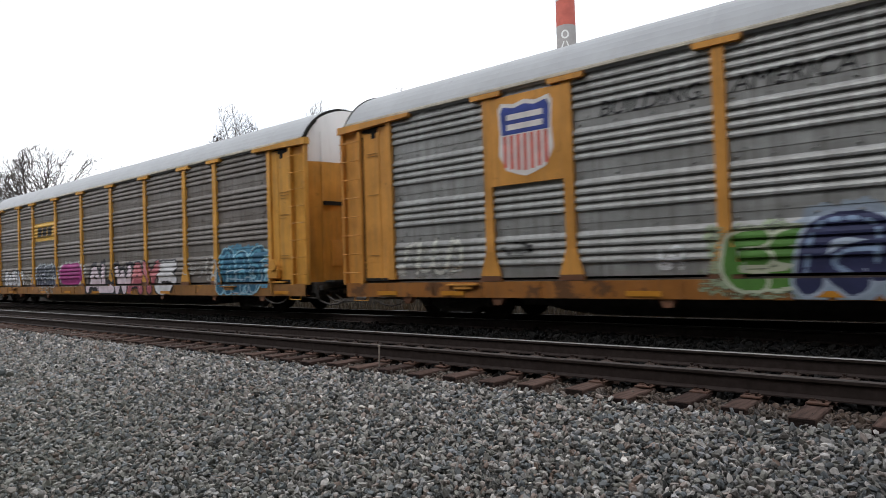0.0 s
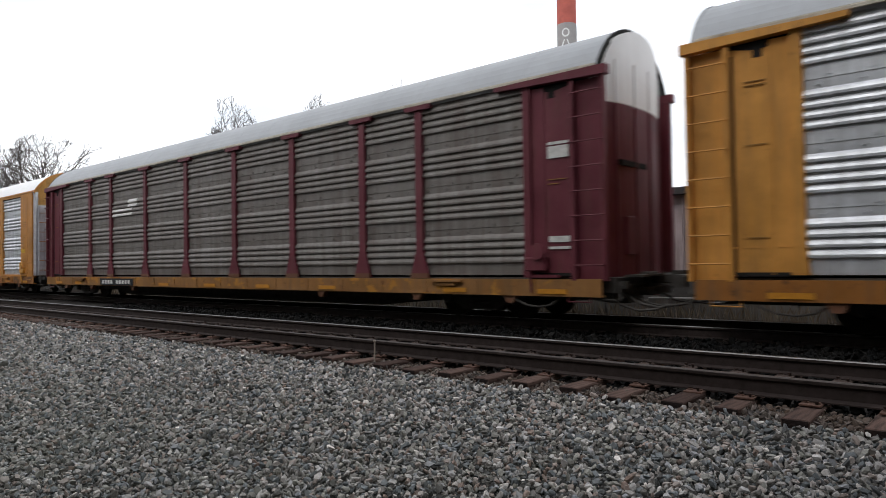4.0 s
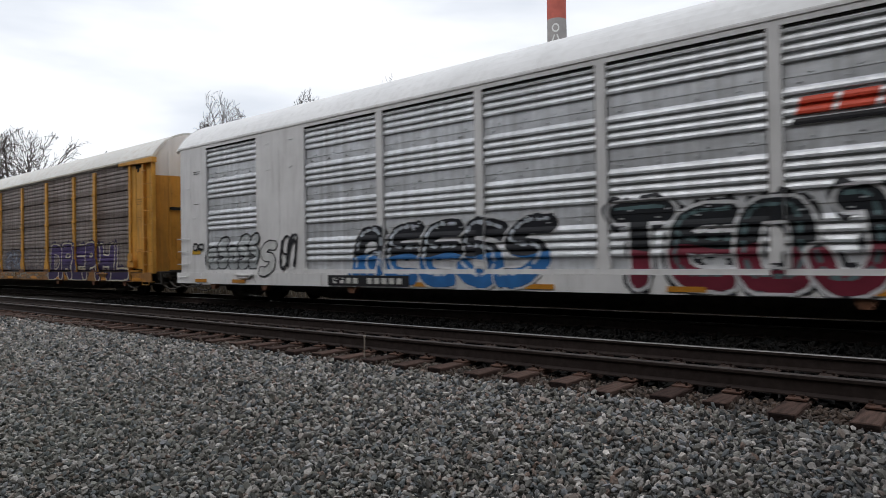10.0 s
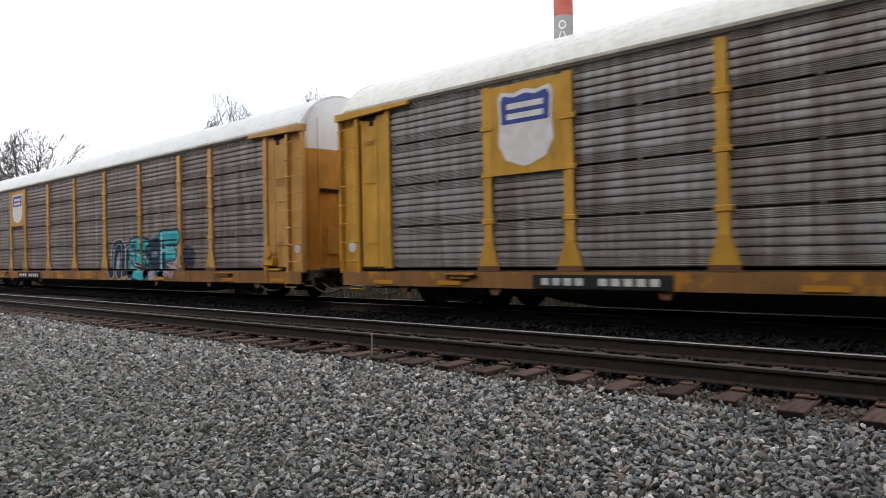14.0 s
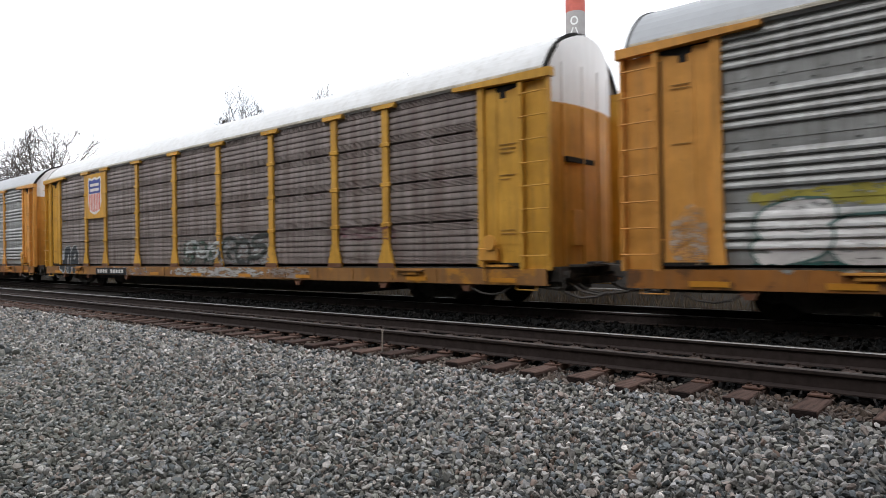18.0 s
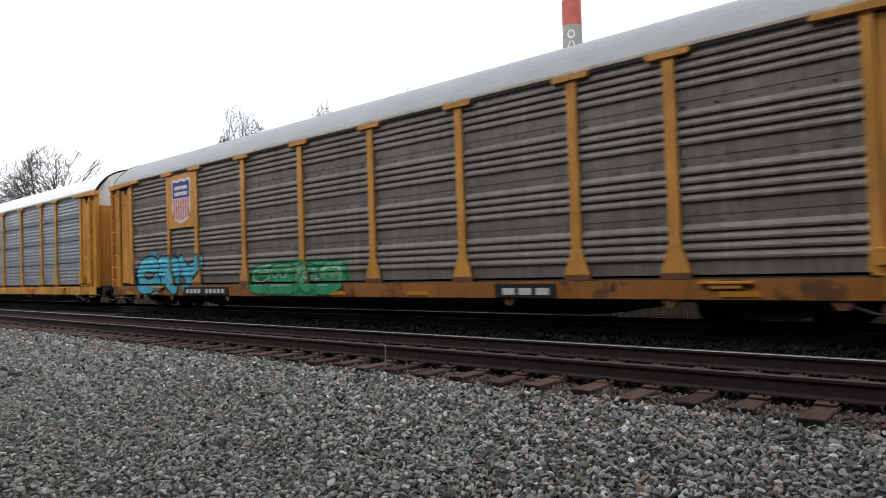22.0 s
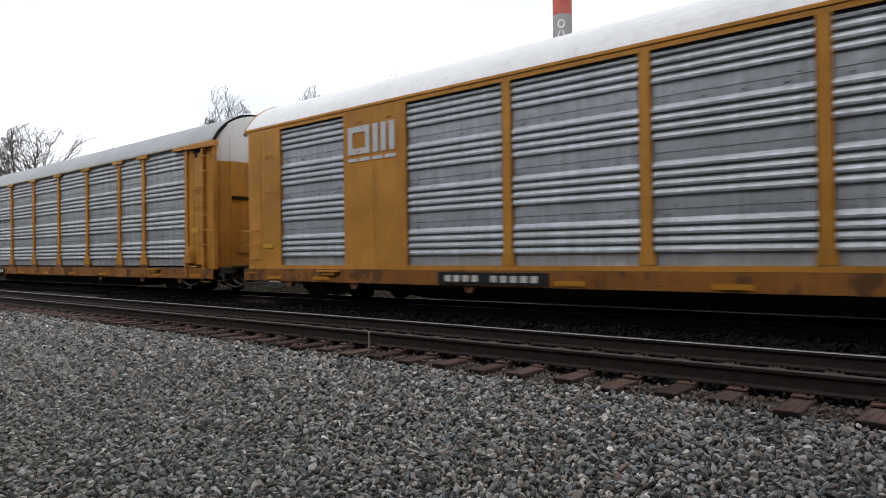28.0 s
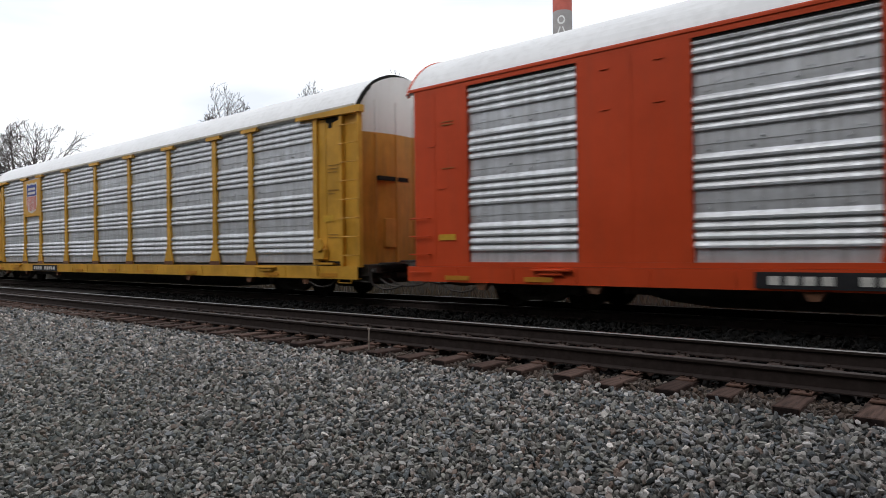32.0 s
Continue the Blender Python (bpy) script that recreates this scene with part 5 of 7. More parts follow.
# ---------------- the train ----------------
P_STD = paint("yellow_paint", (0.62, 0.305, 0.048))
P_YELLOW = paint("golden_yellow_paint", (0.58, 0.305, 0.036), grime=(0.16, 0.08, 0.03))
P_ORANGE = paint("orange_yellow_paint", (0.62, 0.285, 0.055), grime_part=0.4)
P_FRESH = paint("fresh_yellow_paint", (0.62, 0.325, 0.035), rough=0.4, grime_part=0.15, rust=0.03)
PRIMER = (0.17, 0.07, 0.035)
P_BRIGHT = paint("rust_patched_yellow_paint", (0.54, 0.300, 0.028), grime_part=0.5, rust=0.25, patch=PRIMER, patch_part=0.10)
P_PRIMER = paint("brown_primer_over_yellow", (0.36, 0.19, 0.035), grime=(0.15, 0.062, 0.03), grime_part=0.95, rust=0.32)
P_AMBER = paint("amber_yellow_paint", (0.50, 0.215, 0.040), grime_part=0.45)
P_PALE = paint("pale_yellow_paint", (0.55, 0.29, 0.075), grime_part=0.5, rust=0.25)
P_TAN = paint("dull_tan_yellow_paint", (0.53, 0.235, 0.034), grime_part=0.35, rust=0.1)
P_RED = paint("orange_red_paint", (0.60, 0.064, 0.012), rough=0.45, grime_part=0.12, rust=0.04, fade=0.1)
P_WHITE = paint("white_grey_paint", (0.77, 0.76, 0.76), rough=0.45, grime_part=0.2, rust=0.06, fade=0.08)
P_MAROON = paint("maroon_paint", (0.13, 0.022, 0.035), rough=0.5, grime_part=0.3, rust=0.1)
P_SILL = paint("rust_brown_sill_paint", (0.27, 0.125, 0.034), grime_part=0.6, rust=0.3, patch=(0.44, 0.195, 0.03), patch_part=0.22)
R_WHITE = paint("white_roof_paint", (0.82, 0.82, 0.825), rough=0.45, grime=(0.35, 0.33, 0.30), grime_part=0.25, rust=0.03, fade=0.05, runs=0.1)
R_HOOD = paint("white_hood_paint", (0.86, 0.85, 0.84), rough=0.45, grime=(0.45, 0.42, 0.38), grime_part=0.2, rust=0.04, fade=0.04, runs=0.2)
R_DULL = paint("dull_white_roof_paint", (0.60, 0.60, 0.60), rough=0.5, grime=(0.32, 0.29, 0.25), grime_part=0.4, rust=0.06, fade=0.08, runs=0.1)
R_GREY = paint("grey_roof_metal", (0.33, 0.34, 0.355), rough=0.45, grime=(0.28, 0.27, 0.25), grime_part=0.3, rust=0.05, fade=0.08, metal=0.2, runs=0.1)
R_STAIN = paint("rust_stained_white_roof", (0.68, 0.67, 0.64), rough=0.5, grime=(0.36, 0.24, 0.13), grime_part=0.5, rust=0.16, fade=0.06, runs=0.1)
G_SILVER = sheet("bright_galvanised_sheet", (0.78, 0.80, 0.84), 0.6, 0.44, dirt=(0.40, 0.405, 0.415), dirt_part=0.4, streaks=0.55)
G_DULL = sheet("dulled_galvanised_sheet", (0.55, 0.575, 0.61), 0.5, 0.45, dirt=(0.24, 0.245, 0.25), dirt_part=0.4, streaks=0.5)
G_GREY = sheet("grey_galvanised_sheet", (0.37, 0.378, 0.375), 0.28, 0.42, dirt=(0.13, 0.12, 0.11), dirt_part=0.4, streaks=0.5)
G_DIM = sheet("dim_galvanised_sheet", (0.225, 0.21, 0.196), 0.2, 0.5, dirt=(0.11, 0.088, 0.072), dirt_part=0.45, streaks=0.6, rust=0.25)
G_BROWN = sheet("rust_brown_galvanised_sheet", (0.315, 0.268, 0.25), 0.25, 0.5, dirt=(0.085, 0.058, 0.048), dirt_part=0.45, streaks=0.75, rust=0.6)
G_BLUE = sheet("blue_grey_galvanised_sheet", (0.46, 0.50, 0.56), 0.45, 0.40, dirt=(0.18, 0.175, 0.18), dirt_part=0.3, streaks=0.45)
G_PALE = sheet("pale_blue_grey_galvanised_sheet", (0.52, 0.555, 0.61), 0.4, 0.44, dirt=(0.24, 0.245, 0.26), dirt_part=0.3, streaks=0.45)
G_SOOT = sheet("sooty_grey_galvanised_sheet", (0.27, 0.25, 0.247), 0.25, 0.48, dirt=(0.12, 0.105, 0.10), dirt_part=0.4, streaks=0.65)
G_STREAK = sheet("rust_streaked_galvanised_sheet", (0.37, 0.362, 0.365), 0.35, 0.42, dirt=(0.14, 0.105, 0.085), dirt_part=0.4, streaks=0.75, rust=0.65)
G_RUST = sheet("brown_stained_galvanised_sheet", (0.26, 0.205, 0.18), 0.2, 0.5, dirt=(0.105, 0.068, 0.054), dirt_part=0.45, streaks=0.7, rust=0.35)
P_CORNER = paint("rubbed_orange_brown_paint", (0.40, 0.185, 0.06), grime=(0.20, 0.075, 0.035), grime_part=0.8, rust=0.3)
P_RUSTED = paint("rusted_ladder_paint", (0.26, 0.095, 0.035), grime=(0.10, 0.04, 0.02), grime_part=0.8, rust=0.35)
P_REDBROWN = paint("red_brown_primer", (0.235, 0.092, 0.042), grime_part=0.4, rust=0.2)
P_GUSSET = paint("rust_brown_gusset_paint", (0.33, 0.15, 0.03), grime=(0.13, 0.055, 0.025), grime_part=0.9, rust=0.35)
P_SIDE_SILL = paint("grimy_orange_sill_paint", (0.31, 0.118, 0.02), grime_part=0.6, rust=0.25, patch=(0.13, 0.06, 0.025), patch_part=0.35)
P_BROWN = paint("brown_primer", (0.155, 0.066, 0.034), grime_part=0.4, rust=0.2)
EAVE_PAINT = paint("cream_eave_paint", (0.50, 0.46, 0.38), grime_part=0.5, rust=0.2)
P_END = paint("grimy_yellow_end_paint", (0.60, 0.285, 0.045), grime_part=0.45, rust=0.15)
C_CREAM = paint("cream_door_paint", (0.66, 0.62, 0.50), rough=0.5, grime_part=0.4, rust=0.1)

YELLOWS = (P_STD, P_ORANGE, P_AMBER, P_TAN, P_PALE, P_YELLOW)
old, flush = "old", "flush"
SPECS = [
    dict(number=False, style=old, sheet_kind="a", paint=P_ORANGE, sheet=G_GREY, roof=R_GREY, label="autorack car with dull grey ribbed sides and yellow posts"),
    dict(number=False, style=old, sheet_kind="a", paint=P_STD, sheet=G_DIM, roof=R_GREY, sill=P_SILL, label="weathered brown-grey autorack car covered with bold spray lettering"),
    dict(number=False, style=old, sheet_kind="a", paint=P_ORANGE, sheet=G_SILVER, roof=R_GREY, lip=R_GREY, label="silver ribbed autorack car with orange posts and large colourful graffiti"),
    dict(style=old, sheet_kind="a", paint=P_MAROON, end=P_MAROON, sheet=G_DIM, roof=R_GREY, sill=P_SILL, label="dark autorack car with maroon posts and ends over a yellow sill"),
    dict(style=flush, sheet_kind="a", paint=P_AMBER, sheet=G_SILVER, roof=R_WHITE, end=C_CREAM, end_top=P_PALE, label="smooth-sided orange-yellow autorack car with bright silver panels"),
    dict(style=old, sheet_kind="b", paint=P_BRIGHT, sheet=G_SOOT, roof=R_GREY, sill=P_SILL, caps=True, gusset=P_GUSSET, corner=P_CORNER, back=P_BROWN, stile=P_RUSTED, patches=P_REDBROWN, label="brown weathered autorack car with rust-patched bright yellow posts"),
    dict(style=flush, sheet_kind="a", paint=P_WHITE, sheet=G_SILVER, roof=R_WHITE, end=C_CREAM, end_top=P_FRESH, stencil=BLACK_MARK, label="smooth-sided white autorack car with silver panels and dark graffiti"),
    dict(number=False, style=old, sheet_kind="b", paint=P_STD, sheet=G_BROWN, roof=R_STAIN, sill=P_SILL, caps=False, lip=R_STAIN, label="rust-brown autorack car with yellow posts and purple spray lettering"),
    dict(style=old, sheet_kind="b", paint=P_YELLOW, sheet=G_STREAK, roof=R_STAIN, sill=P_SILL, caps=False, lip=R_STAIN, label="grey-brown autorack car with black and white spray lettering"),
    dict(style=old, sheet_kind="b", paint=P_PALE, sheet=G_BROWN, roof=R_DULL, sill=P_SILL, caps=False, lip=R_DULL, label="brown autorack car with pale yellow posts and turquoise graffiti"),
    dict(number=False, style=old, sheet_kind="a", paint=P_ORANGE, sheet=G_GREY, roof=R_GREY, label="grey ribbed autorack car with a long band of mixed graffiti"),
    dict(style=old, sheet_kind="b", paint=P_YELLOW, sheet=G_BROWN, roof=R_DULL, sill=P_SILL, label="brown weathered autorack car with yellow posts and pale graffiti"),
    dict(number=False, style=old, sheet_kind="a", paint=P_ORANGE, sheet=G_GREY, roof=R_GREY, label="grey ribbed autorack car with orange posts and black spray lettering"),
    dict(style=old, sheet_kind="a", paint=P_ORANGE, sheet=G_DIM, roof=R_GREY, label="dim grey autorack car with turquoise and green graffiti"),
    dict(style=old, sheet_kind="b", collars=False, paint=P_STD, sill=P_STD, sheet=G_BLUE, roof=R_WHITE, label="clean blue-grey ribbed autorack car with yellow posts and sill"),
    dict(style=old, sheet_kind="a", paint=P_PALE, sheet=G_RUST, roof=R_WHITE, sill=P_SILL, caps=False, collars=True, hood_slot=True, label="dark brown autorack car with white and blue graffiti"),
    dict(style=flush, sheet_kind="a", paint=P_TAN, sheet=G_PALE, roof=R_WHITE, label="smooth-sided tan-yellow autorack car with blue-grey panels"),
    dict(style=old, sheet_kind="a", paint=P_TAN, sheet=G_DULL, roof=R_GREY, label="silver ribbed autorack car with brown-yellow posts and grey roof"),
    dict(style=flush, sheet_kind="a", paint=P_RED, sheet=G_SILVER, roof=R_WHITE, end=P_RED, end_top=C_CREAM, label="smooth-sided orange-red autorack car with bright silver panels"),
    dict(style=old, sheet_kind="a", paint=P_FRESH, sheet=G_SILVER, roof=R_WHITE, label="clean bright yellow autorack car with shiny silver panels"),
    dict(style=old, sheet_kind="a", paint=P_YELLOW, sheet=G_GREY, roof=R_WHITE, label="grey ribbed autorack car with yellow posts at the tail"),
]
truck, wheelsets = build_truck()
CARS = [build_car(i, s, truck) for i, s in enumerate(SPECS)]
for ob in (*truck.children_recursive, truck):
    bpy.data.objects.remove(ob)

# ---------------- logos and graffiti on the cars ----------------
prepare_words([(w, s, True) for w in ("BUILDING", "AMERICA") for s in (0.0,)])
WHITE, INK, NAVY = (0.60, 0.60, 0.62), (0.018, 0.018, 0.022), (0.03, 0.035, 0.09)
CYAN, MAGENTA = (0.05, 0.40, 0.46), (0.33, 0.045, 0.20)
LEAF = (0.08, 0.20, 0.04)

tags = []
ROSE, PALE_PINK = (0.52, 0.17, 0.19), (0.62, 0.52, 0.58)
# car with the slogan and a broad green and navy piece
scrawl(0, -11.4, -9.7, 1.02, 1.82, 4, (0.55, 0.54, 0.50), 0.045, 3, 0.25)
spray_patch(0, -11.2, -9.7, 0.92, 1.65, (0.36, 0.35, 0.32), 0.62, 4)
spray_patch(0, -8.7, -7.9, 1.36, 1.62, INK, 0.45, 2)
scrawl(0, -5.35, -4.95, 0.98, 1.42, 2, WHITE, 0.04, 5, 0.25)
spray_patch(0, -4.6, -3.0, 0.57, 1.72, (0.30, 0.36, 0.24), 0.35, 6)
spray_piece(0, "eb", -4.2, -3.0, 0.70, 1.65, LEAF, (0.45, 0.48, 0.36), 0.12, 0.06)
spray_piece(0, "ahdb", -3.1, 1.4, 0.60, 1.85, NAVY, (0.34, 0.40, 0.50), 0.19, 0.06, ((0.30, 0.36, 0.44), 0.10), None, (0.20, 0.28, 0.42))
# the car with the longest word
spray_piece(1, "boebB", -11.15, -8.45, 0.90, 1.68, WHITE, INK, 0.13, 0.055, None, None, (0.30, 0.32, 0.36))
scrawl(1, -8.4, -6.95, 0.96, 1.66, 3, (0.50, 0.49, 0.47), 0.045, 9, 0.3)
spray_piece(1, "beead", -6.65, -4.15, 1.22, 1.82, (0.05, 0.06, 0.08), (0.46, 0.50, 0.55), 0.09, 0.03, ((0.42, 0.45, 0.48), 0.05))
spray_piece(1, "acdo", -6.6, -4.2, 0.86, 1.36, (0.05, 0.06, 0.09), (0.46, 0.50, 0.55), 0.09, 0.03)
spray_patch(1, -6.2, -4.4, 0.57, 0.86, (0.42, 0.42, 0.40), 0.5, 8)
spray_patch(1, -4.0, -1.2, 0.86, 1.88, (0.50, 0.50, 0.50), 0.15, 11, 0.22)
spray_patch(1, -3.85, -1.35, 0.90, 1.80, MAGENTA, 0.0, 12, 0.12, 0.004)
spray_piece(1, "edbe", -3.7, -1.5, 1.0, 1.72, (0.27, 0.03, 0.16), None, 0.10, 0.03)
spray_piece(1, "ALW", -0.8, 2.95, 0.57, 1.72, PALE_PINK, INK, 0.155, 0.065, ((0.03, 0.028, 0.035), 0.10), None, (0.68, 0.64, 0.68))
spray_piece(1, "AY", 2.95, 5.15, 0.57, 1.74, ROSE, INK, 0.17, 0.06, None, (0.36, 0.10, 0.13), (0.62, 0.28, 0.30))
spray_piece(1, "Z", 5.05, 6.25, 0.57, 1.76, WHITE, INK, 0.15, 0.06)
scrawl(1, 6.9, 8.4, 1.1, 1.55, 4, (0.42, 0.41, 0.40), 0.02, 15, 0.3)
scrawl(1, 8.2, 8.9, 0.95, 1.75, 2, (0.50, 0.49, 0.46), 0.05, 16, 0.2)
spray_patch(1, 8.95, 11.45, 0.57, 2.0, (0.10, 0.27, 0.40), 0.1, 14, 0.2)
spray_piece(1, "hab", 9.05, 11.35, 0.57, 1.98, (0.025, 0.11, 0.19), (0.30, 0.52, 0.62), 0.20, 0.045, None, None, (0.10, 0.30, 0.42))
scrawl(1, 9.3, 11.2, 0.60, 1.45, 4, (0.30, 0.42, 0.50), 0.018, 17)
# turquoise piece and the brown word beside it
spray_patch(2, -9.1, -8.2, 0.57, 1.5, LEAF, 0.1, 21)
spray_patch(2, -4.2, -2.6, 0.62, 1.82, (0.12, 0.26, 0.04), 0.15, 22)
spray_patch(2, -3.0, -0.5, 0.72, 1.25, LEAF, 0.1, 23)
spray_patch(2, -0.5, 0.35, 0.57, 1.5, (0.05, 0.22, 0.50), 0.0, 24, 0.2)
spray_piece(2, "fEeKh", -8.3, -2.2, 0.57, 1.86, (0.30, 0.56, 0.66), (0.02, 0.045, 0.07), 0.20, 0.05, ((0.06, 0.13, 0.04), 0.08), (0.27, 0.44, 0.64), (0.56, 0.74, 0.78))
spray_patch(2, -6.6, -6.0, 1.8, 2.25, (0.24, 0.42, 0.50), 0.2, 25, 0.1)
scrawl(2, -6.2, -3.9, 0.60, 0.82, 8, (0.20, 0.30, 0.36), 0.014, 26)
spray_piece(2, "STRANGE", 0.0, 6.7, 0.57, 1.90, (0.46, 0.36, 0.29), (0.035, 0.016, 0.018), 0.165, 0.05, ((0.05, 0.20, 0.46), 0.09), (0.24, 0.085, 0.06), (0.62, 0.56, 0.50))
spray_patch(2, 6.6, 8.7, 0.95, 1.72, (0.42, 0.46, 0.50), 0.5, 27)
spray_patch(2, 6.4, 7.0, 0.57, 1.6, (0.06, 0.22, 0.48), 0.15, 28)
scrawl(2, 9.1, 10.8, 1.28, 1.66, 4, INK, 0.028, 29)
scrawl(4, -8.95, -7.35, 1.22, 1.66, 6, (0.10, 0.05, 0.015), 0.024, 31)
spray_patch(5, 2.0, 4.0, 0.97, 1.78, (0.40, 0.41, 0.42), 0.6, 32)
scrawl(5, 2.1, 3.8, 1.05, 1.7, 4, (0.46, 0.47, 0.48), 0.045, 33, 0.25)
scrawl(5, -11.0, -10.0, 1.15, 1.42, 4, (0.42, 0.40, 0.40), 0.03, 34, 0.3)
# white car: hollow letters, then two big pieces
scrawl(6, -12.35, -11.75, 1.5, 1.9, 2, INK, 0.03, 41)
spray_piece(6, "obobb", -11.6, -8.95, 0.95, 1.95, (0.36, 0.38, 0.39), INK, 0.13, 0.05, None, None, (0.55, 0.57, 0.58))
spray_piece(6, "b", -8.85, -8.2, 0.80, 1.80, (0.62, 0.62, 0.61), INK, 0.11, 0.035)
scrawl(6, -8.0, -7.3, 0.98, 1.86, 2, INK, 0.04, 43)
scrawl(6, -7.9, -7.25, 1.3, 1.9, 2, INK, 0.028, 44)
scrawl(6, -6.0, -5.4, 0.60, 0.78, 3, INK, 0.02, 45)
spray_piece(6, "aeeSb", -5.1, 0.3, 0.57, 2.02, (0.014, 0.015, 0.02), (0.60, 0.60, 0.62), 0.19, 0.045, None, (0.03, 0.15, 0.40), (0.50, 0.54, 0.60), 0.16)
spray_piece(6, "TeOJ", 1.6, 5.8, 0.57, 2.12, (0.014, 0.016, 0.02), (0.60, 0.60, 0.62), 0.17, 0.06, ((0.02, 0.02, 0.025), 0.035), (0.16, 0.018, 0.035), (0.10, 0.16, 0.17), 0.05)
scrawl(6, 7.1, 8.2, 1.3, 1.85, 2, INK, 0.024, 47)
# purple letters with cream edges
spray_patch(7, -11.2, -9.1, 1.0, 1.72, (0.34, 0.32, 0.32), 0.6, 51)
scrawl(7, -11.1, -9.2, 1.05, 1.66, 4, (0.32, 0.31, 0.31), 0.035, 52, 0.3)
spray_patch(7, -5.6, -1.2, 0.57, 1.80, (0.44, 0.40, 0.40), 0.45, 53)
spray_piece(7, "bebaS", -5.5, -1.4, 0.70, 1.74, (0.54, 0.48, 0.48), (0.15, 0.12, 0.12), 0.13, 0.035, None, None, None, 0.06, 0.25)
spray_patch(7, -0.9, 1.4, 0.92, 1.90, (0.16, 0.18, 0.24), 0.45, 54)
scrawl(7, -0.6, 1.2, 1.0, 1.8, 3, (0.26, 0.28, 0.34), 0.07, 55, 0.35)
spray_patch(7, 1.6, 4.2, 0.92, 1.9, (0.20, 0.19, 0.22), 0.62, 56)
spray_patch(7, -1.4, 4.4, 0.58, 0.86, (0.26, 0.24, 0.20), 0.45, 57)
spray_piece(7, "DREPHL", 4.65, 11.45, 0.57, 1.98, (0.055, 0.032, 0.12), (0.50, 0.46, 0.36), 0.185, 0.06, ((0.030, 0.020, 0.06), 0.05), (0.035, 0.022, 0.075), None, 0.10)
# black letters edged in white
spray_piece(8, "PaSKA", 4.45, 8.75, 0.57, 2.0, (0.012, 0.013, 0.017), (0.60, 0.60, 0.61), 0.185, 0.055, None, (0.022, 0.024, 0.030), None, 0.02)
spray_piece(8, "b", 8.55, 9.45, 0.57, 2.02, (0.05, 0.045, 0.04), (0.60, 0.60, 0.61), 0.16, 0.06, None, (0.012, 0.013, 0.017))
spray_patch(8, 9.3, 10.55, 0.93, 1.92, (0.36, 0.40, 0.43), 0.35, 61)
scrawl(8, 9.35, 10.3, 1.0, 1.8, 2, (0.06, 0.13, 0.16), 0.05, 62, 0.4)
spray_patch(8, 11.95, 12.2, 3.42, 3.55, INK, 0.2, 64, 0.35)
spray_patch(8, 12.1, 12.4, 3.62, 3.72, INK, 0.2, 65, 0.35)
spray_patch(8, 3.7, 4.35, 1.0, 1.5, (0.48, 0.47, 0.47), 0.55, 63)
# turquoise and black on a pale cloud
spray_patch(9, 1.9, 7.0, 0.57, 2.05, (0.44, 0.36, 0.42), 0.3, 71, 0.18)
spray_piece(9, "ha", 1.95, 3.9, 0.57, 2.0, (0.018, 0.024, 0.05), (0.46, 0.44, 0.48), 0.21, 0.05, None, None, (0.20, 0.36, 0.42))
spray_piece(9, "S", 3.35, 4.85, 0.57, 2.1, CYAN, (0.018, 0.024, 0.05), 0.19, 0.06, None, None, (0.26, 0.55, 0.58))
spray_piece(9, "d", 4.6, 5.9, 0.57, 2.05, (0.018, 0.024, 0.05), (0.10, 0.26, 0.30), 0.22, 0.04)
spray_piece(9, "F", 5.6, 6.95, 0.57, 2.2, CYAN, (0.018, 0.024, 0.05), 0.22, 0.06, None, None, (0.30, 0.60, 0.62))
spray_patch(9, 7.1, 7.85, 0.95, 1.66, (0.028, 0.03, 0.06), 0.2, 72, 0.15)
# a long band of mixed pieces
spray_patch(10, -11.3, -3.9, 1.78, 2.08, (0.36, 0.31, 0.06), 0.15, 81, 0.25)
spray_patch(10, -11.3, -3.9, 0.86, 1.0, (0.03, 0.10, 0.09), 0.1, 82, 0.2, 0.006)
spray_piece(10, "boBdSeb", -11.2, -3.95, 0.90, 1.96, (0.60, 0.58, 0.57), (0.06, 0.12, 0.11), 0.20, 0.04, ((0.26, 0.27, 0.26), 0.05), None, (0.68, 0.67, 0.66), 0.06, 0.08)
spray_patch(10, -3.85, -3.2, 0.9, 1.72, (0.36, 0.13, 0.06), 0.3, 83)
spray_patch(10, -3.5, 0.6, 0.86, 1.84, (0.17, 0.07, 0.17), 0.12, 84, 0.16)
spray_piece(10, "bEaCd", -3.3, 0.45, 0.90, 1.74, (0.46, 0.44, 0.56), (0.16, 0.06, 0.18), 0.15, 0.05, None, None, (0.52, 0.58, 0.64), 0.06, 0.05)
spray_patch(10, 0.5, 1.8, 0.9, 1.7, (0.18, 0.16, 0.15), 0.5, 85)
spray_patch(10, 1.9, 4.7, 1.5, 2.15, (0.52, 0.46, 0.40), 0.15, 86, 0.2)
spray_patch(10, 1.7, 4.7, 0.86, 1.7, (0.20, 0.175, 0.16), 0.2, 87, 0.2)
spray_piece(10, "aebd", 1.8, 4.6, 0.90, 1.66, (0.46, 0.42, 0.38), (0.05, 0.045, 0.045), 0.14, 0.05)
spray_patch(10, 1.8, 4.8, 0.58, 0.86, (0.05, 0.05, 0.055), 0.35, 88)
spray_patch(10, 4.8, 7.6, 0.57, 1.62, (0.06, 0.20, 0.42), 0.0, 89, 0.14)
spray_piece(10, "ebhd", 4.9, 7.5, 0.90, 1.60, (0.10, 0.30, 0.55), (0.04, 0.12, 0.30), 0.15, 0.04, None, None, (0.36, 0.56, 0.68))
spray_patch(10, 7.5, 8.3, 0.9, 1.45, (0.16, 0.26, 0.36), 0.45, 90)
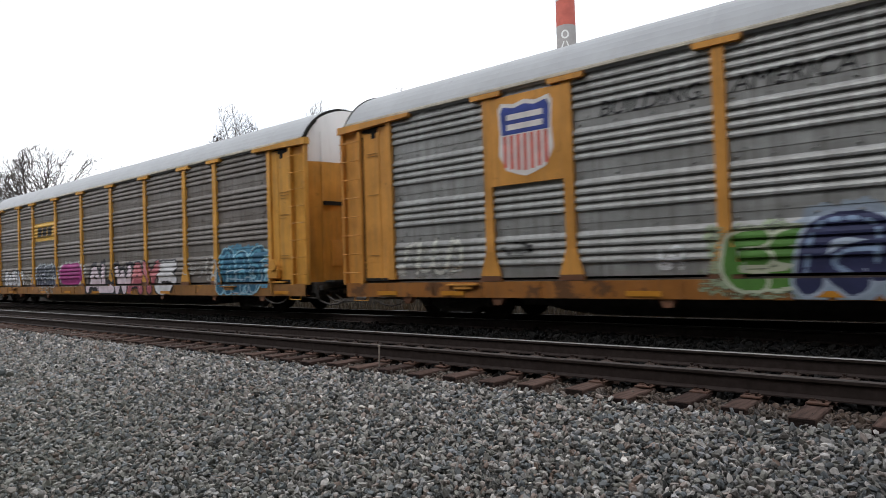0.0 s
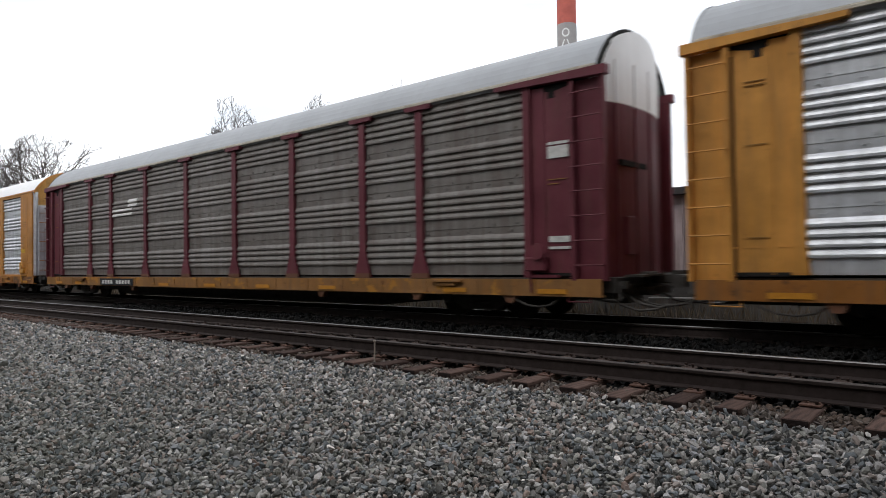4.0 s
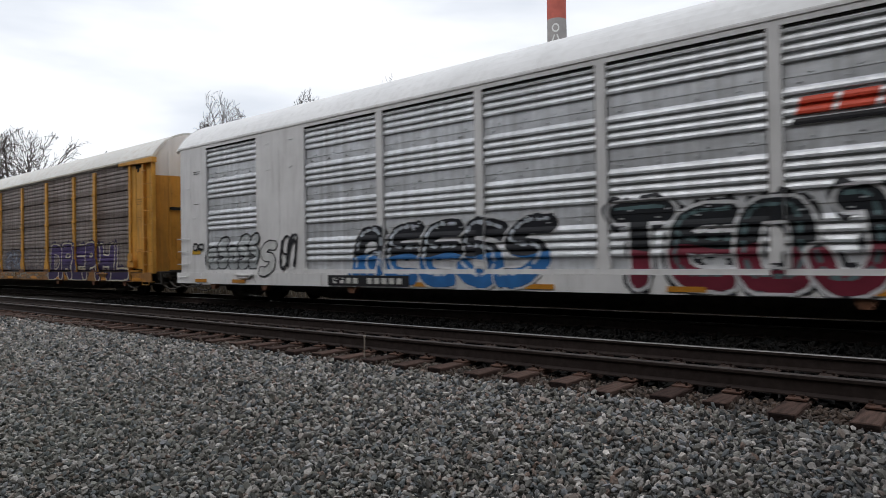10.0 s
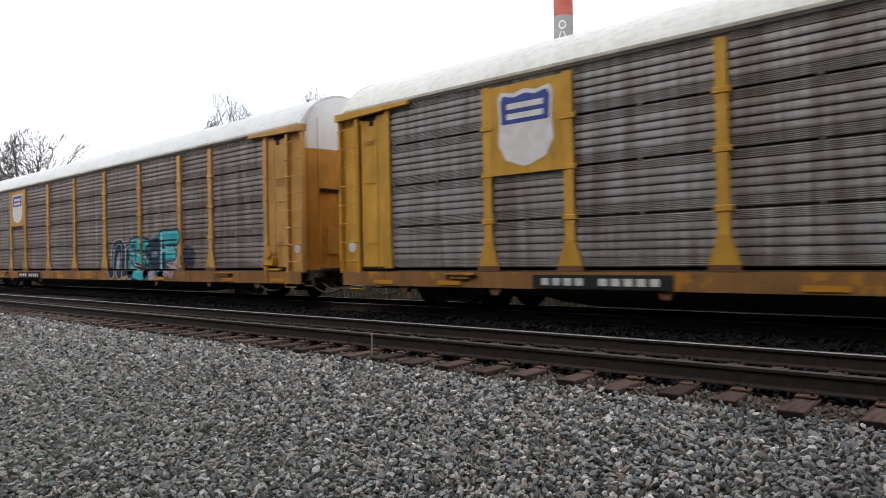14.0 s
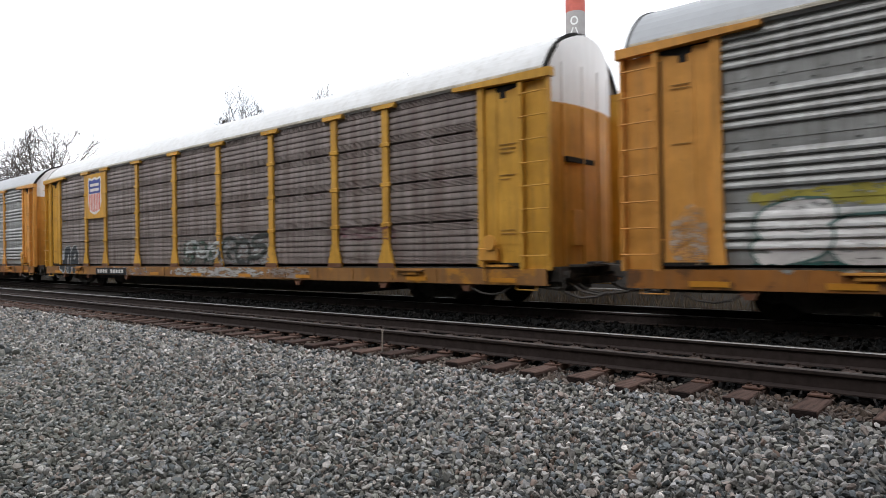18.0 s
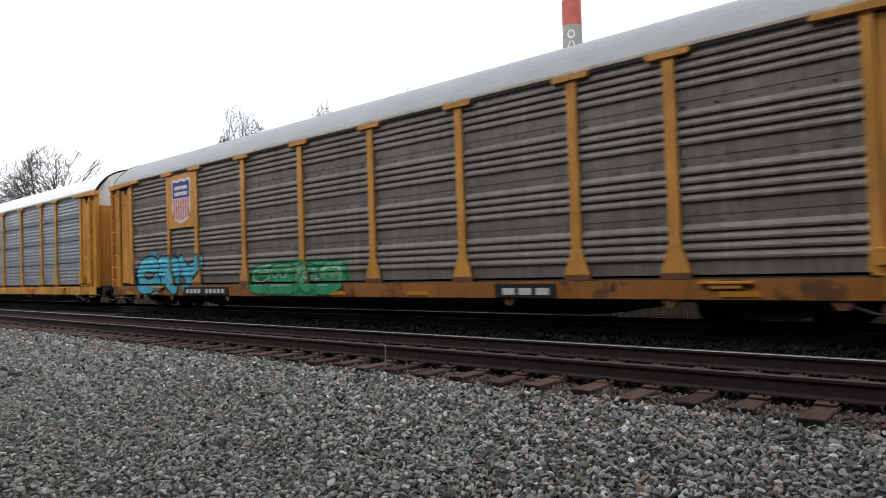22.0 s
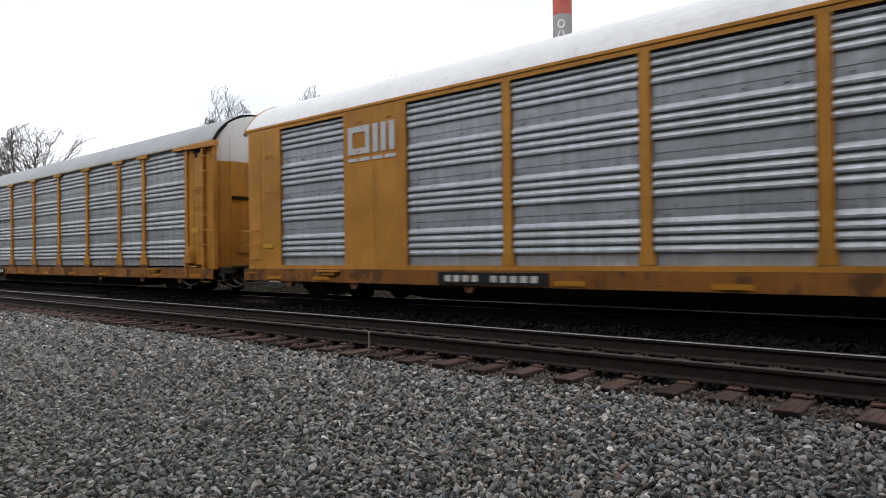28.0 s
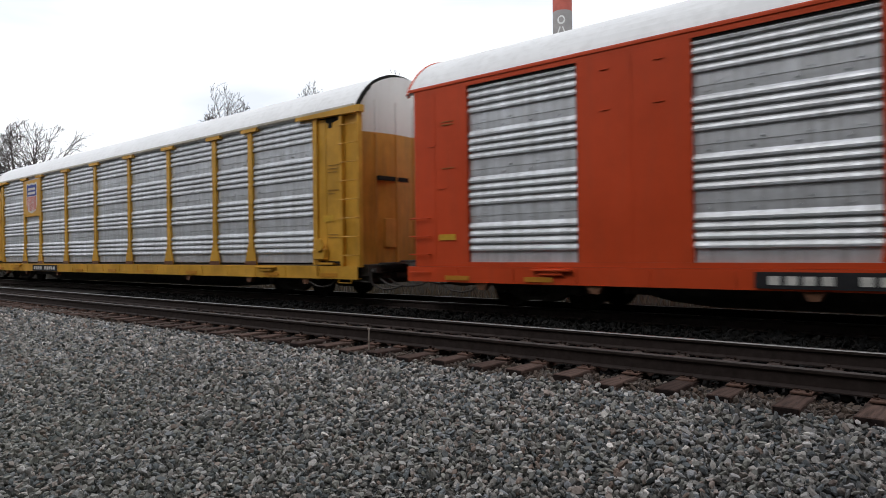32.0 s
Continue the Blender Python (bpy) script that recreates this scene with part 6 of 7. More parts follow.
spray_patch(10, 8.3, 9.4, 0.57, 1.5, (0.07, 0.21, 0.42), 0.05, 91, 0.16)
spray_patch(10, 9.3, 10.2, 0.7, 1.5, (0.10, 0.13, 0.12), 0.4, 92)
spray_patch(10, 7.3, 9.6, 1.55, 2.2, (0.42, 0.38, 0.37), 0.45, 93)
scrawl(10, 7.3, 9.5, 1.6, 2.2, 3, (0.08, 0.05, 0.05), 0.05, 94, 0.3)
spray_patch(10, -12.3, -11.7, 0.95, 1.9, (0.42, 0.34, 0.26), 0.5, 95)
# worn scribbles on the brown car
spray_piece(11, "hd", -11.35, -9.9, 0.57, 1.72, (0.03, 0.035, 0.04), (0.40, 0.41, 0.42), 0.16, 0.05)
spray_patch(11, -1.1, 1.5, 0.88, 1.76, (0.28, 0.29, 0.27), 0.58, 101)
scrawl(11, -0.9, 1.2, 0.92, 1.7, 3, (0.06, 0.09, 0.07), 0.06, 102, 0.3)
scrawl(11, -0.7, 1.4, 1.05, 1.75, 3, (0.44, 0.45, 0.45), 0.045, 103, 0.2)
spray_patch(11, 1.4, 4.1, 0.90, 1.82, (0.36, 0.37, 0.37), 0.45, 104)
scrawl(11, 1.5, 3.8, 0.95, 1.8, 3, (0.05, 0.055, 0.05), 0.07, 105, 0.15)
spray_patch(11, -1.5, 4.0, 0.58, 0.86, (0.44, 0.43, 0.41), 0.35, 106)
spray_patch(11, 4.2, 6.0, 0.58, 0.86, (0.30, 0.25, 0.22), 0.4, 107)
spray_patch(11, -7.4, -3.0, 0.58, 0.86, (0.34, 0.34, 0.35), 0.55, 108)
spray_patch(11, 7.2, 9.2, 1.5, 1.9, (0.16, 0.05, 0.07), 0.6, 109)
# silver and black letters in two rows
spray_piece(12, "eohd", -10.9, -7.8, 1.36, 1.90, (0.30, 0.31, 0.32), (0.020, 0.020, 0.022), 0.11, 0.04, ((0.03, 0.03, 0.032), 0.03), None, (0.52, 0.52, 0.53))
spray_piece(12, "beba", -10.85, -7.7, 0.86, 1.44, (0.30, 0.31, 0.32), (0.020, 0.020, 0.022), 0.11, 0.04, ((0.03, 0.03, 0.032), 0.03), None, (0.52, 0.52, 0.53))
spray_patch(12, -6.5, -3.6, 0.86, 1.55, (0.03, 0.032, 0.036), 0.1, 111, 0.2)
spray_piece(12, "cahd", -6.45, -3.65, 0.88, 1.64, (0.10, 0.105, 0.115), (0.42, 0.43, 0.45), 0.14, 0.045, None, None, None)
spray_patch(12, -6.4, -4.2, 0.57, 0.84, (0.24, 0.27, 0.33), 0.2, 112)
spray_patch(12, -3.7, -1.6, 0.95, 1.55, (0.46, 0.45, 0.44), 0.5, 113)
scrawl(12, -12.35, -11.85, 2.2, 2.95, 1, INK, 0.06, 114, 0.2)
# turquoise letters, then green ones
spray_piece(13, "CRY", -11.25, -6.85, 0.57, 1.92, (0.07, 0.42, 0.56), (0.014, 0.024, 0.04), 0.25, 0.06, None, None, (0.14, 0.50, 0.62), 0.08, 0.0, 0.06, 1.2)
spray_patch(13, -10.4, -9.9, 1.7, 2.05, (0.06, 0.32, 0.44), 0.15, 121, 0.1)
spray_patch(13, -4.0, 0.4, 0.57, 1.52, (0.028, 0.23, 0.10), 0.0, 122, 0.12)
spray_piece(13, "cEab", -3.9, 0.3, 0.60, 1.46, (0.035, 0.30, 0.13), (0.012, 0.06, 0.03), 0.17, 0.035, None, None, (0.22, 0.46, 0.30))
scrawl(13, -3.7, 0.2, 0.95, 1.4, 5, (0.42, 0.52, 0.46), 0.018, 123)
# blue and white over the brown car
spray_patch(15, -4.9, 0.3, 0.57, 1.25, (0.10, 0.27, 0.48), 0.0, 131, 0.16)
spray_piece(15, "aoohd", -4.7, 0.2, 1.15, 2.05, (0.44, 0.47, 0.47), (0.06, 0.08, 0.10), 0.14, 0.04, ((0.40, 0.42, 0.40), 0.05))
spray_patch(15, -0.6, 6.0, 0.57, 1.95, (0.44, 0.45, 0.41), 0.22, 132, 0.2)
spray_piece(15, "bhoade", -0.3, 5.6, 0.57, 1.95, (0.48, 0.50, 0.46), (0.13, 0.12, 0.11), 0.21, 0.035, None, None, (0.58, 0.60, 0.57), 0.06, 0.1)

# the slogan on three grey cars
for k, z in ((0, 3.74), (10, 3.80), (12, 3.80)):
    for word, a, b in (("BUILDING", -6.35, -4.55), ("AMERICA", -4.05, -2.3)):
        drape(CARS[k], "slogan", word_shape(word, 0.0, a, b, z, z + 0.26, 0.25), BLACK_MARK, SPECS[k], 0.005, "faded black slogan lettering")

# striped shields
for k, state in ((0, "fresh"), (5, "worn"), (7, "brown"), (8, "half"), (9, "half"), (10, "fresh"), (11, "fresh"), (12, "fresh"), (13, "fresh"), (19, "fresh")):
    shield(CARS[k], SPECS[k], SPECS[k]["paint"], -8.62, -7.26, 2.74 if k not in (9, 19) else 2.9, 4.47, state)

# plain-shape emblems of the other railways


def emblem_bars(k, x0, x1, z0, z1, mat, field=None, count=3, lean=0.0, bracket=None):
    car, spec = CARS[k], SPECS[k]
    if field is not None:
        drape(car, "emblem_field", bar(x0, x1, z0, z1), field, spec, 0.004)
    dx, dz = (x1 - x0) * 0.14, (z1 - z0) * 0.25
    w = (x1 - x0 - 2 * dx) / count
    for i in range(count):
        a = x0 + dx + w * i
        drape(car, "emblem_bar", bar(a + w * 0.08, a + w * 0.92, z0 + dz, z1 - dz, lean), mat, spec, 0.008)
    if bracket is not None:
        t = (x1 - x0) * 0.035
        for a, s in ((x0, 1), (x1, -1)):
            drape(car, "emblem_bracket", merged([bar(min(a, a + s * t), max(a, a + s * t), z0, z1), bar(min(a, a + s * 3 * t), max(a, a + s * 3 * t), z0, z0 + t), bar(min(a, a + s * 3 * t), max(a, a + s * 3 * t), z1 - t, z1)]), bracket, spec, 0.008)


FIELD_YELLOW = plain("emblem_yellow", (0.60, 0.36, 0.06), 0.55, 0, 0.15, 4.0)
EMBLEM_GREY = plain("faded_emblem_grey", (0.085, 0.088, 0.095), 0.6)
FIELD_WHITE = plain("emblem_white", (0.62, 0.62, 0.62), 0.55, 0, 0.12, 4.0)
emblem_bars(1, -6.86, -4.34, 2.86, 3.66, BLACK_MARK, FIELD_YELLOW, 3, 0.15)
emblem_bars(4, -9.0 + 0.12, -7.35, 3.0, 3.76, BLACK_MARK, None, 3, 0.2, BLACK_MARK)
emblem_bars(14, -6.7, -4.3, 2.92, 3.58, BLACK_MARK, FIELD_WHITE, 3, 0.15, BLACK_MARK)
emblem_bars(15, -6.8, -5.0, 2.95, 3.65, plain("emblem_gold", (0.45, 0.30, 0.06), 0.6), None, 4, 0.0)
for k in (2, 6, 18):
    a, z = (4.55, 3.14)
    drape(CARS[k], "emblem_stripe", bar(a - 0.05, a + 2.05, z - 0.10, z - 0.01, 0.3), BLACK_MARK, SPECS[k], 0.006)
    for i in range(4):
        drape(CARS[k], "emblem_bar", bar(a + 0.55 * i, a + 0.55 * i + 0.47, z + 0.04, z + 0.30, 0.3), LOGO_RED, SPECS[k], 0.008)
for i in range(8):
    drape(CARS[17], "emblem_bar", bar(-6.62 + 0.28 * i, -6.48 + 0.28 * i, 2.90, 3.10 + (0.10 if i == 0 else 0), 0.15), EMBLEM_GREY, SPECS[17], 0.008)
# a plain white ring, a block of bars and a dashed line
drape(CARS[16], "emblem_ring", merged([bar(-8.86, -8.70, 3.55, 4.20), bar(-8.26, -8.10, 3.55, 4.20), bar(-8.70, -8.26, 4.06, 4.20), bar(-8.70, -8.26, 3.55, 3.69)]), FIELD_WHITE, SPECS[16], 0.008)
for i in range(3):
    drape(CARS[16], "emblem_bar", bar(-8.00 + 0.27 * i, -7.82 + 0.27 * i, 3.55, 4.20), FIELD_WHITE, SPECS[16], 0.008)
for i in range(4):
    drape(CARS[16], "emblem_dash", bar(-8.86 + 0.42 * i, -8.52 + 0.42 * i, 3.38, 3.46), FIELD_WHITE, SPECS[16], 0.008)
# a small pale emblem on the maroon car and dark-field plates on two sills
drape(CARS[3], "emblem_bar", merged([bar(-6.9, -5.3, 3.05, 3.14), bar(-6.9, -5.3, 3.22, 3.31), bar(-5.6, -4.9, 3.35, 3.62)]), WHITE_MARK, SPECS[3], 0.008)
for z0, z1 in ((3.35, 3.40), (3.10, 3.32), (1.55, 1.66), (1.42, 1.47)):
    flat_mark(CARS[3], "stencil_bar", rect(12.0, 12.45, z0, z1), WHITE_MARK, -1.524)
flat_mark(CARS[13], "owner_field", rect(5.1, 6.55, 0.57, 0.83), BLACK_MARK, -1.602)
for i in range(3):
    flat_mark(CARS[13], "owner_bar", rect(5.3 + 0.4 * i, 5.6 + 0.4 * i, 0.62, 0.75), WHITE_MARK, -1.610)
    flat_mark(CARS[14], "owner_bar", rect(5.2 + 0.34 * i, 5.40 + 0.34 * i, 0.60, 0.80), LOGO_RED, -1.602)
# placards on the corner panels
for k in (4, 6, 14, 16, 17, 18, 19):
    y = -1.574 if SPECS[k]["style"] == "flush" else -1.522
    flat_mark(CARS[k], "placard", rect(11.72 if SPECS[k]["style"] == "flush" else 11.8, 12.2, 1.95, 2.10), SIGN_YELLOW, y)
    flat_mark(CARS[k], "placard", rect(-12.4, -11.95, 1.42, 1.54), SIGN_YELLOW, y)

# white chalk-paint spots on ladders and a pale block on a corner
for k, x, r, mat in ((8, 12.86, 0.135, FIELD_WHITE), (8, -12.86, 0.135, FIELD_WHITE), (9, 12.86, 0.12, WHITE_MARK)):
    flat_mark(CARS[k], "white_spot", [(x + r * math.cos(0.5236 * i), 1.46 + r * math.sin(0.5236 * i)) for i in range(12)], mat, -1.482)
for i in range(5):
    flat_mark(CARS[12], "white_bar", rect(-12.28, -11.82, 1.62 + 0.085 * i, 1.685 + 0.085 * i), WHITE_MARK, -1.524)

# bare primer on the patched car's corner, post and sill
for x0, x1, z0, z1, mat, y in ((-12.44, -11.95, 0.96, 2.30, P_BROWN, -1.520), (-12.44, -11.95, 2.31, 2.72, P_BRIGHT, -1.520), (-12.44, -11.66, 2.73, 3.9, P_BROWN, -1.514),
                               (-8.98, -8.78, 0.95, 2.35, P_BROWN, -1.562), (-13.15, -12.6, 0.9, 3.2, P_BROWN, -1.476), (-10.6, -8.9, 0.57, 0.86, P_BRIGHT, -1.580), (-4.4, -3.2, 0.57, 0.86, P_BRIGHT, -1.580)):
    flat_mark(CARS[5], "primer_patch", rect(x0, x1, z0, z1), mat, y, 0.006)



def true_height(z):
    """Heights over the rail: the drawings above stand a little low for a nineteen-foot car."""
    return z * 0.9254 if z < 0.5 else 0.4627 + (z - 0.5) * 1.0353


BUILT_TO_LENGTH = ("roof", "eave", "side_sill", "underframe", "end_", "door_rib", "coupler", "reflector", "brake_hose", "sill_", "side_panel", "side_post", "gusset", "post_cap", "side_frame", "panel_gap", "grab_iron", "hand_brake")


def set_heights():
    """Bring every part to its true height, and the corner fittings out to the ends of the older cars."""
    done = set()
    for car, spec in zip(CARS, SPECS):
        for ob in car.children_recursive:
            if ob.name.startswith("truck") or ob.parent.name.startswith("truck"):
                continue
            offset = abs(ob.location.z) > 1e-6
            if offset:
                ob.location.z = true_height(ob.location.z)
            if ob.data.name in done:
                continue
            done.add(ob.data.name)
            out = 0.22 if spec["style"] == "old" and not ob.name.startswith(BUILT_TO_LENGTH) else 0.0
            for v in ob.data.vertices:
                if not offset:
                    v.co.z = true_height(v.co.z)
                if abs(v.co.x) > 11.4:
                    v.co.x += math.copysign(out, v.co.x)


set_heights()

# ---------------- what stands beyond the tracks ----------------


def build_chimney():
    c = tagged(new("smokestack"), "tall round smokestack in bands of red and pale grey", "chimney")
    c.location = (-74.5, 130.2, -2.0)
    grey, red = plain("weathered_stack_concrete", (0.36, 0.34, 0.33), 0.85, 0, 0.12, 0.6), plain("faded_red_stack_paint", (0.50, 0.12, 0.09), 0.75, 0, 0.15, 0.5)
    pale = plain("pale_stack_paint", (0.48, 0.47, 0.45), 0.8, 0, 0.1, 0.6)
    for z0, z1, mat in ((0, 55.4, grey), (55.4, 61.0, red), (61.0, 66.5, pale), (66.5, 72.0, red)):
        bm = bmesh.new()
        r = lambda z: 2.45 - 0.006 * z
        bmesh.ops.create_cone(bm, cap_ends=True, segments=40, radius1=r(z0), radius2=r(z1), depth=z1 - z0, matrix=Matrix.Translation((0, 0, (z0 + z1) / 2)))
        part("stack_band", bm, mat, c, smooth=False)
    face = Vector((74.5, -130.2, 0)).normalized()
    side = Vector((face.y, -face.x, 0)) * -1
    white = plain("white_stack_lettering", (0.75, 0.75, 0.73), 0.8)
    bm = bmesh.new()
    k = 26
    for i in range(k):
        a, b = 2 * math.pi * i / k, 2 * math.pi * (i + 1) / k
        quad = []
        for ang, rad in ((a, 0.62), (b, 0.62), (b, 0.98), (a, 0.98)):
            u = side * (rad * math.cos(ang) * 0.85 - 0.25)
            d = math.sqrt(max(0.1, 2.16 ** 2 - u.length ** 2))
            quad.append(bm.verts.new(u + face * d + Vector((0, 0, 53.2 + rad * math.sin(ang)))))
        bm.faces.new(quad)
    part("lettering", bm, white, c)
    bm = bmesh.new()
    for s in (-1, 1):
        p = [side * (-0.25 + s * 0.12) + Vector((0, 0, 51.7)), side * (-0.25 + s * 0.4) + Vector((0, 0, 51.7)), side * (-0.25 + s * 0.95) + Vector((0, 0, 50.2)), side * (-0.25 + s * 0.65) + Vector((0, 0, 50.2))]
        bm.faces.new([bm.verts.new(v + face * 2.16) for v in p])
    part("lettering", bm, white, c)


BARK = plain("grey_brown_bark", (0.105, 0.09, 0.082), 0.9, 0, 0.3, 6.0)


def grow(segments, p, d, length, r, level, rng, spread, lift, within):
    """Grow one branch in crooked steps; it sends side twigs off, forks at its end and stops at the crown's outline."""
    steps = 4 if level > 1 else 3
    for i in range(steps):
        sway = Vector((rng.gauss(0, 1), rng.gauss(0, 1), rng.gauss(0, 1))) * 0.095
        d = (d + sway + Vector((0, 0, lift))).normalized()
        q = p + d * (length / steps)
        if not within(q):
            return
        segments.append((p, q, r, r * 0.9))
        p, r = q, r * 0.9
        if level > 0 and rng.random() < 0.5:
            fork(segments, p, d, length * rng.uniform(0.45, 0.75), r * 0.62, level - 1, rng, spread * 1.3, lift, within)
    if level > 0:
        for _ in range(2 if rng.random() < 0.65 else 3):
            fork(segments, p, d, length * rng.uniform(0.65, 0.9), r * 0.7, level - 1, rng, spread, lift, within)


def fork(segments, p, d, length, r, level, rng, spread, lift, within):
    u = d.orthogonal().normalized()
    a = rng.uniform(0, 6.2832)
    side = u * math.cos(a) + d.cross(u) * math.sin(a)
    turn = spread * rng.uniform(0.6, 1.3)
    grow(segments, p, (d * math.cos(turn) + side * math.sin(turn)).normalized(), length, r, level, rng, spread, lift, within)


def bare_tree(x, y, top, width, low, seed, label, levels=4, thick=0.11, fine=0.010, open_angle=0.9, lift=0.03, limbs=7, stem=0.34, spread=0.5):
    """A leafless tree: a trunk, limbs that open like a fan and a rounded, uneven crown of fine twigs from low to top."""
    rng = random.Random(seed)
    t = tagged(new("bare_tree"), label, "tree", "bare trees behind the tracks")
    z0 = ground_height(x, y) - 0.1
    t.location = (x, y, z0)
    high, reach = top - z0 - low, width / 2

    def within(p):
        out = math.sqrt((p.x / reach) ** 2 + (p.y / reach) ** 2 + (max(0.0, p.z - low) / high) ** 2 + (max(0.0, low - p.z) / (0.35 * high)) ** 2)
        return out < 0.96 + 0.2 * noise.noise(p * (3.2 / high) + Vector((seed, 0, 0)))
    segments = []
    for i in range(limbs):
        a = 2.4 * i + rng.uniform(-0.3, 0.3)
        tilt = open_angle * math.sqrt((i + 0.3) / limbs) * rng.uniform(0.9, 1.1)
        grow(segments, Vector((0, 0, low)), Vector((math.cos(a) * math.sin(tilt), math.sin(a) * math.sin(tilt), math.cos(tilt))), high * stem, thick, levels, rng, spread, lift, within)
    verts, faces = [], []
    for a, b, r0, r1 in segments:
        d = (b - a).normalized()
        u = d.orthogonal().normalized()
        v = d.cross(u)
        n = 5 if r0 > 0.05 else 3
        k = len(verts)
        for p, r in ((a, max(r0, fine)), (b, max(r1, fine))):
            verts += [tuple(p + (u * math.cos(6.2832 * j / n) + v * math.sin(6.2832 * j / n)) * r) for j in range(n)]
        faces += [(k + j, k + (j + 1) % n, k + n + (j + 1) % n, k + n + j) for j in range(n)]
    me = bpy.data.meshes.new("crown")
    me.from_pydata(verts, [], faces)
    me.materials.append(None)
    place("crown", me, BARK, t)
    bm = bmesh.new()
    bmesh.ops.create_cone(bm, cap_ends=True, segments=10, radius1=thick * 2.2, radius2=thick * 1.2, depth=low + 0.3, matrix=Matrix.Translation((0, 0, low / 2)))
    part("trunk", bm, BARK, t)
    return t


def build_beyond():
    build_chimney()
    bare_tree(-86.0, 29.0, 17.7, 18.5, 7.5, 11, "wide bare winter tree beyond the train", 4, 0.14, 0.019, 1.35, 0.0, 13, 0.40, 0.40)
    bare_tree(-94.5, 24.1, 12.8, 17.0, 4.5, 12, "bare winter tree at the far end of the train", 4, 0.13, 0.022, 1.2, 0.0, 11, 0.38, 0.40)
    bare_tree(-59.2, 37.0, 18.2, 6.6, 11.0, 13, "slender bare tree rising over the roofs", 4, 0.07, 0.016, 0.85, 0.02, 9, 0.36, 0.36)
    bare_tree(-61.9, 50.2, 21.4, 6.0, 13.5, 14, "bare treetop just above the car roofs", 4, 0.06, 0.016, 0.85, 0.02, 9, 0.36, 0.36)
    bare_tree(-82.4, 36.5, 14.7, 5.0, 9.0, 15, "small distant bare treetop", 4, 0.08, 0.018, 0.8, 0.03, 7, 0.36, 0.36)
    bare_tree(-49.8, 50.7, 21.6, 6.0, 14.0, 16, "thin bare tree with sparse upper twigs", 3, 0.06, 0.014, 0.7, 0.03, 6, 0.36, 0.36)
    bare_tree(-4.0, 18.9, 8.6, 3.8, 1.8, 17, "bare tree in front of the shed behind the train", 5, 0.045, 0.005, 0.62, 0.0, 6, 0.34, 0.48)
    bare_tree(-2.3, 19.3, 8.8, 4.6, 1.2, 18, "bare many-stemmed tree against the shed wall", 5, 0.05, 0.006, 0.7, 0.0, 7, 0.36, 0.5)
    # shed of upright metal sheets
    shed = tagged(new("shed"), "long low shed clad in pinkish-grey upright metal sheets", "building")
    shed.location = (0, 20.7, 0)
    clad = paint("pinkish_grey_cladding", (0.34, 0.27, 0.27), grime_part=0.5, rust=0.1)
    bm = bmesh.new()
    box(bm, -0.46, 0.46, 0.0, 0.06, 0.38, 3.2)
    for x in (-0.44, -0.15, 0.15, 0.44):
        box(bm, x - 0.02, x + 0.02, -0.03, 0.01, 0.38, 3.2)
    me = finish("wall_sheet", bm)
    for i in range(26):
        place("wall_sheet", me, clad, shed, pose(-13.0 + 0.93 * i, 0, 0))
    bm = bmesh.new()
    box(bm, -13.6, 11.0, -0.05, 6.0, -0.7, 0.37)
    part("foundation", bm, plain("shed_foundation", (0.05, 0.046, 0.043), 0.9), shed)
    bm = bmesh.new()
    box(bm, -13.46, 10.7, 0.07, 6.0, 0.37, 3.2)
    part("core", bm, clad, shed)
    bm = bmesh.new()
    prism(bm, [(-13.8, 3.2), (11.2, 3.2), (11.2, 3.42), (-13.8, 3.42)], -0.35, 6.3)
    part("roof", bm, plain("dark_shed_roof", (0.05, 0.045, 0.045), 0.8), shed)
    # low block wall along the far track
    wall = tagged(new("wall_low"), "low wall of pale weathered concrete blocks beside the far track", "wall", kind="structure")
    wall.location = (0, 17.0, 0)
    block = finish("block", (lambda b: (box(b, -0.585, 0.585, -0.15, 0.15, -0.75, 0.16, 0.02), b)[1])(bmesh.new()))
    conc = paint("weathered_block_concrete", (0.13, 0.125, 0.118), rough=0.85, grime_part=0.7, rust=0.02)
    rng = random.Random(4)
    for i in range(60):
        place("block", block, conc, wall, pose(-62 + 1.2 * i, rng.uniform(-0.03, 0.03), rng.uniform(-0.05, 0.05)))
    # dry weeds before it
    rows, faces = [], []
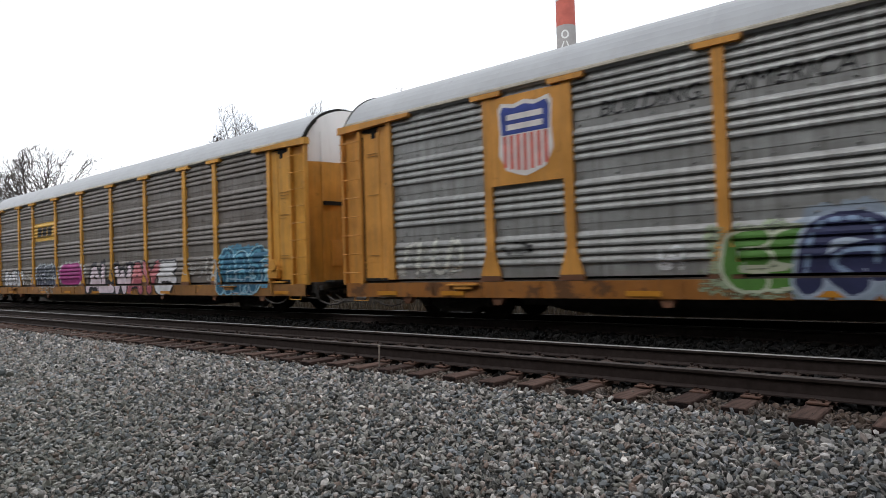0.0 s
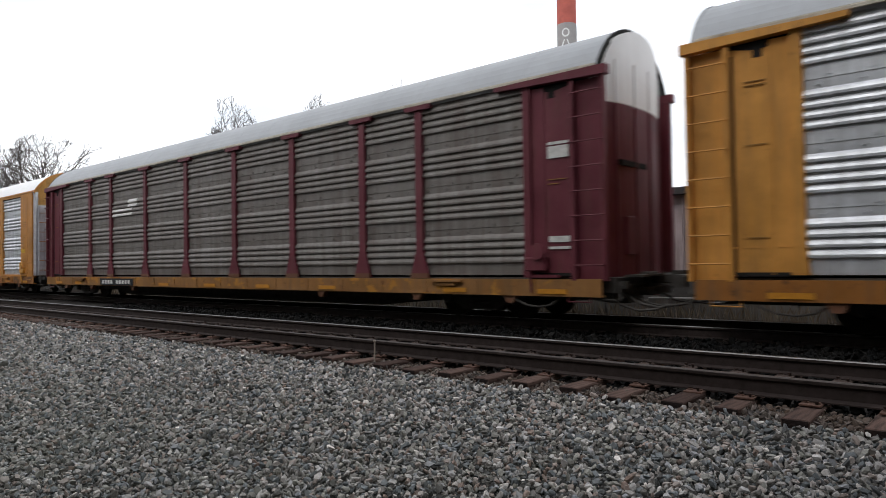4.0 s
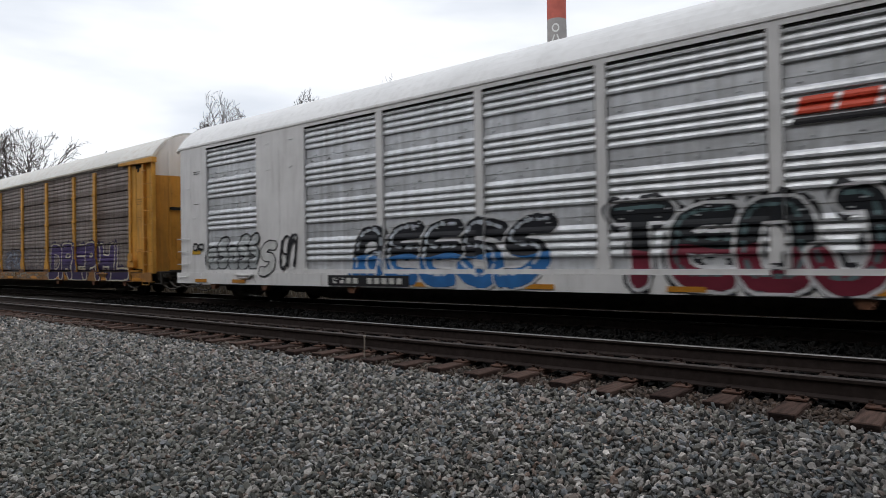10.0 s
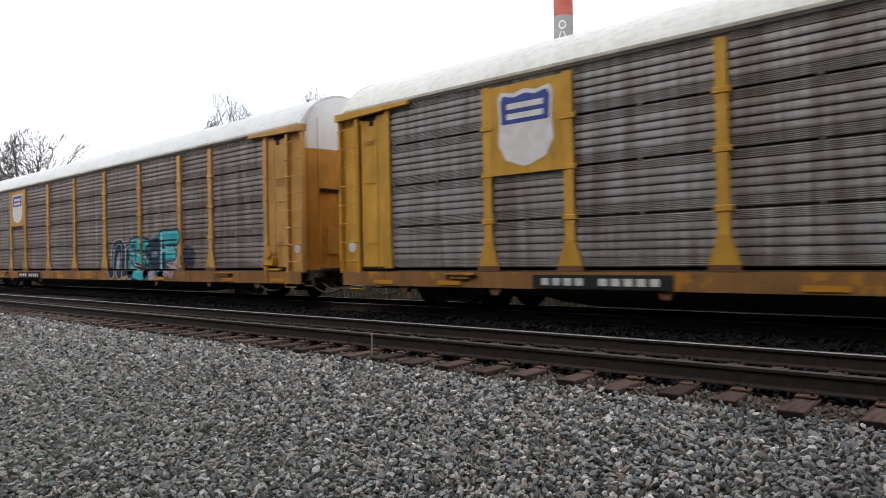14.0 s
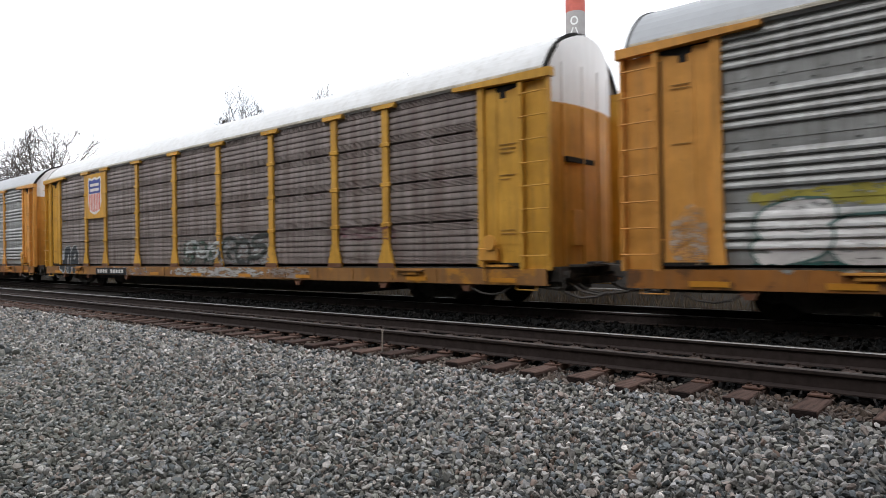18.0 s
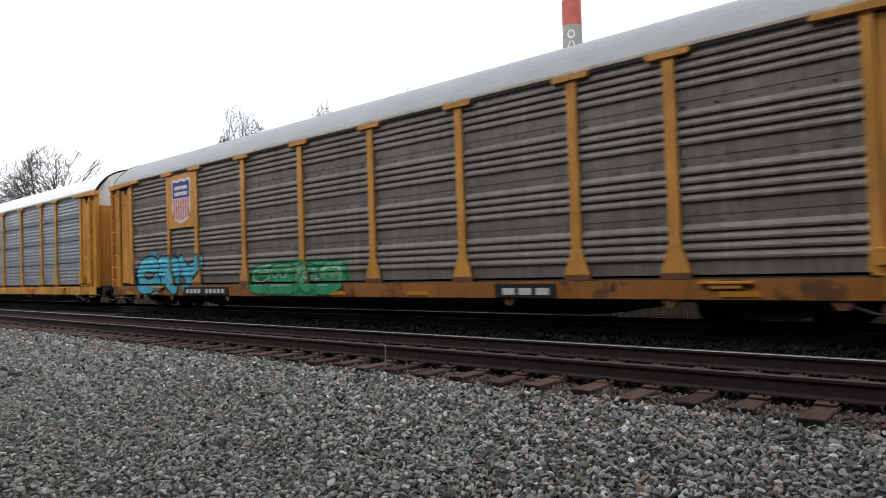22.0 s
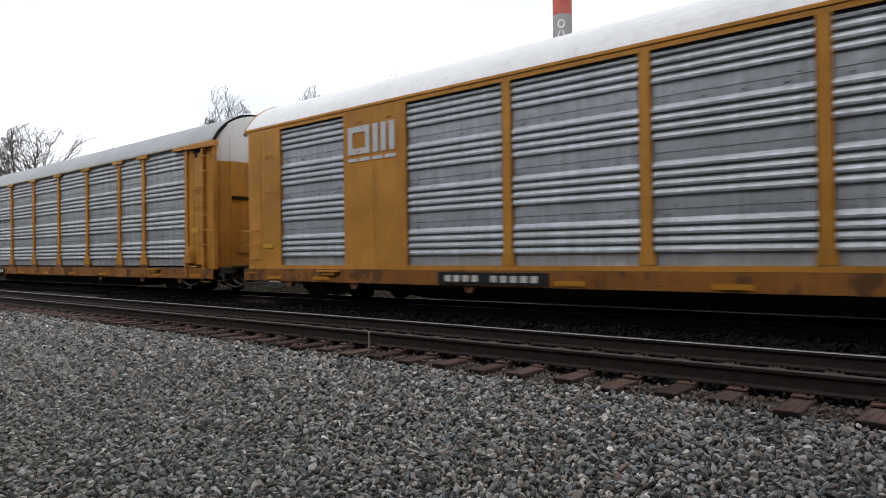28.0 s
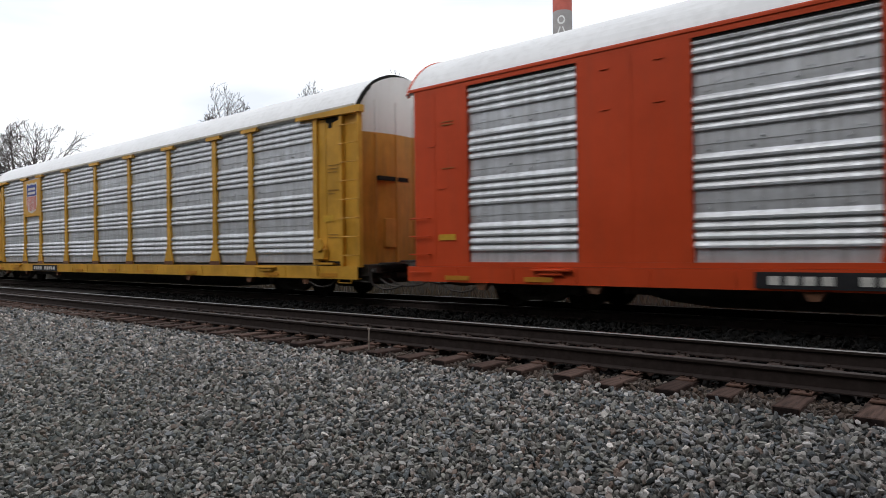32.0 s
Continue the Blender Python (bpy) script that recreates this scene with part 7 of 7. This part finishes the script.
    for i in range(5200):
        x, y = rng.uniform(-40, 8), rng.uniform(15.8, 16.75)
        h, a, w = rng.uniform(0.15, 0.62), rng.uniform(0, 6.28), rng.uniform(0.004, 0.010)
        z = ground_height(x, y) - 0.03
        lx, ly = rng.uniform(-0.4, 0.4) * h, rng.uniform(-0.3, 0.3) * h
        k = len(rows)
        rows += [(x - w * math.cos(a), y - w * math.sin(a), z), (x + w * math.cos(a), y + w * math.sin(a), z), (x + lx * 0.4 + w * 0.8 * math.cos(a), y + ly * 0.4, z + h * 0.6), (x + lx, y + ly, z + h)]
        faces += [(k, k + 1, k + 2), (k, k + 2, k + 3)]
    me = bpy.data.meshes.new("dry_weeds")
    me.from_pydata(rows, [], faces)
    me.materials.append(plain("dry_weed_stalks", (0.13, 0.105, 0.075), 0.9, 0, 0.4, 3.0))
    tagged(new("dry_weeds", me), "dry brown weeds along the low wall", "weeds", kind="stuff")
    # unseen dark blocks added at the camera's back to cut low sky light
    bm = bmesh.new()
    box(bm, -420, -30, -18.0, -14.0, -1.0, 14.0)
    box(bm, -30, -12, -18.0, -14.0, -1.0, 15.5)
    # taller blocks towards +x, to dim that side more
    box(bm, -12, -5, -18.0, -12.0, -1.0, 18.0)
    box(bm, -5, 18, -18.0, -12.0, -1.0, 22.5)
    box(bm, 7, 18, -12.0, 5.0, -1.0, 22.5)
    tagged(part("backdrop", bm, plain("dark_bank", (0.045, 0.042, 0.032), 0.95, 0, 0.4, 0.4), None, "added dark blocks, out of view, that cut light from behind"), kind="structure")


build_beyond()

build_near, build_far = build_track(NEAR_TRACK, True), build_track(FAR_TRACK, False)
build_marker()
build_stones()


def motions():
    """The whole train rolls past; its wheels turn with the distance run."""
    for k, car in enumerate(CARS):
        walk(car, [(t, pose(train_at(t) - CAR_PITCH * k, FAR_TRACK, 0)) for t in range(33)])
    for alike, x in zip(WHEELS, (-0.865, 0.865)):
        rows = []
        for i in range(961):
            turn = (train_at(i / 30) - train_at(0)) / 0.42
            rows.append((i / 30, Matrix.Translation((x, 0, 0.42)) @ Matrix.Rotation(turn, 4, "Y")))
        walk(alike[0], rows)
        keyed = alike[0].animation_data
        for other in alike[1:]:
            other.rotation_mode = "QUATERNION"
            other.animation_data_create()
            other.animation_data.action, other.animation_data.action_slot = keyed.action, keyed.action_slot


motions()
